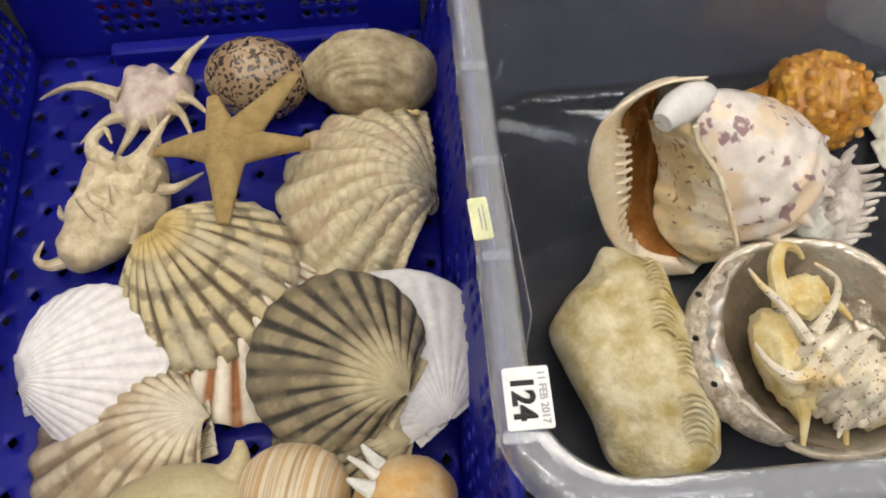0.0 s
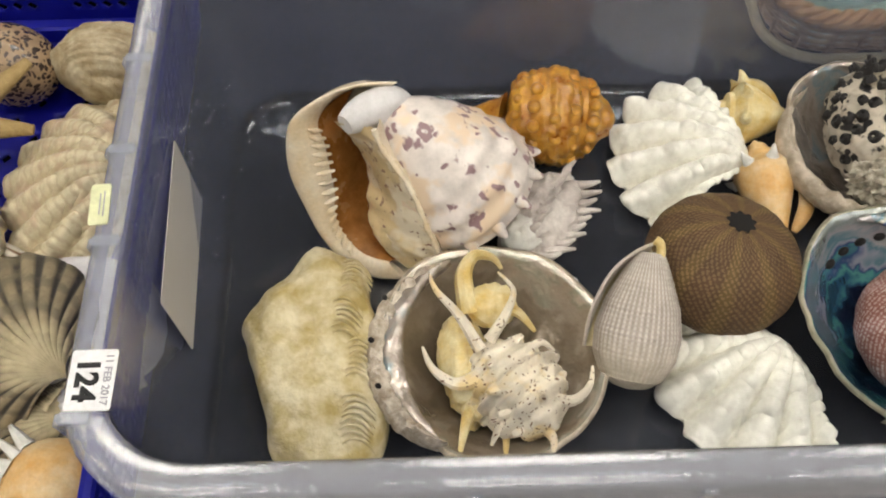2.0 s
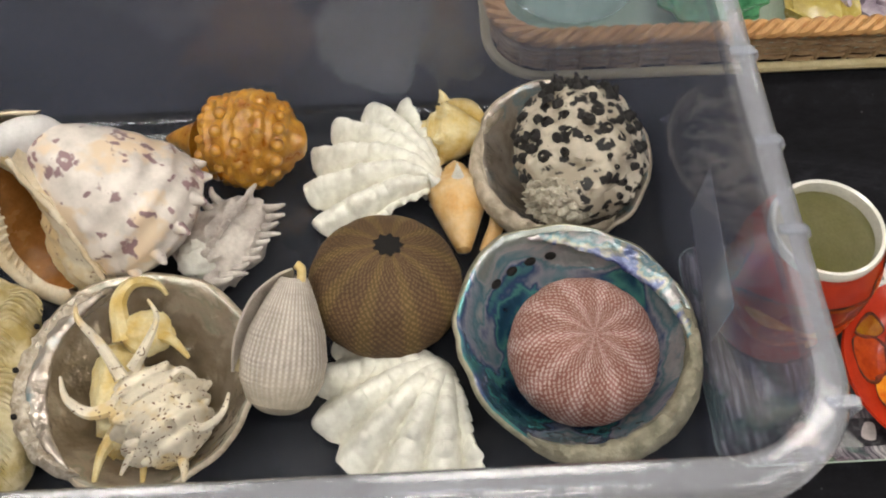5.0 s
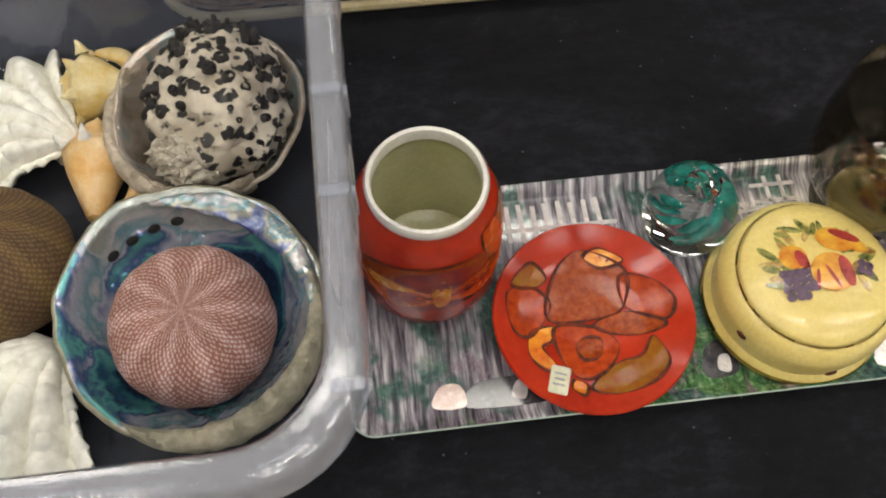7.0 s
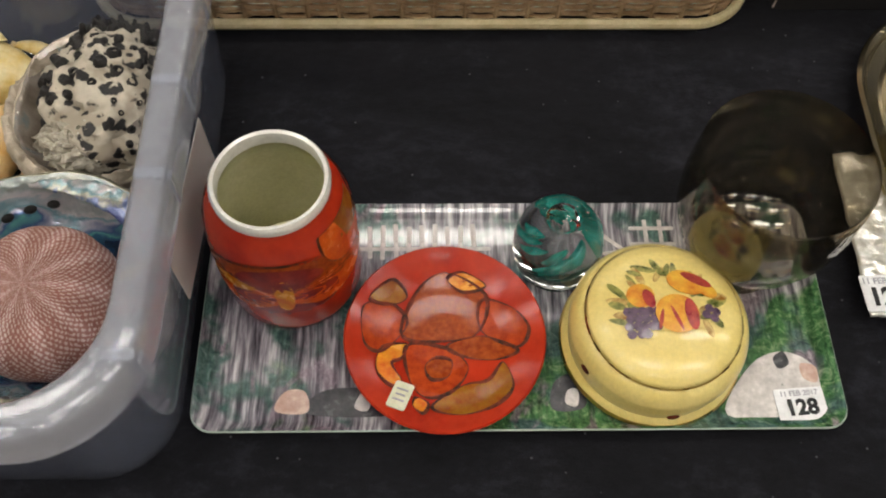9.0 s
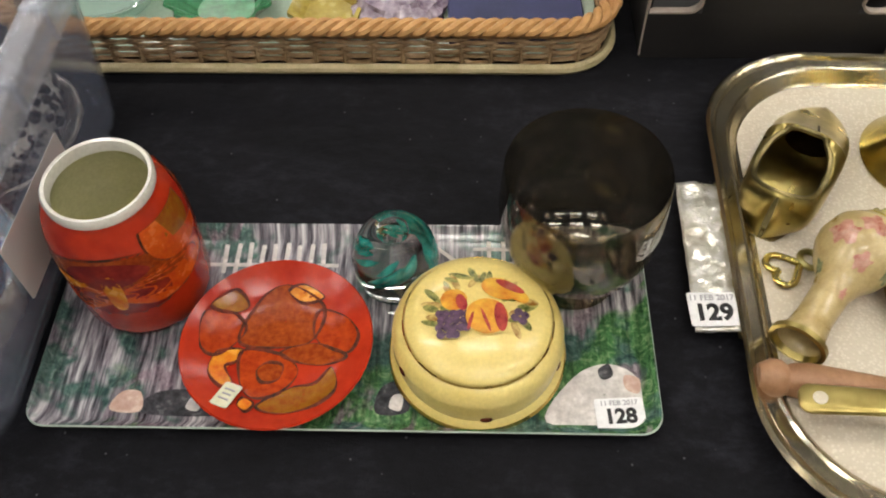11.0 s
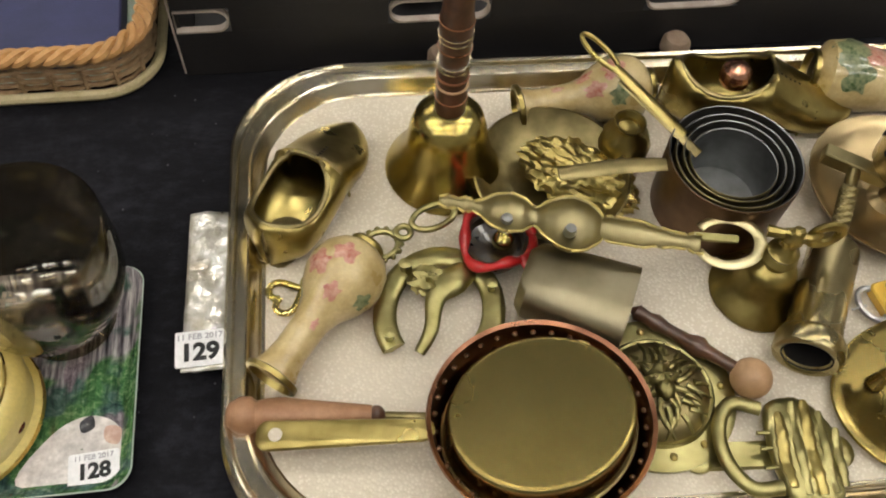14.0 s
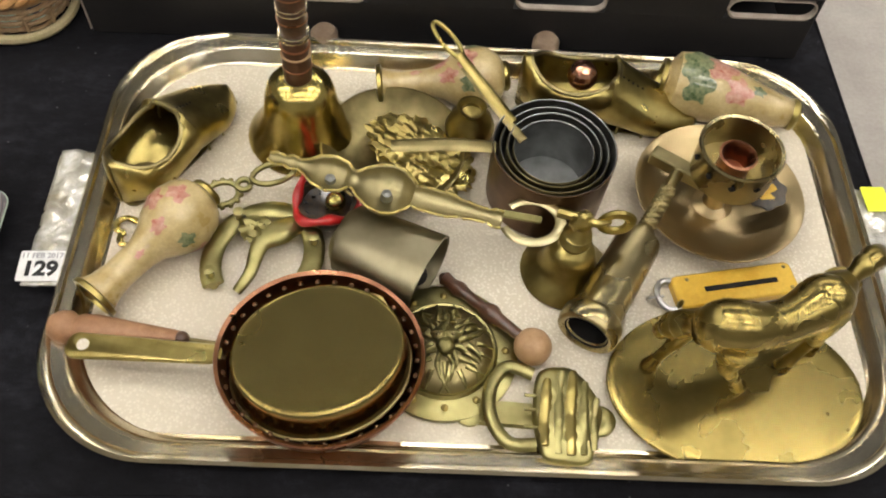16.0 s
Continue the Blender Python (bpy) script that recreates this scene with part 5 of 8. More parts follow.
spider_conch("spider_conch", "pinkish white spider conch with long curved fingers", pose(-0.16, 0.415, FLOOR_B + 0.002), 0.025, 0.028, 0.029,
             [(-0.021, 0.04), (0.003, 0.036), (0.014, 0.024), (0.026, 0.024), (0.026, 0.008), (0.015, -0.003), (0.004, -0.014), (-0.012, -0.016), (-0.027, -0.009), (-0.033, 0.007), (-0.027, 0.024)], [
                 ([(-0.024, 0.008, 0.022), (-0.045, 0.016, 0.026), (-0.066, 0.02, 0.022), (-0.086, 0.016, 0.016)], 0.0065), ([(-0.022, -0.006, 0.018), (-0.036, -0.012, 0.018), (-0.054, -0.022, 0.01)], 0.0062),
                 ([(-0.012, -0.012, 0.018), (-0.017, -0.028, 0.018), (-0.031, -0.044, 0.008)], 0.006), ([(0.0, -0.012, 0.018), (0.003, -0.024, 0.018), (0.007, -0.036, 0.01)], 0.0055),
                 ([(0.012, -0.003, 0.018), (0.022, -0.012, 0.02), (0.028, -0.029, 0.01)], 0.0058), ([(0.02, 0.005, 0.02), (0.03, -0.002, 0.022), (0.042, -0.011, 0.012)], 0.0056),
                 ([(0.018, 0.022, 0.026), (0.028, 0.034, 0.032), (0.042, 0.046, 0.036)], 0.0064)], (M_S_PINKB, M_S_BONE), 1.0, 0, 0.0014, 330, 60)
spider_conch("spider_conch", "knobbly cream spider conch with short hooked fingers", pose(-0.168, 0.325, FLOOR_B), 0.04, 0.03, 0.044,
             [(-0.025, 0.052), (-0.031, 0.036), (-0.038, 0.013), (-0.043, -0.008), (-0.044, -0.032), (-0.029, -0.042), (-0.004, -0.03), (0.023, -0.006), (0.024, 0.02), (0.018, 0.042), (-0.005, 0.04)], [
                 ([(-0.024, 0.036, 0.028), (-0.028, 0.052, 0.034), (-0.02, 0.062, 0.034), (-0.014, 0.05, 0.034)], 0.0075), ([(0.008, 0.034, 0.034), (0.018, 0.048, 0.04), (0.028, 0.064, 0.042)], 0.008),
                 ([(0.02, 0.012, 0.03), (0.032, 0.01, 0.032), (0.05, 0.022, 0.03)], 0.0065), ([(-0.036, 0.0, 0.024), (-0.046, 0.0, 0.024), (-0.05, 0.01, 0.022)], 0.006),
                 ([(-0.036, -0.03, 0.02), (-0.05, -0.036, 0.022), (-0.06, -0.03, 0.022), (-0.058, -0.016, 0.02)], 0.0062)], (M_S_BONE, M_S_BONE), 3.0, 16, 0.001, 120, 200)
single("cowrie", lumpy(0.038, 0.03, 0.031, 0.02, 1.5, 2, (0, 0, 0.03), 48, 30), M_S_COWRIE, "glossy brown spotted cowrie shell", "shell", pose(-0.083, 0.424, FLOOR_B, 0, 0, -12), SHB)
ab = thing("abalone", "closed ribbed abalone shell lying back up with a row of holes", "shell", pose(0.0, 0.418, FLOOR_B, 0, 0, -8), SHB)
part("shell", lumpy(0.049, 0.029, 0.033, 0.05, 3, 8, (0, 0, 0.032), 120, 60, lambda p: 1 + 0.022 * math.sin(40 * p.y + 12 * p.x * p.x) * (1 - p.x * p.x) + 0.025 * math.sin(11 * p.x) + 0.012 * fbm(p, 12, 4)), surf("olive_abalone", (0.28, 0.21, 0.11), (0.54, 0.46, 0.31), 75, 0.6, bump=0.7, bscale=240, dist=0.0015), ab)
for i in range(4):
    part("hole", Geo().ball(0.0016, 0.0016, 0.0012, n=10, k=6), M_BLACKV, ab, m=pose(-0.032 + 0.011 * i, 0.008 - 0.002 * i, 0.057 + 0.0026 * i - 0.0003 * i * i))
for i in range(8):
    part("crust", Geo().ball(0.003, 0.0024, 0.0022, n=10, k=6), M_S_YELC, ab, m=pose(0.0 + 0.0048 * i, -0.0265 + 0.0004 * (i % 3), 0.024))

star = Geo()
arms = [(-90, 0.056, 0.0), (166, 0.052, -0.02), (104, 0.042, 0.0), (50, 0.07, 0.004), (4, 0.054, -0.006)]
for a, ln, dz in arms:
    t = radians(a)
    c = [Vector((math.cos(t) * ln * q, math.sin(t) * ln * q, 0.008 + dz * q * q)) for q in [i / 12 for i in range(13)]]
    star.tube(c, [0.0168 * (1 - (i / 12) ** 0.75 * 0.76) for i in range(13)], 14, flat=0.62)
star.ball(0.017, 0.017, 0.0095, (0, 0, 0.008), 24, 12)
random.seed(4)
for a, ln, dz in arms:
    t = radians(a)
    for i in range(16):
        q, w = (i + 0.5) / 17, random.uniform(-0.4, 0.4) * 0.006
        star.ball(0.0009, 0.0009, 0.0009, (math.cos(t) * ln * q - math.sin(t) * w, math.sin(t) * ln * q + math.cos(t) * w, 0.0158 + dz * q * q - 0.006 * q), 6, 4)
single("starfish", star, M_S_STAR, "dry sandy brown starfish lying on the shells", "starfish", pose(-0.096, 0.345, 0.066, 2, 3, 0), SHB)
wh = thing("tun_shell", "smooth plain beige sea snail shell", "shell", pose(-0.125, 0.112, FLOOR_B, 0, 0, 15), SHB)
part("body", lumpy(0.05, 0.034, 0.03, 0.03, 1.5, 6, (0, 0, 0.03), 48, 28), M_S_BEIGE, wh)
part("tip", spike(Geo(), [(0.034, 0.012, 0.034), (0.046, 0.02, 0.04), (0.05, 0.031, 0.043)], 0.014, 0.002, 12), M_S_BEIGE, wh)
single("banded_snail", lumpy(0.037, 0.031, 0.031, 0.03, 1.2, 9, (0, 0, 0.031), 48, 28, lambda p: 1 - 0.25 * max(0, p.x) ** 2), M_S_BAND, "brown and cream banded snail shell", "shell", pose(-0.052, 0.123, FLOOR_B, 0, 0, -14), SHB)
ck = thing("crown_conch", "peach and cream conch with a spiny crown", "shell", pose(0.006, 0.112, FLOOR_B, 0, 0, -20), SHB)
part("body", lumpy(0.034, 0.03, 0.03, 0.04, 2, 12, (0.004, 0, 0.03), 48, 28, lambda p: 1 - 0.3 * max(0, p.x) ** 2), M_S_ORC, ck)
for i in range(15):
    a = radians(40 + 24 * i)
    part("spine", spike(Geo(), [(-0.018, 0.02 * math.cos(a), 0.032 + 0.02 * math.sin(a)), (-0.026, 0.026 * math.cos(a), 0.032 + 0.024 * math.sin(a)), (-0.031 - 0.004 * (i % 2), 0.03 * math.cos(a), 0.034 + 0.026 * math.sin(a))], 0.0058 - 0.0018 * (i % 2), 0.001), M_S_WHITE, ck)

# ---- shells in the clear box ----
SHX = "shells in the clear box"
helm = thing("helmet_shell", "large spotted helmet shell with a wide toothed lip", "shell", pose(0, 0, 0), SHX)
HA, HB = Vector((0.196, 0.32, 0.117)), Vector((0.264, 0.299, 0.031))
HAX = along(HA, HB)


def helm_r(v):
    return float(np.interp(v, [0, 0.06, 0.2, 0.38, 0.6, 0.74, 0.82, 0.88, 0.94, 0.97, 1], [0.004, 0.014, 0.026, 0.037, 0.0455, 0.047, 0.045, 0.036, 0.022, 0.014, 0.002]))


def helm_fn(u, v):
    a = u * math.tau
    r = helm_r(v) * (1 + 0.014 * math.sin(46 * v) * (v < 0.85) + 0.035 * max(0, math.cos(9 * a + 0.6)) ** 3 * math.exp(-((v - 0.62) / 0.05) ** 2) + 0.03 * max(0, math.cos(9 * a)) ** 3 * math.exp(-((v - 0.42) / 0.05) ** 2))
    return HAX @ Vector((r * math.cos(a), r * math.sin(a), v * (HB - HA).length * 1.06))


part("body", Geo().grid(helm_fn, 144, 90, True), M_S_HELM, helm)
for i in range(13):
    u = i / 13
    p = helm_fn(u, 0.8)
    c = HAX @ Vector((0, 0, 0.8 * (HB - HA).length))
    d = (p - c).normalized() * 0.6 + (HB - HA).normalized() * 0.55
    part("knob", spike(Geo(), [p - d * 0.005, p + d * 0.003, p + d * 0.0085], 0.0066, 0.0012, 10), M_S_HELM, helm)
LIP_O = [(0.205, 0.331, 0.126), (0.184, 0.3293, 0.128), (0.163, 0.3245, 0.125), (0.1428, 0.3144, 0.118), (0.1355, 0.309, 0.1017), (0.134, 0.301, 0.0766), (0.14, 0.2915, 0.0546), (0.1495, 0.28, 0.0303), (0.165, 0.268, 0.0127), (0.1855, 0.259, 0.0085), (0.205, 0.255, 0.014)]
LIP_I = [(0.2, 0.3335, 0.119), (0.1787, 0.3323, 0.12), (0.1632, 0.3275, 0.113), (0.1545, 0.32, 0.103), (0.1575, 0.3125, 0.091), (0.159, 0.305, 0.076), (0.1605, 0.297, 0.058), (0.1595, 0.2885, 0.042), (0.165, 0.281, 0.028), (0.177, 0.271, 0.021), (0.194, 0.264, 0.022)]
SH_E = [(0.1670, 0.3100, 0.1170), (0.1730, 0.3150, 0.0970), (0.1790, 0.3150, 0.0800), (0.1830, 0.3090, 0.0620), (0.1810, 0.2980, 0.0450), (0.1830, 0.2850, 0.0310), (0.1920, 0.2710, 0.0240), (0.2070, 0.2600, 0.0200)]
SH_R = [(0.1925, 0.3, 0.1215), (0.197, 0.293, 0.109), (0.2083, 0.2822, 0.0961), (0.2163, 0.2739, 0.0801), (0.2228, 0.2656, 0.0629), (0.2282, 0.2589, 0.049), (0.229, 0.2555, 0.039), (0.226, 0.255, 0.031)]
lip = band(LIP_O, LIP_I, 0.0055, (-0.3, -0.8, 0.5), 70, 24)
part("outer_lip", lip, M_S_LIP, helm, "broad cream lip")
part("aperture", hollow(LIP_I[1:], SH_E, (0.01, 0.026, -0.004)), M_S_APER, helm, "deep orange opening")
part("back_wall", hollow(LIP_O[1:], SH_R, (0.02, 0.05, -0.012)), M_S_LIP, helm)
for i in range(15):
    o, q = lip.at(0.33 + 0.036 * i)
    part("tooth", Geo().tube([q.lerp(o, -0.12) + Vector((0, -0.002, 0.001)), q.lerp(o, 0.1) + Vector((-0.001, -0.0045, 0.0025)), q.lerp(o, 0.3) + Vector((-0.001, -0.0046, 0.003))], [0.001, 0.002, 0.0007], 8), M_S_LIP, helm)
sh = band(SH_E, SH_R, 0.0046, (-0.75, -0.5, 0.45), 60, 24, 0.003, 4.0)
part("inner_shield", sh, M_S_SHIELD, helm, "mottled cream shield")
part("shield_edge", Geo().tube([p.lerp(q, 0.94) + Vector((0, -0.002, 0.0015)) for p, q in [sh.at(i / 30) for i in range(31)]], [0.0018 + 0.0006 * math.sin(1.9 * i) for i in range(31)], 10), M_S_LIP, helm)
part("canal", Geo().tube(curve([(0.1735, 0.3045, 0.12), (0.181, 0.3115, 0.119), (0.1905, 0.319, 0.116), (0.2015, 0.325, 0.1135), (0.21, 0.326, 0.104)], 6), [0.004 + 0.0078 * math.sin(math.pi * (0.1 + 0.76 * i / 24)) for i in range(25)], 20), M_S_CHALK, helm, "white rounded canal end")

kn = thing("knobbed_triton", "amber brown knobbly sea snail shell", "shell", pose(0.304, 0.369, FLOOR_X, 0, 0, -8), SHX)
part("body", lumpy(0.042, 0.035, 0.034, 0.08, 3, 4, (0.004, 0, 0.033), 96, 60, lambda p: 1 + 0.025 * math.sin(34 * p.x + 2 * p.y) - 0.28 * max(0, -p.x) ** 2 + 0.04 * math.sin(7 * p.x)), M_S_ORANGE, kn)
for r in range(5):
    for i in range(9):
        a, xx = radians(-20 + 25 * i + 12 * (r % 2)), -0.022 + 0.0125 * r
        rad = 0.0335 * math.sqrt(max(0.05, 1 - (xx / 0.046) ** 2)) * (1 - 0.12 * max(0, -xx / 0.03))
        kr = 0.7 + 0.5 * abs(math.sin(3.7 * i + 1.9 * r))
        part("knob", Geo().ball(0.0042 * kr, 0.004 * kr, 0.0036 * kr, n=12, k=8), M_S_ORANGE, kn, m=pose(0.004 + xx + 0.002 * math.sin(7 * i + r), (rad - 0.001) * math.cos(a), 0.033 + (rad - 0.001) * math.sin(a)))
part("spire", spike(Geo(), [(-0.028, 0, 0.028), (-0.042, 0.002, 0.026), (-0.056, 0.004, 0.022)], 0.018, 0.002, 16), M_S_ORANGE, kn)
put_fan("giant_clam", "white fluted clam shell lying dome up among others", fluted(0.093, 56, 6, 0.36, 3.0, 90, 0.075, 0.05, 0.05, 3.6), M_S_TRID, 0.446, 0.333, 0.012, 160, 2, 0, SHX, 0.004)
put_fan("giant_clam", "white fluted clam shell with scaly ribs", fluted(0.086, 62, 6, 0.32, 7.0, 90, 0.075, 0.05, 0.05, 3.6), M_S_TRID, 0.443, 0.197, 0.012, 224, 2, 0, SHX, 0.004)
mu = thing("murex", "grey white murex shell with short spines", "shell", pose(0.297, 0.292, FLOOR_X, 0, 0, -30), SHX)
part("body", lumpy(0.025, 0.036, 0.02, 0.22, 2.6, 21, (0, 0, 0.02), 48, 30), M_S_GREY, mu)
part("crown", lumpy(0.014, 0.014, 0.012, 0.2, 3, 22, (0, 0, 0), 28, 18), M_S_WHITE, mu, m=pose(-0.004, -0.022, 0.028))
random.seed(8)
for i in range(17):
    sx, yy = (1, -0.03 + 0.007 * i) if i < 10 else (-1, -0.026 + 0.008 * (i - 10))
    x0 = sx * 0.019 * math.sqrt(max(0.1, 1 - (yy / 0.042) ** 2))
    part("spine", spike(Geo(), [(x0, yy, 0.024), (x0 + sx * 0.008, yy + 0.002, 0.03), (x0 + sx * random.uniform(0.011, 0.017), yy + 0.006, 0.032)], 0.0042, 0.001), M_S_GREY, mu)
for i in range(8):
    part("spine", spike(Geo(), [(0.004 * (i % 2), -0.02 + 0.007 * i, 0.034), (0.003, -0.02 + 0.0075 * i, 0.04), (0.006, -0.018 + 0.008 * i, 0.045)], 0.0045, 0.001), M_S_GREY, mu)


def small_conch(name, label, m, L, W, mats):
    t = thing(name, label, "shell", m, SHX)
    part("body", Geo().lathe([(0, 0), (W * 0.25, L * 0.03), (W * 0.5, L * 0.2), (W * 0.85, L * 0.45), (W, L * 0.62), (W * 0.82, L * 0.7), (W * 0.66, L * 0.74), (W * 0.62, L * 0.8), (W * 0.4, L * 0.84), (W * 0.36, L * 0.9), (W * 0.15, L * 0.95), (0, L)], 32), mats[0], t, m=pose(0, 0, W * 0.8, 90, 0, 180) @ pose(0, 0, 0, 0, 0, 0))
    for i in range(8):
        a = math.tau * i / 8
        p = Vector((W * math.cos(a), L * 0.63, W * 0.8 + W * math.sin(a)))
        part("spine", spike(Geo(), [p * 1.0, p + Vector((math.cos(a) * W * 0.2, L * 0.03, math.sin(a) * W * 0.2)), p + Vector((math.cos(a) * W * 0.34, L * 0.07, math.sin(a) * W * 0.34))], W * 0.22, 0.0006), mats[1], t)
    part("lip", Geo().tube(curve([(W * 0.6, L * 0.05, W * 0.5), (W * 1.2, L * 0.3, W * 0.7), (W * 1.15, L * 0.6, W * 0.9)], 6), [W * 0.1 + W * 0.16 * math.sin(math.pi * i / 12) for i in range(13)], 10, flat=0.6), mats[0], t)
    return t


small_conch("fighting_conch", "small pale yellow conch with blunt spines", pose(0.483, 0.372, FLOOR_X, 0, 0, 82), 0.055, 0.0235, (M_S_YELC, M_S_YELC))
small_conch("fighting_conch", "small orange and cream conch with a white spire", pose(0.459, 0.277, FLOOR_X, 0, 0, 2), 0.078, 0.021, (M_S_ORC, M_S_WHITE))
AB = "abalone shells"
M_S_CRUST = surf("pitted_white_crust", (0.36, 0.29, 0.21), (0.62, 0.56, 0.47), 150, 0.8, bump=1.0, bscale=300, dist=0.002)


def crust(R, z, a0, a1, seed, wide):
    """A rough crusted edge along part of an open shell."""
    def fn(u, v):
        t = radians(a0 + (a1 - a0) * v)
        e = wide * math.sin(math.pi * v) ** 0.5
        b = u * math.tau
        r = R + e * 0.6 + e * math.cos(b) * (1 + 0.2 * fbm((v * 9, u * 2, seed), 2, seed))
        return (r * math.cos(t), r * math.sin(t), z - 0.006 + 0.009 * math.sin(b) * (1 + 0.5 * fbm((v * 14, u * 3, seed), 2, seed)) - 0.25 * e * math.cos(b))
    return Geo().grid(fn, 16, 60, True)


t = thing("abalone", "open grey abalone shell lined with dull nacre", "shell", pose(0.531, 0.338, FLOOR_X + 0.003), AB)
part("shell", bowl(0.058, 0.065, 0.034, 0, 1.3), [M_S_ABOUT, M_N_GREY], t, "", -0.003, offset=-1)
part("edge_crust", crust(0.058, 0.034, 130, 300, 2, 0.005), M_S_ABOUT, t, "rough outer edge")
cr = thing("coral_crag", "black and cream craggy barnacled shell in an abalone", "shell", pose(0.541, 0.338, 0.0145, 0, 0, 4), SHX)
part("body", lumpy(0.044, 0.051, 0.036, 0.12, 3.5, 31, (0, 0, 0.035), 72, 44), M_S_CRAG, cr)
part("barnacle_crust", lumpy(0.025, 0.018, 0.019, 0.28, 6, 33, (0, 0, 0), 56, 34), M_S_BARN, cr, "pale rough crust", m=pose(-0.016, -0.036, 0.036))
random.seed(5)
CRAG = Matrix.Diagonal((0.044, 0.051, 0.036, 1))
for row in range(7):
    k = (1, 6, 11, 15, 17, 18, 18)[row]
    for i in range(k):
        b = radians(86 - 14 * row + random.uniform(-3, 3))
        a = math.tau * (i + 0.5 * (row % 2)) / k + random.uniform(-0.1, 0.1)
        p = CRAG @ Vector((math.cos(b) * math.cos(a), math.cos(b) * math.sin(a), math.sin(b)))
        d = p.normalized() + Vector((0, 0.35, 0.1))
        kr = random.uniform(0.6, 1.15) * (1.0 if p.y > -0.02 else 0.6)
        if p.y < -0.02 and -0.04 < p.x < 0.01:
            continue
        p.z += 0.035
        part("knob", Geo().lathe([(0.0046 * kr, -0.002), (0.0042 * kr, 0.0012), (0.0034 * kr, 0.0026), (0.0024 * kr, 0.0026), (0.0017 * kr, 0.001), (0, 0.0002)], 11), M_S_BLK, cr, m=along(p, p + d, 40 * i))
for i in range(60):
    a, b = random.uniform(0.75, 2.1), random.uniform(0.0, 0.75)
    p = Vector((0.045 * math.cos(b) * math.cos(a), 0.05 * math.cos(b) * math.sin(a), 0.036 + 0.036 * math.sin(b)))
    d = Vector((random.uniform(-0.6, 0.6), random.uniform(0.2, 0.9), random.uniform(0.2, 0.9)))
    part("thorn", spike(Geo(), [p - d * 0.001, p + d * 0.004, p + d * random.uniform(0.006, 0.01)], 0.0036, 0.0012, 6, 0, 0.5), M_S_BLK, cr)
ub = thing("sea_urchin", "brown dried sea urchin test with a hole on top", "sea urchin", pose(0.4065, 0.244, FLOOR_X), SHX)
part("test", Geo().grid(urchin(0.0488, 0.039, 0.035, 10, 26, 0.003), 200, 64, True), M_U_BROWN, ub, m=pose(0, 0, 0.0385, -12, 6, 0))
# black disc on top of the test paints the shade of its hole
part("hole", Geo().skin([scal(0.0085, 9, 0.12, 0.0), scal(0.0065, 9, 0.12, -0.0006)], True, True), M_BLACKV, ub, "jagged hole filled black for its shade", m=pose(0, 0, 0.0385, -12, 6, 0) @ pose(0, 0, 0.0392))
t = thing("abalone", "large open abalone shell with blue green nacre", "shell", pose(0.522, 0.202, FLOOR_X + 0.003, 0, 0, 20), AB)
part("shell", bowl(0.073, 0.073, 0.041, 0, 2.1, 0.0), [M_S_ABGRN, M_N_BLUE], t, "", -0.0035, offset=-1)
part("edge_crust", crust(0.07, 0.04, -140, -5, 6, 0.0075), M_S_ABGRN, t, "rough grey green crust along the edge")
shelf = [(radians(a), w) for a, w in ((-32, 0.002), (-10, 0.009), (15, 0.015), (40, 0.0165), (65, 0.012), (88, 0.002))]
part("shelf", band([(0.0735 * math.cos(a), 0.0735 * math.sin(a), 0.041) for a, w in shelf], [((0.0735 - w) * math.cos(a), (0.0735 - w) * math.sin(a), 0.041 - 0.1 * w) for a, w in shelf], 0.0028, (0.1, 0.1, 1), 60, 16, 0.003, 3.0), M_N_SHELF, t, "broad curled nacre edge")
for i in range(4):
    b = radians(78 + 13 * i)
    part("hole", Geo().ball(0.004, 0.0026, 0.003, n=12, k=8), M_BLACKV, t, m=pose(0.062 * math.cos(b), 0.06 * math.sin(b), 0.033, 0, 0, 78 + 13 * i + 90))
up = thing("sea_urchin", "pink dried sea urchin test resting in an abalone shell", "sea urchin", pose(0.5255, 0.1915, 0.0145), SHX)
part("test", Geo().grid(urchin(0.0455, 0.034, 0.016, 10, 34, 0.003), 240, 80, True), M_U_PINK, up, m=pose(0, 0, 0.034, 6, 3, 0))
part("apex", Geo().lathe([(0, 0.0005), (0.0022, 0.0004), (0.0034, -0.0006)], 10), M_U_PINK, up, m=pose(0, 0, 0.034, 6, 3, 0) @ pose(0, 0, 0.0338))
lm = thing("fig_shell", "pale netted fig shell standing open with a yellow lip", "shell", pose(0.34, 0.194, FLOOR_X), SHX)


FA, FB = Vector((0.0, -0.024, 0.03)), Vector((0.014, 0.041, 0.073))
FAX = along(FA, FB)


def fig_fn(u, v):
    a = math.tau * u
    r = float(np.interp(v, [0, 0.03, 0.1, 0.25, 0.42, 0.62, 0.82, 0.95, 1], [0.001, 0.0115, 0.019, 0.0248, 0.0258, 0.0225, 0.0155, 0.0105, 0.008]))
    r *= 1 + 0.012 * math.cos(40 * a) + 0.01 * math.sin(150 * v)
    return FAX @ Vector((r * math.cos(a), r * math.sin(a), (FB - FA).length * (1.06 * v - 0.06)))


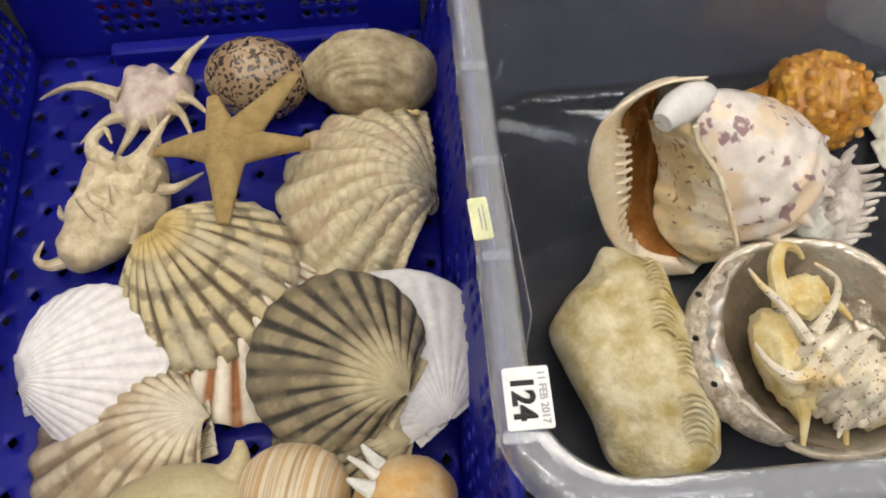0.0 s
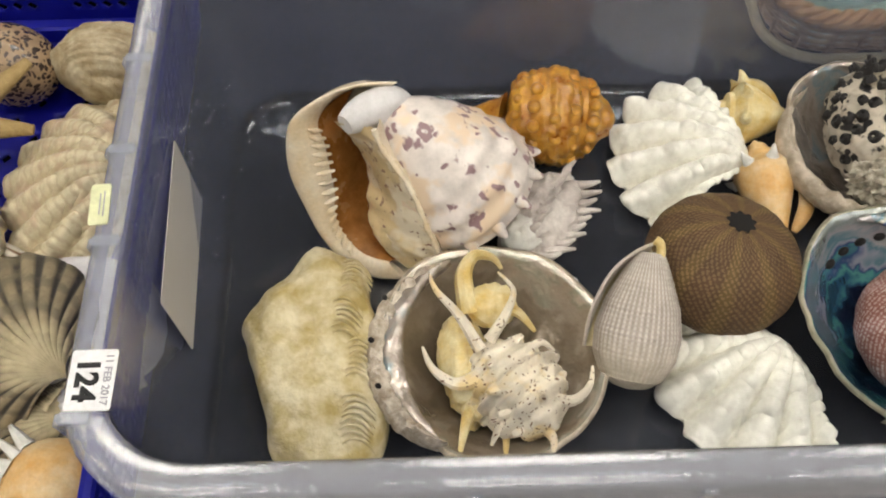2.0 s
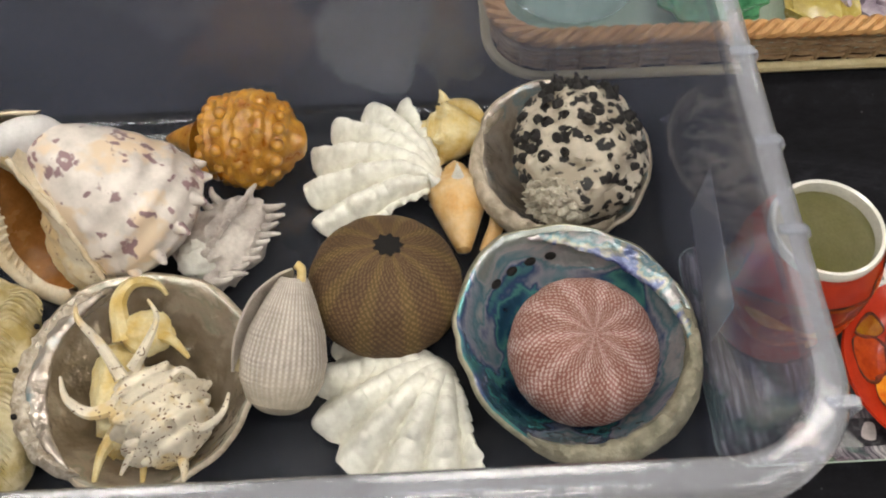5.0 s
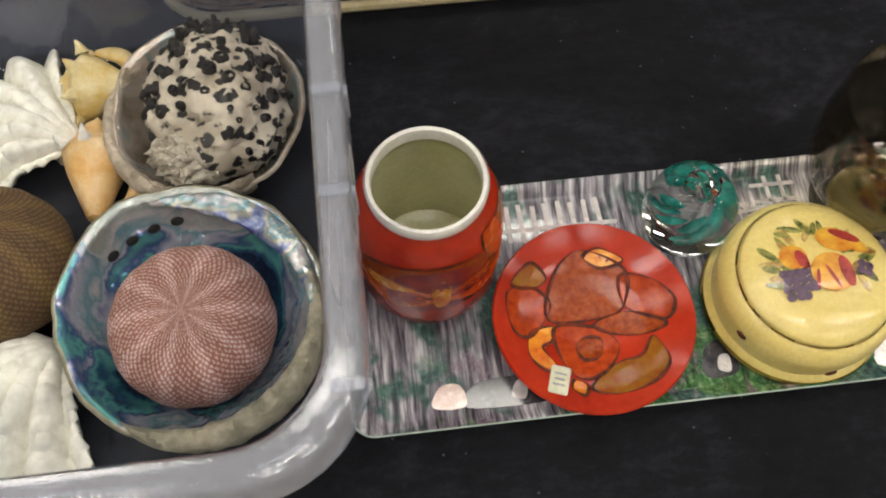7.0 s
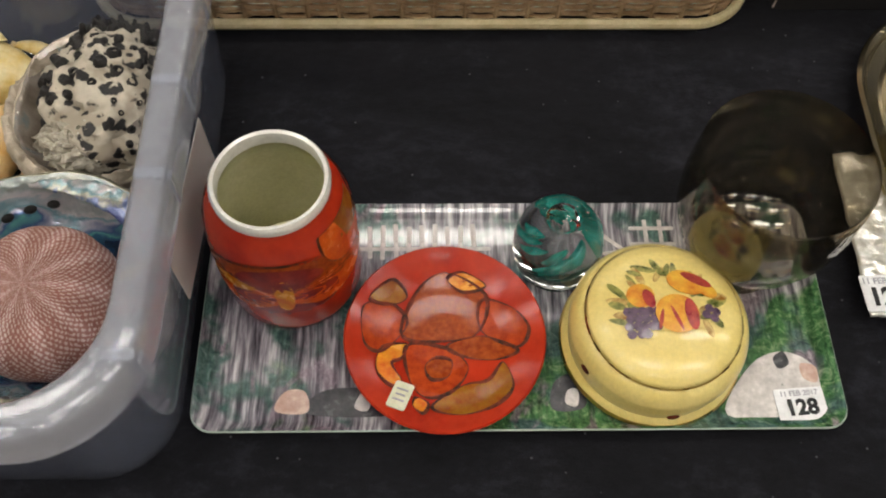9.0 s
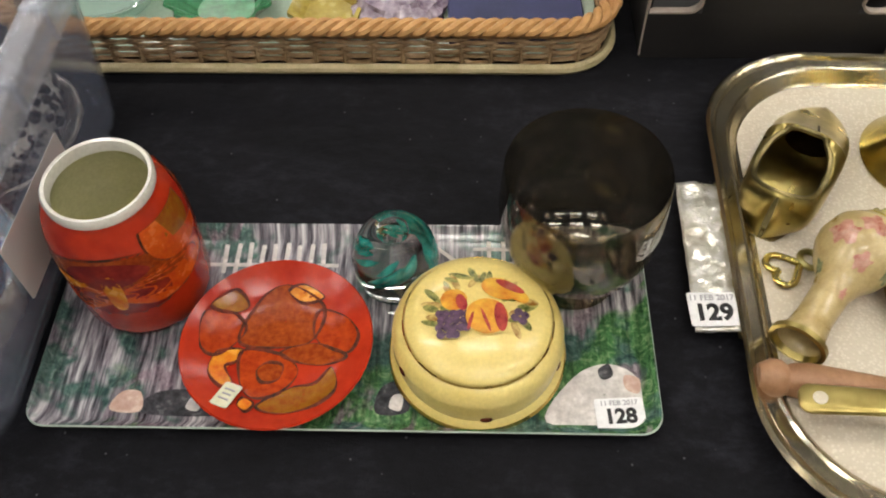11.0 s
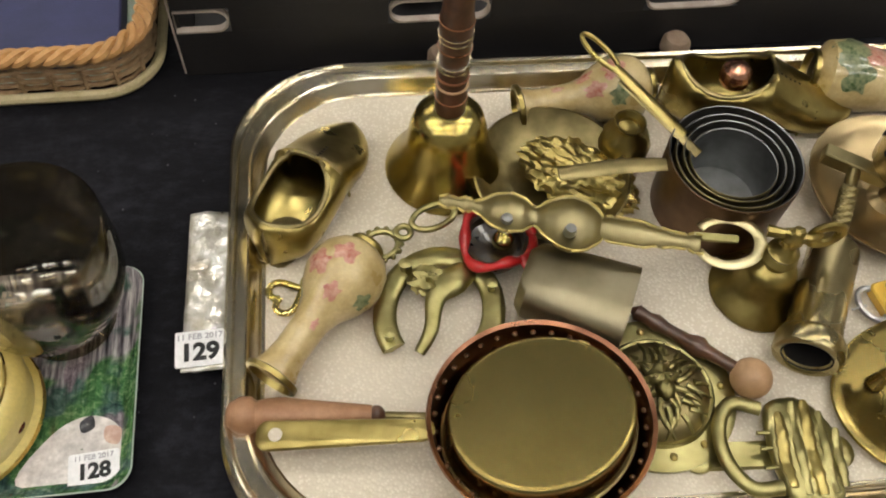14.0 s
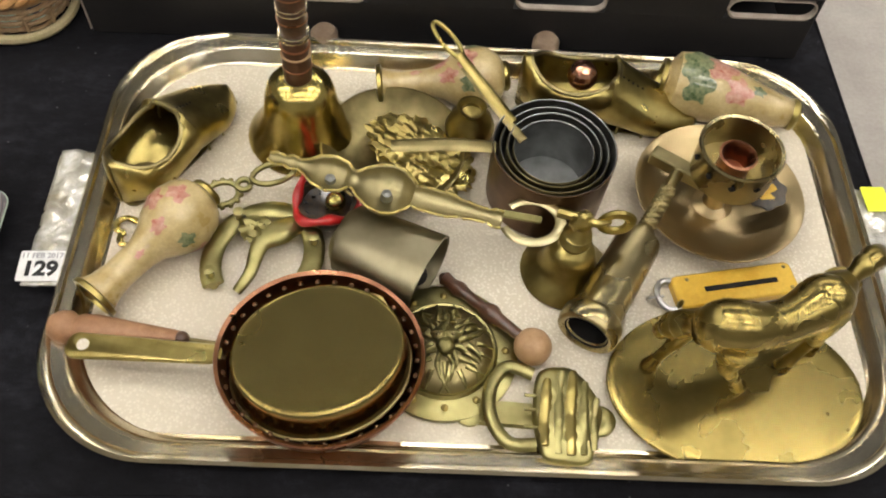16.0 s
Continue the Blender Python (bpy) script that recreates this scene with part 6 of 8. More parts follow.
part("whorl", Geo().grid(fig_fn, 200, 70, True), M_S_PEN, lm, "pale ribbed body")
FLO = [(0.014, 0.043, 0.079), (0.004, 0.039, 0.078), (-0.011, 0.029, 0.071), (-0.0225, 0.012, 0.056), (-0.0265, -0.004, 0.04)]
FLI = [(0.012, 0.04, 0.066), (0.004, 0.042, 0.058), (-0.006, 0.036, 0.047), (-0.013, 0.022, 0.036), (-0.017, 0.004, 0.028)]
part("outer_lip", band(FLO, FLI, 0.0012, (-0.7, 0.3, 0.4), 40, 12), M_S_PEN, lm, "thin flared lip")
part("lip", Geo().tube(curve(FLO, 8), 0.0011, 8), M_S_PEN, lm)
part("inside", hollow(FLO, [(0.014, 0.04, 0.077), (0.008, 0.03, 0.073), (0.0, 0.018, 0.066), (-0.008, 0.004, 0.056), (-0.015, -0.008, 0.044)], (0.0, 0.008, -0.014)), M_S_BEIGE, lm, "shaded beige inside")
part("tip", Geo().tube(curve([(0.016, 0.046, 0.079), (0.019, 0.043, 0.078), (0.018, 0.036, 0.075), (0.012, 0.032, 0.076)], 5), 0.0028, 10), M_S_YELC, lm, "yellow rolled tip")
t = thing("abalone", "open abalone shell lined with pale nacre, holding a conch", "shell", pose(0.256, 0.189, FLOOR_X + 0.003, 0, 0, -40), AB)
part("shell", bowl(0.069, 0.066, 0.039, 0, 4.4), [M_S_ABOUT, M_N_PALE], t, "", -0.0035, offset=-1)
part("edge_crust", crust(0.063, 0.038, 150, 285, 3, 0.0085), M_S_CRUST, t, "rough pitted crust along the edge")
shelf = [(radians(a), w) for a, w in ((150, 0.001), (172, 0.008), (200, 0.0115), (230, 0.0125), (258, 0.008), (280, 0.001))]
part("shelf", band([(0.0655 * math.cos(a), 0.0635 * math.sin(a), 0.0395) for a, w in shelf], [((0.0655 - w) * math.cos(a), (0.0635 - w) * math.sin(a), 0.0375) for a, w in shelf], 0.0024, (0.1, 0.1, 1), 60, 16, 0.002, 3.0), M_N_GREY, t, "pale lilac nacre edge")
for i in range(3):
    b = radians(192 + 24 * i)
    part("hole", Geo().ball(0.0022, 0.0018, 0.0016, n=10, k=6), M_BLACKV, t, m=pose(0.072 * math.cos(b), 0.07 * math.sin(b), 0.043))
sx = thing("spider_conch", "cream and brown spider conch lying in an abalone shell", "shell", pose(0.268, 0.168, 0.014), SHX)
SBA, SBB = Vector((-0.018, 0.024, 0.03)), Vector((0.024, -0.03, 0.03))
SAX = along(SBA, SBB)


def spider_body(u, v):
    """A tapered ribbed body, blunt at both ends."""
    a = u * math.tau
    r = float(np.interp(v, [0, 0.06, 0.2, 0.45, 0.7, 0.9, 1], [0.002, 0.0105, 0.017, 0.0225, 0.0215, 0.013, 0.002]))
    r *= 1 + 0.09 * math.sin(44 * v + 0.8 * math.sin(a)) + 0.16 * fbm((math.cos(a), math.sin(a), v * 3), 1.6, 7) + 0.12 * max(0, math.cos(3 * a + 0.8)) ** 3
    return SAX @ Vector((1.18 * r * math.cos(a), 0.92 * r * math.sin(a), v * (SBB - SBA).length))


part("body", Geo().grid(spider_body, 72, 60, True), M_S_SPECK, sx)
for i in range(18):
    u, v = (0.08 + 0.61 * i) % 1.0, 0.2 + 0.036 * i
    p = spider_body(u, v)
    d = (p - (SAX @ Vector((0, 0, v * (SBB - SBA).length)))).normalized()
    part("knob", spike(Geo(), [p - d * 0.003, p + d * 0.0015, p + d * 0.0045], 0.0052, 0.0012, 8), M_S_SPECK, sx)
for pts, r in (([(-0.018, 0.018, 0.04), (-0.03, 0.036, 0.05), (-0.043, 0.05, 0.056), (-0.047, 0.062, 0.054)], 0.0062), ([(-0.012, 0.024, 0.04), (-0.002, 0.036, 0.05), (0.003, 0.05, 0.054), (-0.005, 0.064, 0.05)], 0.0058),
               ([(-0.016, 0.004, 0.036), (-0.032, -0.004, 0.042), (-0.046, 0.004, 0.046), (-0.052, 0.018, 0.046)], 0.0085), ([(0.02, -0.012, 0.036), (0.034, -0.016, 0.042), (0.044, -0.008, 0.044), (0.047, 0.004, 0.044)], 0.007),
               ([(-0.004, -0.018, 0.03), (-0.01, -0.03, 0.034), (-0.014, -0.038, 0.032)], 0.0062), ([(0.018, -0.026, 0.028), (0.022, -0.036, 0.032), (0.021, -0.044, 0.028)], 0.0065), ([(0.008, 0.014, 0.042), (0.018, 0.02, 0.044), (0.026, 0.016, 0.04)], 0.0055)):
    part("finger", spike(Geo(), pts, 0.74 * r, 0.0008), M_S_SPECK, sx)
yc = thing("conch", "yellow buff conch shell beneath a spider conch", "shell", pose(0.243, 0.19, 0.012), SHX)
part("body", lumpy(0.0175, 0.036, 0.017, 0.12, 2.5, 41, (0, 0, 0.02), 44, 40, lambda p: 1 + 0.07 * math.sin(20 * p.y) * max(0, -p.y + 0.2)), M_S_YELC, yc, m=pose(0, -0.008, 0, 0, 0, 12))
part("flare", lumpy(0.016, 0.014, 0.008, 0.15, 3, 43, (0, 0, 0), 30, 20), M_S_YELC, yc, m=pose(0.016, 0.028, 0.034, 20, 10, 0))
for pts, r in (([(0.002, 0.024, 0.034), (-0.001, 0.044, 0.044), (0.006, 0.058, 0.044), (0.018, 0.061, 0.036), (0.024, 0.056, 0.03)], 0.0075), ([(0.022, 0.026, 0.034), (0.032, 0.022, 0.036), (0.042, 0.012, 0.03)], 0.006),
               ([(0.002, -0.03, 0.024), (-0.003, -0.046, 0.03), (-0.007, -0.062, 0.026)], 0.006), ([(0.014, -0.034, 0.022), (0.02, -0.048, 0.026), (0.02, -0.062, 0.022)], 0.0052)):
    part("finger", spike(Geo(), pts, r, 0.0012), M_S_YELC, yc)
oy = thing("oyster", "long rough yellowish grey oyster shell", "shell", pose(0.145, 0.19, FLOOR_X), SHX)
oyster = Slab([(0.0, 0.082), (-0.013, 0.063), (-0.03, 0.048), (-0.043, 0.027), (-0.038, 0.004), (-0.026, -0.03), (-0.017, -0.062), (0.012, -0.074), (0.042, -0.064), (0.05, -0.04), (0.042, -0.017), (0.044, 0.014), (0.038, 0.042), (0.032, 0.064), (0.016, 0.077)], 0.046, 0.62,
              lambda p: 0.0032 * fbm(p, 55, 5, 4) + 0.0045 * fbm(p, 18, 8, 2))
part("shell", oyster.geo(), M_S_OYST, oy)
for gx, gy, k, wd in ((0.027, 0.055, 8, 0.011), (0.022, 0.022, 7, 0.012), (0.032, -0.005, 7, 0.012), (0.03, -0.04, 8, 0.013)):
    for j in range(k):
        ln = []
        for q in range(9):
            b = -0.55 + 1.5 * q / 8
            px, py = gx + wd * (b + 0.1 * math.sin(j)), gy + 0.012 - 0.0036 * j - 0.009 * b * b
            ln.append((px, py, oyster.top(px, py) - 0.0006 + 0.0022 * math.sin(math.pi * q / 8)))
        part("frill", Geo().tube(ln, [0.0005 + 0.0008 * math.sin(math.pi * q / 8) for q in range(9)], 7), M_S_OYST, oy)
single("grit", Geo().ball(0.0035, 0.003, 0.002, (0, 0, 0.0018), 10, 6), M_S_CHALK, "tiny white shell chip on the box floor", "shell chip", pose(0.318, 0.253, FLOOR_X))

# ---- metal tray with brassware ----
M_BRASS = metalmat("old_brass", (0.5, 0.41, 0.15), (0.24, 0.185, 0.06), 40, 0.27)
M_BRASSD = metalmat("dull_brass", (0.34, 0.28, 0.13), (0.16, 0.13, 0.06), 55, 0.36)
M_BRASSY = metalmat("bright_brass", (0.66, 0.54, 0.19), (0.42, 0.33, 0.1), 40, 0.2, 0.05)
M_BRASSH = metalmat("gold_toned_brass", (0.36, 0.28, 0.1), (0.22, 0.17, 0.055), 30, 0.24, 0.05)
M_BRASSF = metalmat("flat_polished_brass", (0.34, 0.27, 0.1), (0.19, 0.145, 0.05), 20, 0.22, 0.0)
M_BRASSG = metalmat("green_brass", (0.4, 0.36, 0.16), (0.2, 0.175, 0.07), 50, 0.32)
M_BRASSK = metalmat("khaki_brass", (0.4, 0.35, 0.19), (0.24, 0.2, 0.1), 30, 0.42)
M_BRASSB = metalmat("grey_gold_brass", (0.48, 0.41, 0.23), (0.3, 0.25, 0.13), 26, 0.24)
M_BRASSP = metalmat("pale_brass", (0.62, 0.56, 0.34), (0.44, 0.38, 0.2), 30, 0.3)
M_BRASSR = metalmat("rosy_brass", (0.44, 0.345, 0.19), (0.33, 0.25, 0.13), 22, 0.3)
M_COPPER = metalmat("copper", (0.42, 0.2, 0.115), (0.18, 0.085, 0.05), 40, 0.26)
M_COPPERD = metalmat("dark_copper", (0.2, 0.125, 0.075), (0.1, 0.06, 0.036), 40, 0.36)
M_COPPERP = metalmat("pink_copper", (0.75, 0.42, 0.3), (0.5, 0.22, 0.13), 160, 0.2)
M_TIN = metalmat("tinned_grey", (0.3, 0.31, 0.31), (0.17, 0.17, 0.17), 50, 0.42)
M_SILVER = metalmat("plated_silver", (0.76, 0.7, 0.58), (0.46, 0.38, 0.22), 22, 0.18)
M_WOODL = surf("pale_wood", (0.28, 0.14, 0.07), (0.4, 0.22, 0.12), 60, 0.5, bump=0.2)
M_WOODD = surf("dark_wood", (0.05, 0.02, 0.01), (0.11, 0.045, 0.022), 60, 0.35, coat=0.4, bump=0.15)
M_WOODT = surf("tan_wood", (0.34, 0.2, 0.1), (0.46, 0.29, 0.16), 60, 0.5, bump=0.2)
M_ENAMELR = surf("red_enamel", (0.4, 0.01, 0.012), (0.55, 0.02, 0.022), 60, 0.3, coat=0.5, bump=0.2)
M_CREAME = surf("cream_enamel", (0.4, 0.29, 0.11), (0.6, 0.48, 0.25), 45, 0.3, coat=0.5, bump=0.15)
M_PINKE = surf("pink_enamel", (0.42, 0.14, 0.1), (0.58, 0.36, 0.27), 220, 0.3, coat=0.5, bump=0)
M_GREENE = surf("green_enamel", (0.06, 0.1, 0.04), (0.26, 0.28, 0.15), 220, 0.3, coat=0.5, bump=0)
M_PLASTY = surf("yellow_lacquer", (0.56, 0.33, 0.03), (0.68, 0.44, 0.06), 40, 0.35, coat=0.3, bump=0.1)
M_PEARL = nacre("crumpled_pearl", [(0.3, (0.42, 0.38, 0.3)), (0.5, (0.62, 0.6, 0.54)), (0.62, (0.8, 0.79, 0.76)), (0.75, (0.55, 0.5, 0.42))], 60)
n = Nodes("dotted_cream_liner")
co = n.coord()
v = n.voronoi(n.coord("Object", (1, 1, 0.02)), 420)
a = n.noise(co, 7, 4)
edge = n.noise(co, 60, 5)
n.base(n.mix(n.ramp(edge, [(0.25, (0.6, 0.6, 0.6)), (0.4, (0, 0, 0))]), n.mix(n.ramp(v.outputs["Distance"], [(0.25, (0, 0, 0)), (0.5, (1, 1, 1))]), n.ramp(a, [(0.3, (0.63, 0.57, 0.46)), (0.7, (0.72, 0.67, 0.58))]), (0.58, 0.52, 0.42)), (0.54, 0.47, 0.36)))
n.set(0.42)
n.bump(v.outputs["Distance"], 0.4, 0.0008)
M_LINER = n.mat
BR = "brassware on the tray"
btray = thing("metal_tray", "large silver plated tray with a cream liner and two handles", "tray", pose(1.349, 0.252, 0, 0, 0, -1.4))


def bl(hx, hy, z, r=0.085):
    return [(x, y, z) for x, y in rrect(hx, hy, r, 12)]


HX, HY = 0.3005, 0.1895
part("rim", Geo().skin([bl(HX - 0.03, HY - 0.03, 0.0, 0.06), bl(HX - 0.012, HY - 0.012, 0.003, 0.075), bl(HX - 0.004, HY - 0.004, 0.012), bl(HX, HY, 0.016), bl(HX + 0.001, HY + 0.001, 0.019), bl(HX - 0.001, HY - 0.001, 0.0215), bl(HX - 0.004, HY - 0.004, 0.0205),
                        bl(HX - 0.0055, HY - 0.0055, 0.018), bl(HX - 0.012, HY - 0.012, 0.0165), bl(HX - 0.0135, HY - 0.0135, 0.018), bl(HX - 0.0155, HY - 0.0155, 0.0165), bl(HX - 0.0185, HY - 0.0185, 0.008), bl(HX - 0.021, HY - 0.021, 0.006), bl(HX - 0.024, HY - 0.024, 0.0062, 0.066)], True, False), M_SILVER, btray, "raised silver gilt rim with a bead")
part("liner", Geo().skin([bl(HX - 0.0235, HY - 0.0235, 0.0058, 0.066), bl(HX - 0.024, HY - 0.024, 0.0067, 0.066)], True, True), M_LINER, btray, "cream dotted liner")
for sx, mt in ((-1, M_PEARL), (1, M_PEARL)):
    def hf(u, v, sx=sx):
        return (sx * (HX - 0.006 + 0.034 * u), -0.064 + 0.121 * v, 0.014 + 0.0022 * fbm((u, v * 3, sx), 2.2, 3) + 0.002 * math.sin(u * 3))
    h = part("handle", Geo().grid(hf, 14, 40, flip=sx < 0), mt, btray, "flat pearly crumpled handle", solid=0.003, offset=-1)
    part("bracket", Geo().tube([(sx * (HX - 0.002), -0.066, 0.012), (sx * (HX - 0.002), 0.059, 0.012)], 0.003, 8), M_BRASSD, btray)
sticker(btray, -0.3165, -0.0497, 0.0175, 0.031, 0.025, 3, M_PAPER, "129", "11 FEB 2017")
sticker(btray, 0.317, 0.046, 0.0185, 0.02, 0.024, 3, M_NEON)
TZ = 0.0068


def turned(name, label, cat, m, parts, group=BR):
    t = thing(name, label, cat, m, group)
    for nm, prof, mat, lab in parts:
        part(nm, Geo().lathe(prof, 48), mat, t, lab)
    return t


# hand bell
hb = turned("hand_bell", "brass hand bell with a striped dark wooden handle", "bell", pose(1.207, 0.348, TZ), [
    ("bell", [(0.036, 0.001), (0.044, 0), (0.045, 0.0025), (0.042, 0.007), (0.0345, 0.018), (0.0295, 0.034), (0.0275, 0.048), (0.0245, 0.058), (0.018, 0.0645), (0.01, 0.067), (0, 0.0675)], M_BRASSY, "polished brass bell"),
    ("handle", [(0.0088, 0.0665), (0.0105, 0.068), (0.0107, 0.085), (0.0098, 0.09), (0.0098, 0.118), (0.0108, 0.124), (0.0108, 0.15), (0.0098, 0.158), (0.0098, 0.185), (0.008, 0.192), (0, 0.193)], M_WOODD, "dark brown turned handle")])
for z, mt in ((0.08, M_COPPER), (0.092, M_WOODT), (0.1, M_COPPER), (0.109, M_SILVER), (0.113, M_SILVER), (0.126, M_COPPER), (0.134, M_SILVER), (0.138, M_SILVER), (0.148, M_COPPER)):
    part("band", Geo().lathe([(0.009, z), (0.0113, z + 0.0004), (0.0113, z + 0.0012), (0.009, z + 0.0016)], 32), mt, hb)


def shoe(name, label, m, L, W, H):
    """A brass shoe: toe at +y, open at the heel end."""
    t = thing(name, label, "ornament", m, BR)

    def width(q):
        return W * (0.72 + 0.28 * math.sin(math.pi * (0.15 + 0.75 * q))) * (1 - 0.45 * max(0, (q - 0.7) / 0.3) ** 2) * (0.55 + 0.45 * min(1, q / 0.1))

    def top(q):
        return H * (1.0 - 0.12 * math.sin(math.pi * min(q / 0.5, 1))) if q < 0.5 else H * (1.0 - 0.78 * ((q - 0.5) / 0.5) ** 0.75) + 0.004

    def outer(u, v):
        q = 0.001 + 0.998 * v
        a = u * math.tau
        w, h = width(q), top(q)
        z0 = 0.006 * max(0.0, math.sin(math.pi * (q - 0.25) / 0.5)) if 0.25 < q < 0.75 else 0.0
        c, s = math.cos(a), math.sin(a)
        end = math.sqrt(max(0.0, 1 - (2 * abs(q - 0.5)) ** 9))
        return (w * end * c * abs(c) ** -0.12 if abs(c) > 1e-6 else 0, L * (q - 0.5), z0 + (h - z0) * (0.5 + 0.5 * s * abs(s) ** -0.2 if abs(s) > 1e-6 else 0.5))
    g = Geo()
    nu, nv = 40, 44
    g.grid(outer, nu, nv, True)
    # the opening: an oval over the heel half
    keep = [i for i, f in enumerate(g.f) if ((i % nu + 0.5) / nu - 0.26) ** 2 / 0.026 + ((i // nu + 0.5) / nv - 0.28) ** 2 / 0.058 > 1]
    g.f, g.uv, g.mi = [g.f[i] for i in keep], [g.uv[i] for i in keep], [g.mi[i] for i in keep]
    part("upper", g, M_BRASS, t, solid=0.0016, offset=-1)
    ring = [outer(0.26 + 0.161 * math.cos(b), 0.28 + 0.241 * math.sin(b)) for b in [math.tau * i / 48 for i in range(49)]]
    part("collar", Geo().tube(ring, 0.0021, 8), M_BRASSD, t)
    part("sole", Geo().skin([[(x * W * 1.0, L * y, 0.0) for x, y in rrect(0.75, 0.5, 0.5)], [(x * W * 1.04, L * y, 0.0025) for x, y in rrect(0.76, 0.505, 0.5)]], True, True), M_BRASSD, t)
    part("heel", Geo().rbox(W * 1.1, L * 0.2, 0.006, 0.006, 0.001, (0, -L * 0.36, 0.0)), M_BRASSD, t)
    for q in (0.58, 0.72):
        ln = [(width(q) * 0.9 * math.cos(b), L * (q - 0.5) - 0.004 * math.sin(b), 0.003 + (top(q) - 0.001) * abs(math.sin(b)) ** 0.7) for b in [math.pi * i / 16 for i in range(17)]]
        part("seam", Geo().tube(ln, 0.0011, 6), M_BRASSG, t)
    for i in range(5):
        part("eyelet", Geo().ball(0.0016, 0.0016, 0.001, n=8, k=6), M_BLACKV, t, m=pose(0.004 - 0.0005 * i, L * (0.54 + 0.03 * i - 0.5), top(0.54 + 0.03 * i) + 0.001))
    return t


shoe("brass_shoe", "small brass shoe ornament with an open ankle", pose(1.108, 0.33, TZ, 0, 0, -31), 0.128, 0.027, 0.044)
shoe("brass_shoe", "long brass slipper ornament with laces", pose(1.458, 0.382, TZ, 0, 0, -101), 0.15, 0.026, 0.05)
cb = thing("marble_ball", "small faceted copper coloured ball inside a brass slipper", "ball", pose(1.432, 0.384, 0.0495), BR)
part("ball", Geo().ball(0.0125, 0.0125, 0.0125, (0, 0, 0), 16, 9), M_COPPERP, cb, sharp=5)


def vase(name, label, a, b, prof, flowers):
    """An enamelled vase lying down from a (base) to b (mouth); prof as parts of its length."""
    A, B = Vector(a), Vector(b)
    L = (B - A).length
    t = thing(name, label, "vase", along(a, b), BR)
    full = [(r, z * L) for r, z in prof]
    part("body", Geo().lathe(full, 48), M_CREAME, t, solid=0.0012, offset=-1)
    r1, z1 = full[-1]
    part("mouth_ring", Geo().lathe([(r1 - 0.001, z1 - 0.004), (r1 + 0.0012, z1 - 0.003), (r1 + 0.0012, z1 + 0.0005), (r1 - 0.0015, z1 + 0.001), (r1 - 0.003, z1 - 0.003)], 40), M_BRASS, t)
    r0, z0 = full[0]
    part("foot_ring", Geo().lathe([(0, z0 - 0.004), (r0, z0 - 0.004), (r0 + 0.0015, z0 - 0.002), (r0 + 0.001, z0 + 0.002), (r0, z0 + 0.002)], 40), M_BRASS, t)

    def surf_at(ang, z):
        rr = float(np.interp(z, [p[1] for p in full], [p[0] for p in full])) + 0.0004
        return (rr * math.cos(ang), rr * math.sin(ang), z)
    for ang, zz, s, mt in flowers:
        cz, s = zz * L, s * 1.3
        ctrl = [(radians(ang) * 0.02 + s * math.cos(q) * (0.55 + 0.12 * math.cos(5 * q)), cz + s * math.sin(q) * (0.6 + 0.2 * math.cos(5 * q + 1))) for q in [math.tau * i / 15 for i in range(15)]]
        part("painted_flower", blob(ctrl, lambda x, y: surf_at(x / 0.02, y), 4, 3), mt, t)
    return t


VP = [(0.011, 0.0), (0.018, 0.04), (0.024, 0.11), (0.0268, 0.22), (0.026, 0.3), (0.0215, 0.4), (0.0145, 0.5), (0.0118, 0.6), (0.0115, 0.8), (0.013, 0.9), (0.017, 1.0)]
vase("vase", "cream enamelled brass vase with pink roses lying down", (1.142, 0.266, TZ + 0.0265), (1.076, 0.181, TZ + 0.018), VP, [(-90 + 180 * 0 + 60, 0.28, 0.01, M_PINKE), (120, 0.3, 0.01, M_PINKE), (90, 0.18, 0.009, M_PINKE), (75, 0.42, 0.007, M_PINKE), (60, 0.62, 0.005, M_PINKE), (160, 0.5, 0.006, M_GREENE), (20, 0.35, 0.007, M_GREENE)])
vase("vase", "cream enamelled brass vase with pink sprays lying by the rim", (1.37, 0.395, TZ + 0.027), (1.266, 0.386, TZ + 0.018), VP, [(90, 0.3, 0.01, M_PINKE), (60, 0.45, 0.009, M_PINKE), (110, 0.5, 0.008, M_PINKE), (95, 0.7, 0.006, M_PINKE), (40, 0.3, 0.008, M_GREENE), (130, 0.25, 0.008, M_GREENE)])
vase("vase", "cream enamelled brass vase with green leaves and pink blooms", (1.612, 0.37, TZ + 0.02), (1.503, 0.4, TZ + 0.026), [(0.012, 0.0), (0.014, 0.12), (0.018, 0.3), (0.025, 0.55), (0.029, 0.78), (0.026, 0.9), (0.016, 0.96), (0.0165, 1.0)], [(100, 0.6, 0.016, M_PINKE), (60, 0.45, 0.014, M_PINKE), (90, 0.8, 0.016, M_GREENE), (50, 0.75, 0.015, M_GREENE), (120, 0.75, 0.009, M_GREENE), (80, 0.3, 0.007, M_GREENE), (130, 0.45, 0.008, M_PINKE)])
turned("jug", "tiny round brass jug with a narrow mouth", "jug", pose(1.341, 0.347, TZ), [("body", [(0, 0), (0.011, 0), (0.014, 0.003), (0.0195, 0.012), (0.02, 0.02), (0.0165, 0.029), (0.0105, 0.034), (0.0095, 0.037), (0.012, 0.041), (0.0105, 0.041), (0.0078, 0.037), (0.0085, 0.033), (0, 0.03)], M_BRASS, "")])

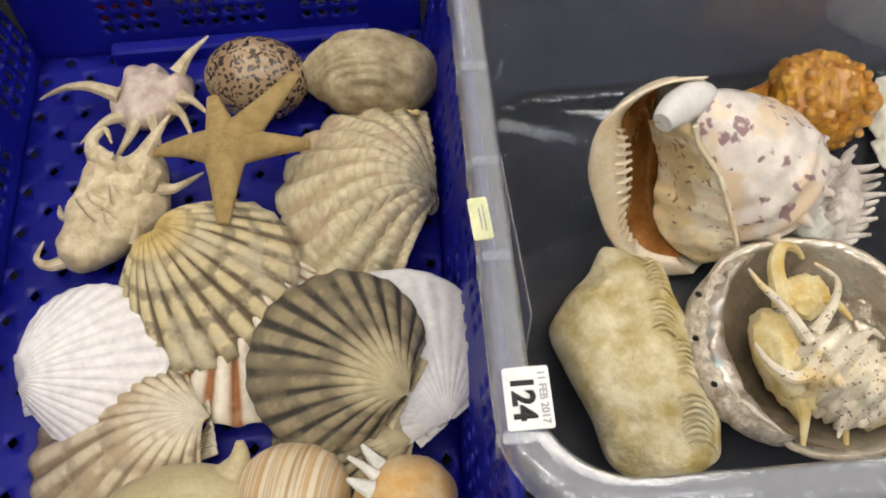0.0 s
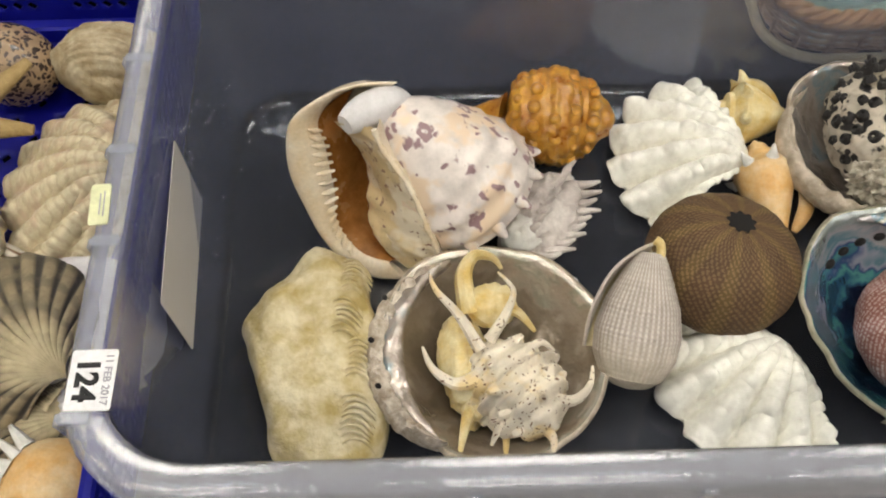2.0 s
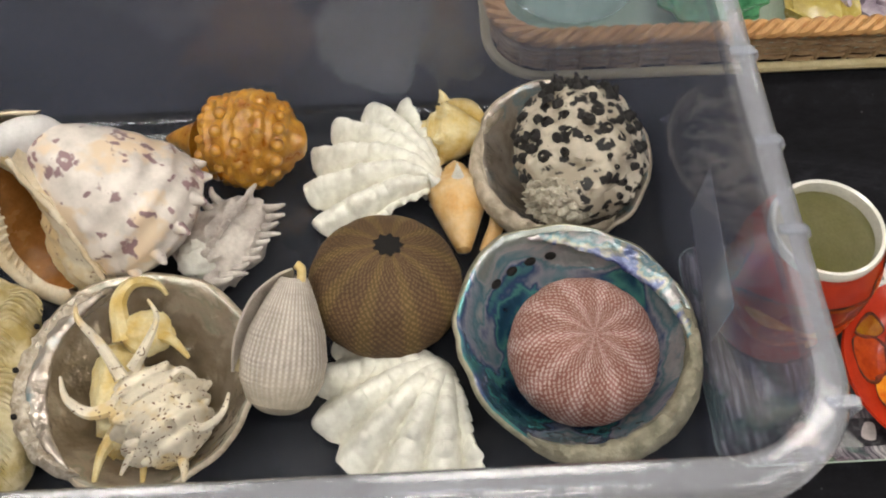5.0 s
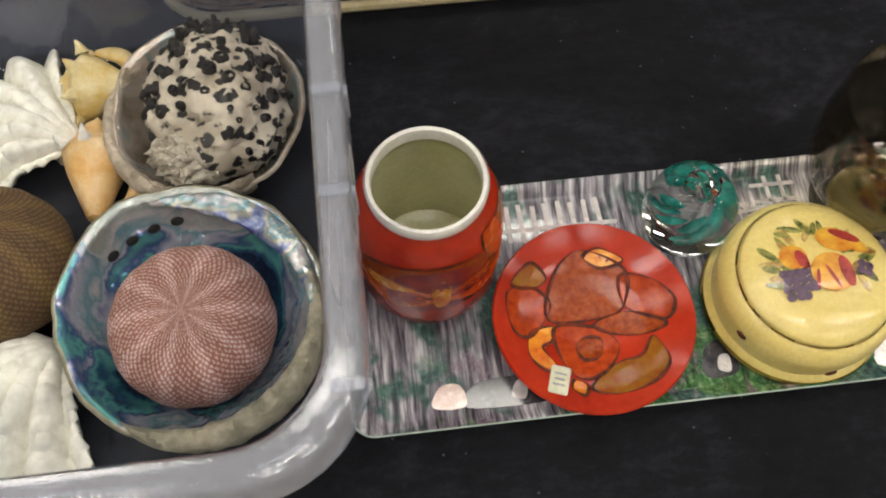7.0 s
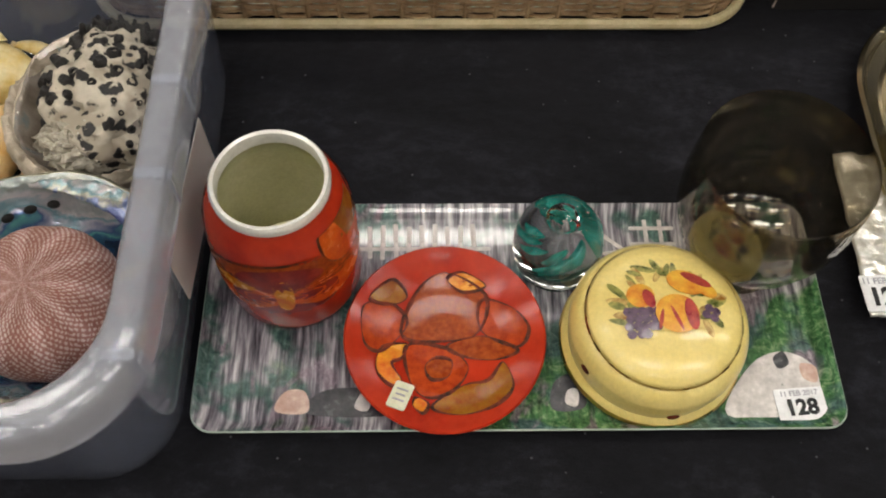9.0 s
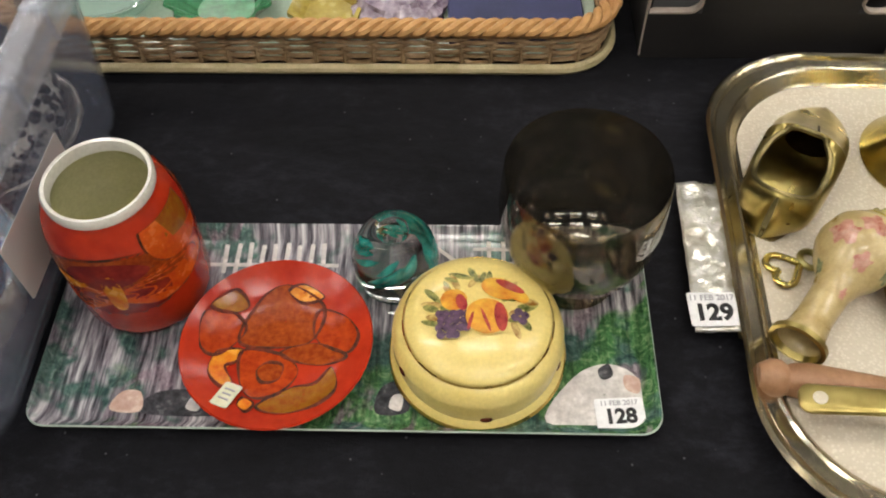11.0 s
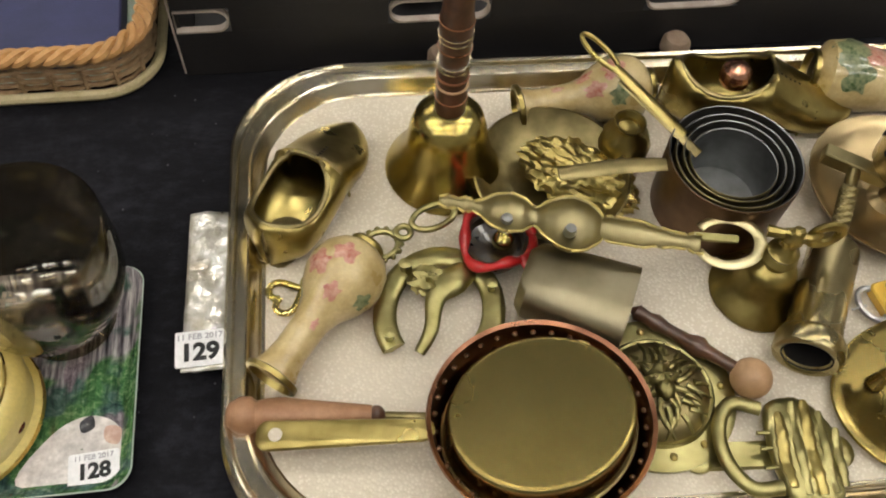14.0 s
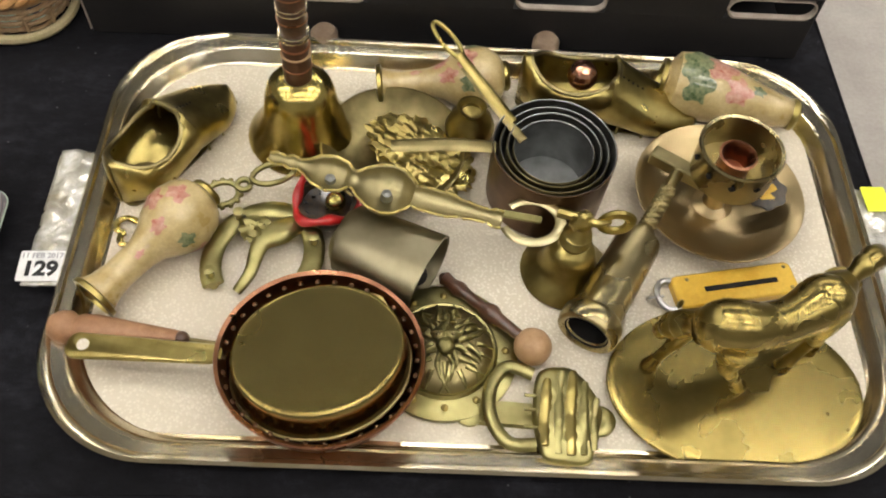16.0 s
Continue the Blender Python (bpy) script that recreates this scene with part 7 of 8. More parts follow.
# nested pans
for i, (r, h, z, hd) in enumerate(((0.047, 0.058, 0.0, None), (0.0415, 0.053, 0.0025, 1), (0.036, 0.05, 0.005, 2), (0.031, 0.045, 0.0075, 0))):
    t = thing("saucepan", "small copper saucepan with a tinned inside, one of a nested set", "saucepan", pose(1.4, 0.296, TZ + z), "nested saucepans")
    part("outside", Geo().lathe([(0, 0), (r - 0.003, 0), (r - 0.001, 0.002), (r, h), (r - 0.0006, h + 0.0006)], 56), M_COPPERD if i == 0 else M_BRASSD, t)
    part("inside", Geo().lathe([(r - 0.0006, h + 0.0006), (r - 0.0014, h), (r - 0.0024, 0.0025), (0, 0.0018)], 56), M_TIN, t, "grey tinned lining")
    if hd is None:
        pts = curve([(-0.043, 0.004, 0.05), (-0.08, 0.006, 0.049), (-0.122, 0.006, 0.045)], 6)
        part("handle", Geo().tube(pts, [0.0055 + 0.001 * math.sin(3.1 * q / 12) for q in range(13)], 10, flat=0.3), M_BRASSD, t)
    elif hd == 1:
        a, b = Vector((-0.03, 0.024, 0.052)), Vector((-0.084, 0.094, 0.074))
        part("handle", Geo().tube([a, a + (b - a) * 0.35, a + (b - a) * 0.76], [0.0052, 0.005, 0.0042], 10, flat=0.45), M_BRASS, t, "slanting brass handle")
        d, s = (b - a).normalized(), Vector((0.8, 0.6, 0))
        c = a + (b - a) * 0.93
        part("hanging_loop", Geo().tube([c + d * 0.018 * math.cos(q) + s * 0.0058 * math.sin(q) for q in [math.tau * k / 24 for k in range(25)]], 0.0019, 8), M_BRASS, t)
    elif hd == 2:
        part("handle", Geo().tube(curve([(-0.022, 0.01, 0.046), (-0.045, 0.04, 0.054), (-0.066, 0.072, 0.058)], 5), 0.0042, 10, flat=0.4), M_BRASSD, t)

# chamber candlestick
ch = turned("chamberstick", "brass candle holder with a wide dish and drilled cup", "candle holder", pose(1.535, 0.287, TZ), [
    ("dish", [(0, 0), (0.03, 0), (0.036, 0.002), (0.058, 0.013), (0.066, 0.0205), (0.0665, 0.0225), (0.065, 0.0225), (0.056, 0.0155), (0.034, 0.0045), (0, 0.0035)], M_BRASSR, ""),
    ("stem", [(0.016, 0.004), (0.009, 0.008), (0.006, 0.02), (0.009, 0.034), (0.014, 0.04), (0.013, 0.042), (0, 0.042)], M_BRASSR, "")])
part("cup", Geo().lathe([(0.0, 0.04), (0.026, 0.04), (0.03, 0.044), (0.0305, 0.072), (0.032, 0.074), (0.031, 0.0755), (0.029, 0.0745), (0.0285, 0.046), (0, 0.044)], 48), M_BRASSB, ch, "brass cup with holes")
part("socket", Geo().lathe([(0.012, 0.044), (0.0125, 0.064), (0.0145, 0.066), (0.0125, 0.0665), (0.0108, 0.064), (0.0105, 0.048), (0, 0.047)], 36), M_COPPER, ch)
for i in range(10):
    a = math.tau * i / 10
    part("drilled_hole", Geo().lathe([(0, 0.0003), (0.0028, 0.0003), (0.0028, -0.001)], 4), M_BLACKV, ch, m=along((0.0308 * math.cos(a), 0.0308 * math.sin(a), 0.062), (0.05 * math.cos(a), 0.05 * math.sin(a), 0.062)))
bd = thing("badge", "small dark enamel badge with a yellow bird mark", "badge", pose(1.572, 0.285, TZ + 0.0225, 6, -12, 10), BR)
part("plate", Geo().skin([scal(0.0145, 7, 0.06, 0.0), scal(0.015, 7, 0.06, 0.0012), scal(0.014, 7, 0.06, 0.002)], True, True), surf("dark_enamel", (0.04, 0.035, 0.03), (0.09, 0.075, 0.06), 120, 0.35, bump=0.2), bd)
part("mark", blob([(-0.007, -0.004), (-0.006, 0.006), (0, 0.001), (0.006, 0.006), (0.008, 0.0), (0.002, -0.002), (0.004, -0.007), (-0.003, -0.006)], flatz(0.0023), 3, 4), M_PLASTY, bd)

# corkscrew
ck2 = thing("corkscrew", "brass barrel corkscrew with a flat cross bar", "corkscrew", along((1.416, 0.158, TZ + 0.0225), (1.468, 0.243, TZ + 0.024)), BR)
part("barrel", Geo().lathe([(0.0145, 0.004), (0.0175, 0.0005), (0.0195, 0.0), (0.0215, 0.001), (0.0225, 0.004), (0.0222, 0.013), (0.0205, 0.0165), (0.0185, 0.018), (0.018, 0.022), (0.0172, 0.088), (0.016, 0.093), (0.0085, 0.096), (0.0085, 0.102), (0.007, 0.104), (0, 0.104)], 48), M_BRASSB, ck2)
# black lining in place of the barrel's inner shade
part("inside", Geo().lathe([(0.0195, 0.001), (0.0155, 0.002), (0.0148, 0.03), (0, 0.03)], 40), M_BLACKV, ck2, "hollow end coloured black for its shade")
thr = [(0.0058 * math.cos(q * 1.1), 0.0058 * math.sin(q * 1.1), 0.104 + 0.0003 * q) for q in range(0, 150, 1)]
part("thread", Geo().tube(thr, 0.0012, 6), M_BRASSD, ck2)
part("shank", Geo().tube([(0, 0, 0.1), (0, 0, 0.17)], 0.005, 12), M_BRASSD, ck2)
part("cross_bar", Geo().rbox(0.05, 0.012, 0.012, 0.002, 0.001), M_BRASSK, ck2, m=pose(0, 0, 0.166, 0, 0, 4))

# table bell with a figure
sb = turned("table_bell", "small brass table bell with a figure on top", "bell", pose(1.411, 0.222, TZ), [("bell", [(0.026, 0.001), (0.033, 0), (0.034, 0.003), (0.031, 0.007), (0.024, 0.013), (0.0195, 0.02), (0.018, 0.03), (0.015, 0.036), (0.009, 0.039), (0.0085, 0.043), (0.012, 0.046), (0.009, 0.05), (0.0105, 0.053), (0.007, 0.056), (0.005, 0.062), (0, 0.063)], M_BRASS, "")])
part("finial", lumpy(0.009, 0.006, 0.009, 0.25, 3, 61, (0, 0, 0), 24, 16), M_BRASS, sb, m=pose(0, 0, 0.068))
part("branch", spike(Geo(), [(-0.016, 0.006, 0.07), (-0.006, 0.002, 0.071), (0.01, -0.002, 0.069), (0.02, 0.002, 0.066)], 0.0042, 0.0025), M_BRASS, sb)
part("ring_handle", Geo().tube([(0.026 + 0.01 * math.cos(q), 0.004, 0.062 + 0.01 * math.sin(q)) for q in [math.tau * k / 24 for k in range(25)]], 0.0024, 8, flat=1.8), M_BRASS, sb)

# hollow half candlestick
hc = thing("hollow_casting", "hollow backed half round brass casting with scalloped edges", "casting", along((1.191, 0.277, 0.067), (1.358, 0.231, 0.061)) @ Matrix.Scale(0.885, 4), BR)
HP = [(0.003, 0), (0.006, 0.006), (0.004, 0.014), (0.007, 0.02), (0.0045, 0.026), (0.007, 0.032), (0.014, 0.04), (0.0175, 0.052), (0.0145, 0.064), (0.009, 0.069), (0.0085, 0.073), (0.015, 0.079), (0.022, 0.09), (0.0245, 0.1), (0.022, 0.11), (0.0145, 0.119), (0.0095, 0.122), (0.0115, 0.127), (0.0115, 0.152), (0.0085, 0.16), (0.009, 0.165), (0.007, 0.172), (0.0065, 0.185), (0.009, 0.19), (0.0075, 0.196)]
hp = [(float(np.interp(z, [p[1] for p in HP], [p[0] for p in HP])), z) for z in [0.196 * i / 90 for i in range(91)]]


def half(u, v):
    r, z = hp[round(v * 90)]
    a = math.pi * u
    return (r * math.cos(a), -0.75 * r * math.sin(a), z)


mm = hc.matrix_world.copy()
g = Geo().grid(half, 20, 90)
upv = mm.to_3x3().inverted() @ Vector((0, 0, 1))
spin = math.degrees(math.atan2(upv.y, upv.x)) - 90
part("casting", g, M_BRASSK, hc, solid=0.0016, m=pose(0, 0, 0, 0, 0, spin))
for sgn in (-1, 1):
    part("edge", Geo().tube([(sgn * r, 0, z) for r, z in hp], 0.0013, 6), M_BRASS, hc, m=pose(0, 0, 0, 0, 0, spin))
for z in (0.052, 0.1):
    part("nub", Geo().lathe([(0, 0.006), (0.004, 0.005), (0.005, 0), (0.0052, -0.002)], 16), M_TIN, hc, m=pose(0, 0, 0, 0, 0, spin) @ pose(0, -0.012, z, -90))
op = thing("bottle_opener", "pale brass bottle opener loop under a casting", "opener", pose(1.381, 0.238, 0.05, 8, -10, -18), BR)
part("loop", Geo().tube([(0.021 * math.cos(q), 0.017 * math.sin(q), 0) for q in [math.radians(-150 + 300 * k / 28) for k in range(29)]], [0.0042 - 0.0012 * abs(k - 14) / 14 for k in range(29)], 8, flat=0.35), M_BRASSP, op)
part("tongue", Geo().rbox(0.03, 0.006, 0.0025, 0.002, 0.0006, (-0.008, 0.002, -0.001)), M_BRASSG, op)

# horse brass strap: heart, cog, links
hk = thing("brass_key_charm", "long pierced brass charm with heart, cog ring and links", "charm", pose(1.075, 0.243, TZ, 0, 0, 21), BR)


def ringpts(rx, ry, cx, z, f=None, k=32):
    return [((cx + rx * math.cos(q)) if not f else cx + rx * f(q)[0], ry * math.sin(q) if not f else ry * f(q)[1], z) for q in [math.tau * i / k for i in range(k + 1)]]


def heart(q):
    return (-(13 * math.cos(q) - 5 * math.cos(2 * q) - 2 * math.cos(3 * q) - math.cos(4 * q)) / -16 * -1, 16 * math.sin(q) ** 3 / 16)


part("heart", Geo().tube(ringpts(0.013, 0.0125, 0.012, 0.003, heart), 0.0026, 8, flat=0.8), M_BRASSY, hk)
for cx, rx, ry, z in ((0.031, 0.006, 0.007, 0.004), (0.083, 0.012, 0.0105, 0.018), (0.1, 0.005, 0.005, 0.022), (0.123, 0.016, 0.009, 0.026)):
    part("link", Geo().tube(ringpts(rx, ry, cx, z), 0.0023, 8), M_BRASSG, hk)
for i in range(14):
    a = math.tau * i / 14
    part("cog_tooth", Geo().ball(0.0022, 0.0022, 0.0022, n=8, k=6), M_BRASSG, hk, m=pose(0.083 + 0.0142 * math.cos(a), 0.0127 * math.sin(a), 0.018))
part("bridge", Geo().tube(curve([(0.036, 0, 0.005), (0.052, 0, 0.018), (0.07, 0, 0.019)], 4), 0.0026, 8), M_BRASSG, hk)

# horseshoe with a horse head
hs = thing("horseshoe", "brass horseshoe ornament with feet and a horse head", "ornament", pose(1.187, 0.222, TZ, 0, 0, -20), BR)
arc = [(0.036 * math.cos(q), 0.043 * math.sin(q), 0.011) for q in [math.radians(-52 + 284 * i / 30) for i in range(31)]]
part("shoe", Geo().tube(arc, 0.0078, 12, flat=0.4), M_BRASSG, hs)
for i in (1, 9, 21, 29):
    p = arc[i]
    part("foot", Geo().lathe([(0.0038, 0), (0.003, 0.004), (0.003, 0.02), (0.004, 0.022), (0, 0.023)], 14), M_BRASSG, hs, m=pose(p[0], p[1], 0 if i in (1, 29) else 0.0))
part("horse_head", Geo().tube(curve([(0.012, 0.036, 0.012), (0.004, 0.022, 0.016), (-0.004, 0.006, 0.017), (-0.002, -0.016, 0.013), (-0.006, -0.032, 0.008)], 6), [0.007, 0.008, 0.009, 0.0095, 0.01, 0.0105, 0.011, 0.011, 0.0105, 0.01, 0.009, 0.008, 0.0072, 0.0066, 0.006, 0.0056, 0.0052, 0.005, 0.005, 0.0048, 0.0046, 0.0044, 0.0042, 0.004, 0.0035], 12, flat=0.55), M_BRASSG, hs)
part("mane", lumpy(0.014, 0.011, 0.006, 0.4, 4, 71, (0, 0, 0), 30, 18), M_BRASSG, hs, m=pose(-0.012, 0.018, 0.016))

# red rimmed pot, brass dish with a relief, cow bell
rp = turned("enamel_pot", "small dark pot with a red enamel rim and gold flecks", "pot", pose(1.231, 0.268, TZ + 0.001, 0, 0, 0), [("body", [(0, 0.0), (0.014, 0), (0.019, 0.005), (0.0235, 0.016), (0.0225, 0.021), (0.0195, 0.021), (0.019, 0.013), (0, 0.009)], surf("black_gold_lacquer", (0.006, 0.006, 0.008), (0.05, 0.03, 0.012), 160, 0.3, coat=0.5, bump=0.1), "")])
part("rim", Geo().tube([((0.0235 + 0.0022 * math.cos(3 * q + 0.6)) * math.cos(q), (0.0245 + 0.0022 * math.cos(3 * q + 0.6)) * math.sin(q), 0.022 + 0.0035 * math.sin(3 * q)) for q in [math.tau * k / 60 for k in range(61)]], [0.0034 + 0.0008 * math.sin(q * 0.7) for q in range(61)], 10), M_ENAMELR, rp, "wavy red enamel rim")
part("tab", Geo().tube(curve([(0.016, -0.016, 0.021), (0.021, -0.026, 0.017), (0.015, -0.036, 0.009)], 5), 0.005, 10, flat=0.6), M_ENAMELR, rp)
part("gilt_ball", Geo().ball(0.008, 0.008, 0.007, (0.006, 0.002, 0.015), 18, 12), M_BRASSY, rp, "gilt ball inside")
dr = turned("brass_dish", "shallow brass dish with a raised leafy relief", "dish", pose(1.28, 0.322, TZ, 4, 0, 0), [("dish", [(0, 0.002), (0.03, 0.002), (0.045, 0.008), (0.056, 0.022), (0.0575, 0.024), (0.056, 0.0245), (0.044, 0.011), (0.03, 0.005), (0, 0.0045)], M_BRASSD, "")])
part("relief", lumpy(0.044, 0.026, 0.014, 0.22, 7, 81, (0, 0, 0), 80, 40), M_BRASS, dr, "raised leafy casting", m=pose(0.022, -0.002, 0.016, 0, 10, -28))
cw = thing("cow_bell", "dull grey brass cow bell lying on its side", "bell", pose(1.242, 0.236, TZ + 0.024, 0, 0, -27), BR)
part("body", Geo().skin([[(0.0 + 0.002, y * 0.62, z * 0.7) for y, z in rrect(0.03, 0.022, 0.018)], [(0.008, y * 0.85, z * 0.88) for y, z in rrect(0.03, 0.022, 0.018)], [(0.04, y * 0.98, z * 0.96) for y, z in rrect(0.03, 0.022, 0.02)], [(0.074, y * 1.06, z) for y, z in rrect(0.03, 0.0225, 0.021)], [(0.074, y * 0.99, z * 0.93) for y, z in rrect(0.03, 0.0225, 0.021)], [(0.012, y * 0.8, z * 0.8) for y, z in rrect(0.03, 0.022, 0.018)]], True, True), metalmat("khaki_metal", (0.34, 0.3, 0.2), (0.2, 0.17, 0.1), 30, 0.4), cw)
part("clapper", Geo().ball(0.008, 0.008, 0.008, (0.064, 0.0, -0.008), 16, 10), M_BLACKV, cw)

# pans at the front
fp = thing("frying_pan", "oval copper pan with a beaded brass handle", "pan", pose(1.236, 0.132, TZ), BR)


def ov(a, b, z):
    return [(a * math.cos(q), b * math.sin(q), z) for q in [math.tau * i / 72 for i in range(72)]]


part("body", Geo().skin([ov(0.05, 0.045, 0.0), ov(0.056, 0.051, 0.002), ov(0.0635, 0.0585, 0.016), ov(0.067, 0.062, 0.034), ov(0.069, 0.064, 0.037), ov(0.0685, 0.0635, 0.039), ov(0.066, 0.061, 0.0375), ov(0.062, 0.057, 0.018), ov(0.053, 0.048, 0.004)], True, True), M_COPPER, fp)
for i in range(34):
    a = math.tau * i / 34
    part("bead", Geo().ball(0.002, 0.002, 0.0014, n=8, k=6), M_COPPERD, fp, m=pose(0.0635 * math.cos(a), 0.0585 * math.sin(a), 0.031))
part("handle", Geo().skin([[(x, y * (0.72 + 0.28 * max(0.0, -x / 0.053)), z) for x, y in rrect(0.053 - e, 0.0098 - e, 0.008)] for z, e in ((0, 0.001), (0.001, 0), (0.0026, 0), (0.0036, 0.001))], True, True), M_BRASS, fp, "flat yellow brass handle", m=pose(-0.116, 0.0055, 0.0265, 0, -6.5, -6))
part("hanging_hole", Geo().lathe([(0, 0.0003), (0.0042, 0.0003), (0.0042, -0.002)], 20), M_LINER, fp, m=pose(-0.157, 0.0098, 0.0258, 0, -6.5, -6))
ip = thing("brass_pan", "oval brass dish lying upside down in a copper pan", "pan", pose(1.237, 0.13, TZ + 0.006, -4, -2, 14), BR)
part("body", Geo().skin([ov(0.058, 0.051, 0.015), ov(0.0595, 0.052, 0.018), ov(0.0565, 0.0487, 0.0395), ov(0.0557, 0.0478, 0.0411), ov(0.0545, 0.0466, 0.0417), ov(0.053, 0.045, 0.0417), ov(0.051, 0.043, 0.04165), ov(0.03, 0.025, 0.0416)], True, True), M_BRASSF, ip)
part("rim", Geo().tube([Vector(p) for p in ov(0.0595, 0.0522, 0.0165)] + [Vector(ov(0.0595, 0.0522, 0.0165)[0])], 0.0016, 8), M_BRASSD, ip)
tool = thing("wooden_handle_tool", "tool with a pale turned wooden handle and metal shank", "tool", pose(1.049, 0.162, TZ, 0, 0, -6), BR)
part("grip", Geo().lathe([(0, 0), (0.008, 0.001), (0.0118, 0.008), (0.0118, 0.014), (0.009, 0.018), (0.0105, 0.022), (0.0115, 0.032), (0.009, 0.06), (0.0068, 0.088), (0, 0.089)], 28), M_WOODL, tool, m=along((0, 0, 0.0122), (0.1, 0, 0.0122)))
part("shank", Geo().tube([(0.086, 0, 0.0122), (0.14, -0.001, 0.011)], 0.0032, 10), M_BRASSD, tool)
part("ferrule", Geo().ball(0.0055, 0.006, 0.006, (0.091, 0, 0.014), 14, 10), M_WOODD, tool)

# lion plaque
lp = turned("lion_plaque", "round brass plaque with a lion face and studded rim", "plaque", pose(1.319, 0.152, TZ) @ Matrix.Scale(1.05, 4), [("plate", [(0, 0), (0.047, 0), (0.0495, 0.002), (0.0495, 0.005), (0.046, 0.0065), (0.036, 0.0065), (0.034, 0.009), (0.031, 0.0075), (0, 0.008)], M_BRASSG, "")])
part("boss", Geo().lathe([(0.033, 0.0075), (0.031, 0.011), (0.024, 0.0155), (0.014, 0.018), (0, 0.019)], 48), M_BRASSD, lp)
for ring, (r0, r1, k, z0, z1) in enumerate(((0.021, 0.0325, 22, 0.0155, 0.0095), (0.015, 0.026, 18, 0.019, 0.0145), (0.009, 0.019, 13, 0.021, 0.0185))):
    for i in range(k):
        a = math.tau * (i + 0.5 * ring) / k
        tw = 0.28 * math.sin(2.1 * i + ring)
        pts = [((r0 + (r1 - r0) * q) * math.cos(a + tw * q), (r0 + (r1 - r0) * q) * math.sin(a + tw * q), z0 + (z1 - z0) * q + 0.0016 * math.sin(math.pi * q)) for q in (0, 0.35, 0.7, 1)]
        part("mane_lock", spike(Geo(), pts, 0.0024, 0.0007, 7), M_BRASSG, lp)
part("brow", Geo().ball(0.0095, 0.008, 0.005, (0, 0.004, 0.0215), 20, 12, None, 0, lambda p: 1 + 0.14 * math.cos(4 * math.atan2(p.y, p.x))), M_BRASSG, lp)
part("muzzle", lumpy(0.0062, 0.0068, 0.0055, 0.12, 4, 92, (0, -0.005, 0.0225), 20, 14), M_BRASSG, lp)
for sx in (-1, 1):
    part("eye", Geo().ball(0.0017, 0.0013, 0.0014, (sx * 0.005, 0.0025, 0.0255), 10, 8), M_BRASSD, lp)
for i in range(12):
    a = math.tau * i / 12
    part("stud", Geo().ball(0.0026, 0.0026, 0.0018, n=10, k=6), M_BRASS, lp, m=pose(0.041 * math.cos(a), 0.041 * math.sin(a), 0.0068))
part("chain", Geo().tube(curve([(-0.06, 0.028, 0.03), (-0.044, 0.026, 0.03), (-0.036, 0.014, 0.026), (-0.03, 0.0, 0.024)], 6), 0.0013, 6), M_BRASS, lp)
st = thing("turned_stick", "dark turned wooden stick with a pale ball end", "stick", pose(1.317, 0.212, TZ, 0, 0, -43), BR)
part("shaft", Geo().lathe([(0.002, 0), (0.0055, 0.004), (0.0045, 0.012), (0.0062, 0.018), (0.0045, 0.026), (0.0042, 0.04), (0.0068, 0.046), (0.0075, 0.05), (0.005, 0.055), (0.0045, 0.062), (0.004, 0.078), (0, 0.079)], 24), M_WOODD, st, m=along((0, 0, 0.008), (0.08, 0, 0.014)))
part("ball", Geo().ball(0.0135, 0.0135, 0.0128, (0.087, 0, 0.0132), 24, 16), M_WOODT, st, "pale wooden ball")

# ship door knocker
dk = thing("door_knocker", "brass door knocker shaped like a galleon", "door knocker", pose(1.38, 0.106, TZ, 0, 0, -4), BR)
part("back_plate", Geo().skin([[(x, y, 0.0) for x, y in rrect(0.046, 0.009, 0.008)], [(x, y, 0.004) for x, y in rrect(0.045, 0.008, 0.007)]], True, True), M_BRASSG, dk)
for x in (-0.044, 0.045):
    part("lug", Geo().lathe([(0.011, 0), (0.011, 0.003), (0.009, 0.0045), (0.003, 0.0045), (0, 0.003)], 20), M_BRASSG, dk, m=pose(x, 0, 0))
part("knocker_ring", Geo().tube(curve([(-0.002, 0.026, 0.012), (-0.02, 0.03, 0.012), (-0.031, 0.014, 0.012), (-0.03, -0.008, 0.012), (-0.018, -0.024, 0.012), (0.0, -0.024, 0.012)], 6), 0.0048, 10, flat=0.8), M_BRASSG, dk)


ship = Slab([(0.004, -0.031), (-0.002, -0.004), (0.0, 0.024), (0.008, 0.032), (0.024, 0.033), (0.036, 0.022), (0.045, 0.002), (0.04, -0.016), (0.036, -0.033), (0.018, -0.036)], 0.013, 0.45, lambda p: 0.0008 * fbm(p, 160, 5, 3))
part("ship", ship.geo(24), M_BRASSG, dk, "raised ship with sails", m=pose(0, 0, 0.004))
for x, y0, y1, r in ((0.005, -0.026, 0.022, 0.0042), (0.0145, -0.03, 0.028, 0.0034), (0.0225, -0.031, 0.029, 0.0044), (0.031, -0.03, 0.022, 0.0034), (0.038, -0.026, 0.01, 0.003)):
    part("sail", Geo().tube([(x + 0.0045 * q * q - 0.1 * q * 0.02, y0 + (y1 - y0) * q, 0.0165 + 0.0012 * math.sin(9 * q + x * 300)) for q in [i / 14 for i in range(15)]], [r * (0.55 + 0.45 * math.sin(math.pi * (0.06 + 0.88 * i / 14)) + 0.14 * math.sin(2.6 * i)) for i in range(15)], 9, flat=0.6), M_BRASS if r > 0.004 else M_BRASSG, dk)
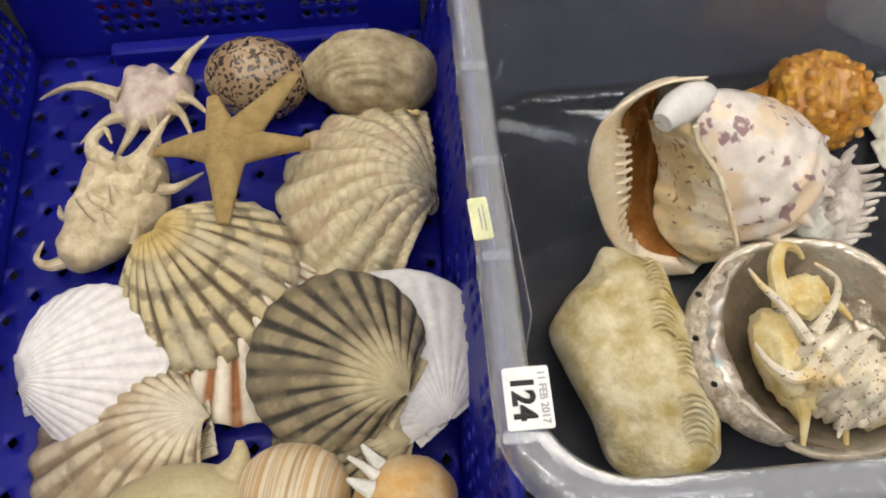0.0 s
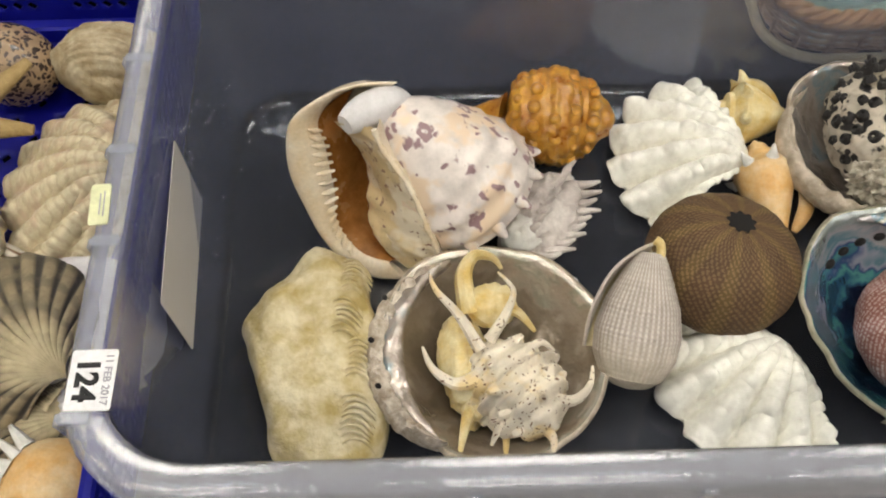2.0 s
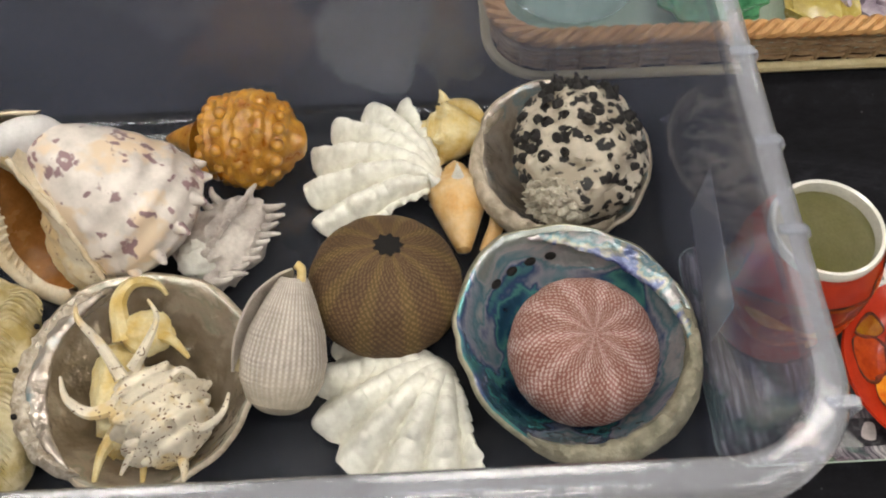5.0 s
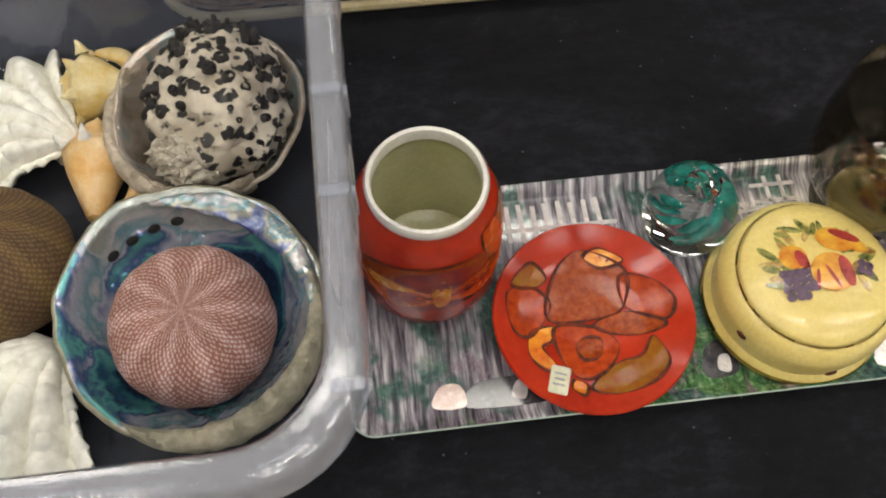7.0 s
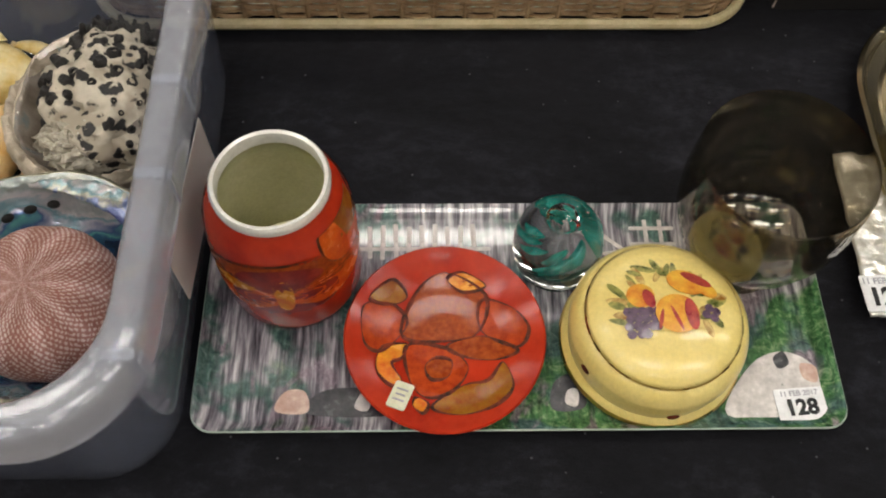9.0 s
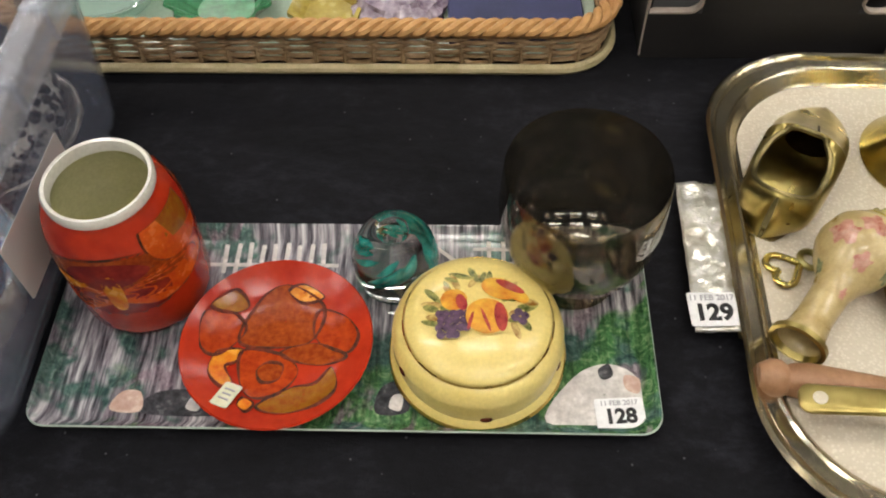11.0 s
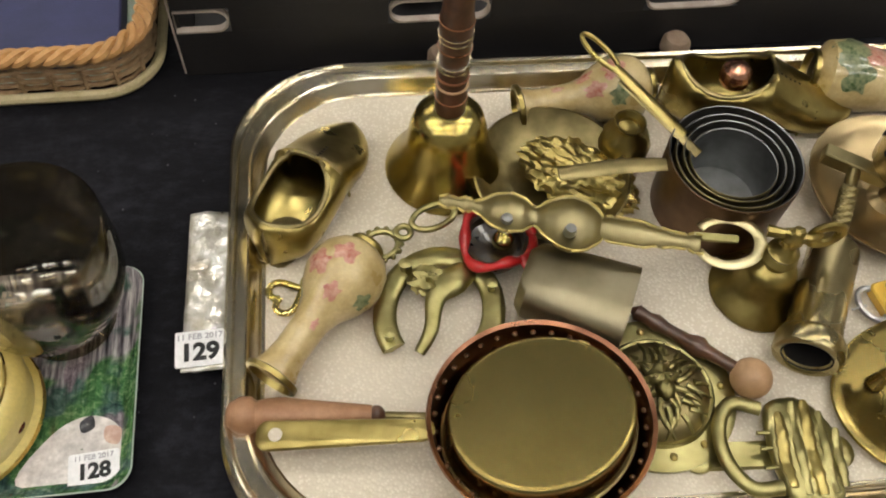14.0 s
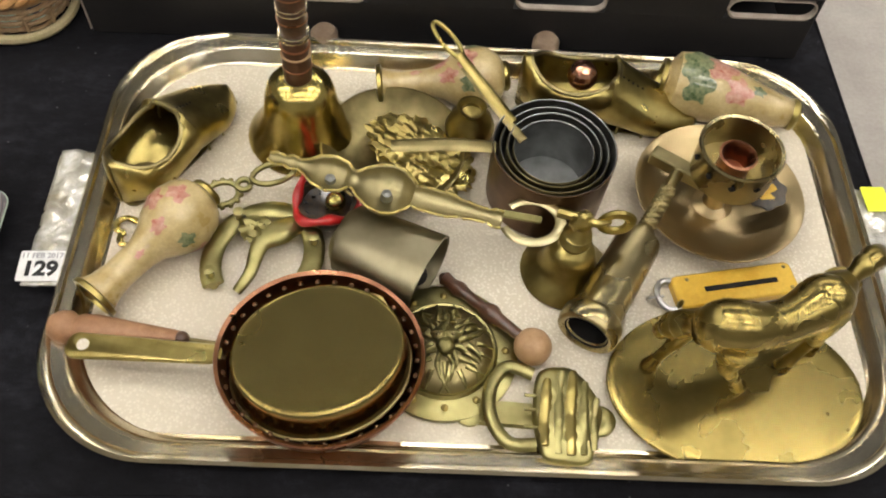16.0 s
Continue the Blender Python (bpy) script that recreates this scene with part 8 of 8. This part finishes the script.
for y in (-0.012, 0.0, 0.01):
    part("gun", Geo().tube([(-0.008, y, 0.013), (0.004, y, 0.013)], 0.0013, 8), M_BRASSG, dk)

# spring scale
sc = thing("spring_scale", "flat yellow brass spring scale with a steel ring", "scale", pose(1.538, 0.21, TZ, 0, 0, 10), BR)
part("plate", Geo().rbox(0.096, 0.027, 0.009, 0.005, 0.0012), M_PLASTY, sc)
part("slot", Geo().rbox(0.058, 0.0042, 0.0012, 0.001, 0.0003, (0.004, -0.001, 0.0086)), M_BLACKV, sc)
part("ring", Geo().tube([(-0.051 + 0.0095 * math.cos(q), 0.0125 * math.sin(q), 0.005) for q in [math.tau * k / 28 for k in range(29)]], 0.0023, 8), M_STEEL, sc)
part("pointer", Geo().rbox(0.012, 0.0016, 0.0014, 0.0006, 0.0003, (-0.062, 0.0, 0.0045)), M_STEEL, sc)
for x, y in ((-0.036, 0.009), (0.042, 0.009), (0.042, -0.009)):
    part("rivet", Geo().ball(0.0016, 0.0016, 0.001, (x, y, 0.009), 10, 6), M_BRASSD, sc)

# brass horse on an oval base, one casting
g = Geo()
g.skin([ov(0.084, 0.056, 0.0), ov(0.088, 0.0605, 0.0035), ov(0.0905, 0.0635, 0.006), ov(0.09, 0.063, 0.008), ov(0.0885, 0.0615, 0.0086), ov(0.083, 0.056, 0.0086), ov(0.03, 0.02, 0.0086)], True, True)
body = curve([(-0.047, 0.013, 0.074), (-0.038, 0.006, 0.087), (-0.022, 0.004, 0.089), (0.0, 0.008, 0.087), (0.022, 0.018, 0.088), (0.037, 0.028, 0.091), (0.052, 0.04, 0.096)], 6)
g.tube(body, [float(np.interp(i / 36, [0, 0.1, 0.2, 0.32, 0.45, 0.58, 0.72, 0.88, 1], [0.008, 0.011, 0.017, 0.0172, 0.0145, 0.0142, 0.0175, 0.014, 0.005])) for i in range(37)], 28)
g.tube(curve([(-0.044, 0.01, 0.077), (-0.05, 0.014, 0.071), (-0.056, 0.017, 0.063)], 6), [0.0125, 0.0118, 0.011, 0.0102, 0.0096, 0.0092, 0.0092, 0.0095, 0.0098, 0.01, 0.0098, 0.009, 0.0075], 18)
g.ball(0.0185, 0.0165, 0.0195, (-0.034, 0.005, 0.086), 28, 18)
g.ball(0.019, 0.0165, 0.0185, (0.034, 0.026, 0.089), 28, 18)
g.ball(0.0095, 0.009, 0.0115, (-0.057, 0.018, 0.061), 20, 14)
g.ball(0.0062, 0.006, 0.009, (-0.061, 0.02, 0.05), 16, 12)
for dx, dy in ((-0.003, 0.009), (0.006, -0.004)):
    g.ball(0.002, 0.002, 0.0055, (-0.052 + dx, 0.017 + dy, 0.075), 10, 8)
LEG = [0.0125, 0.0118, 0.0105, 0.009, 0.0076, 0.0064, 0.0056, 0.0052, 0.0056, 0.005, 0.0042, 0.004, 0.004, 0.0046, 0.0056, 0.0062]
for a, b, c, d in (((-0.03, 0.012, 0.085), (-0.042, 0.018, 0.056), (-0.052, 0.016, 0.032), (-0.06, 0.013, 0.009)), ((-0.026, -0.008, 0.085), (-0.024, -0.008, 0.056), (-0.012, -0.004, 0.034), (0.001, 0.0, 0.009)),
                   ((0.034, 0.016, 0.092), (0.04, 0.016, 0.062), (0.044, 0.02, 0.04), (0.035, 0.016, 0.009)), ((0.046, 0.038, 0.092), (0.056, 0.034, 0.062), (0.062, 0.034, 0.04), (0.057, 0.03, 0.009))):
    g.tube(curve([a, b, c, d], 5), LEG, 12)
g.tube(curve([(0.05, 0.038, 0.096), (0.06, 0.046, 0.103), (0.07, 0.054, 0.099), (0.078, 0.06, 0.08)], 5), [0.0045 + 0.004 * math.sin(math.pi * i / 15) + 0.0006 * math.sin(2 * i) for i in range(16)], 12)
single("horse_figurine", g, M_BRASSH, "polished brass grazing horse figurine on an oval base", "figurine", pose(1.522, 0.1275, TZ, 0, 0, -1.4), BR)

# ---- under the table's front edge ----
single("storage_crate", Geo().rbox(0.5, 0.34, 0.26, 0.02, 0.004), surf("grey_crate", (0.2, 0.2, 0.22), (0.28, 0.28, 0.3), 12, 0.5), "grey plastic crate on the floor under the table", "crate", pose(0.93, -0.04, -0.74))
single("red_box", Geo().rbox(0.2, 0.2, 0.2, 0.01, 0.003), M_REDCARD, "red box on the floor under the table", "box", pose(1.3, -0.03, -0.74))
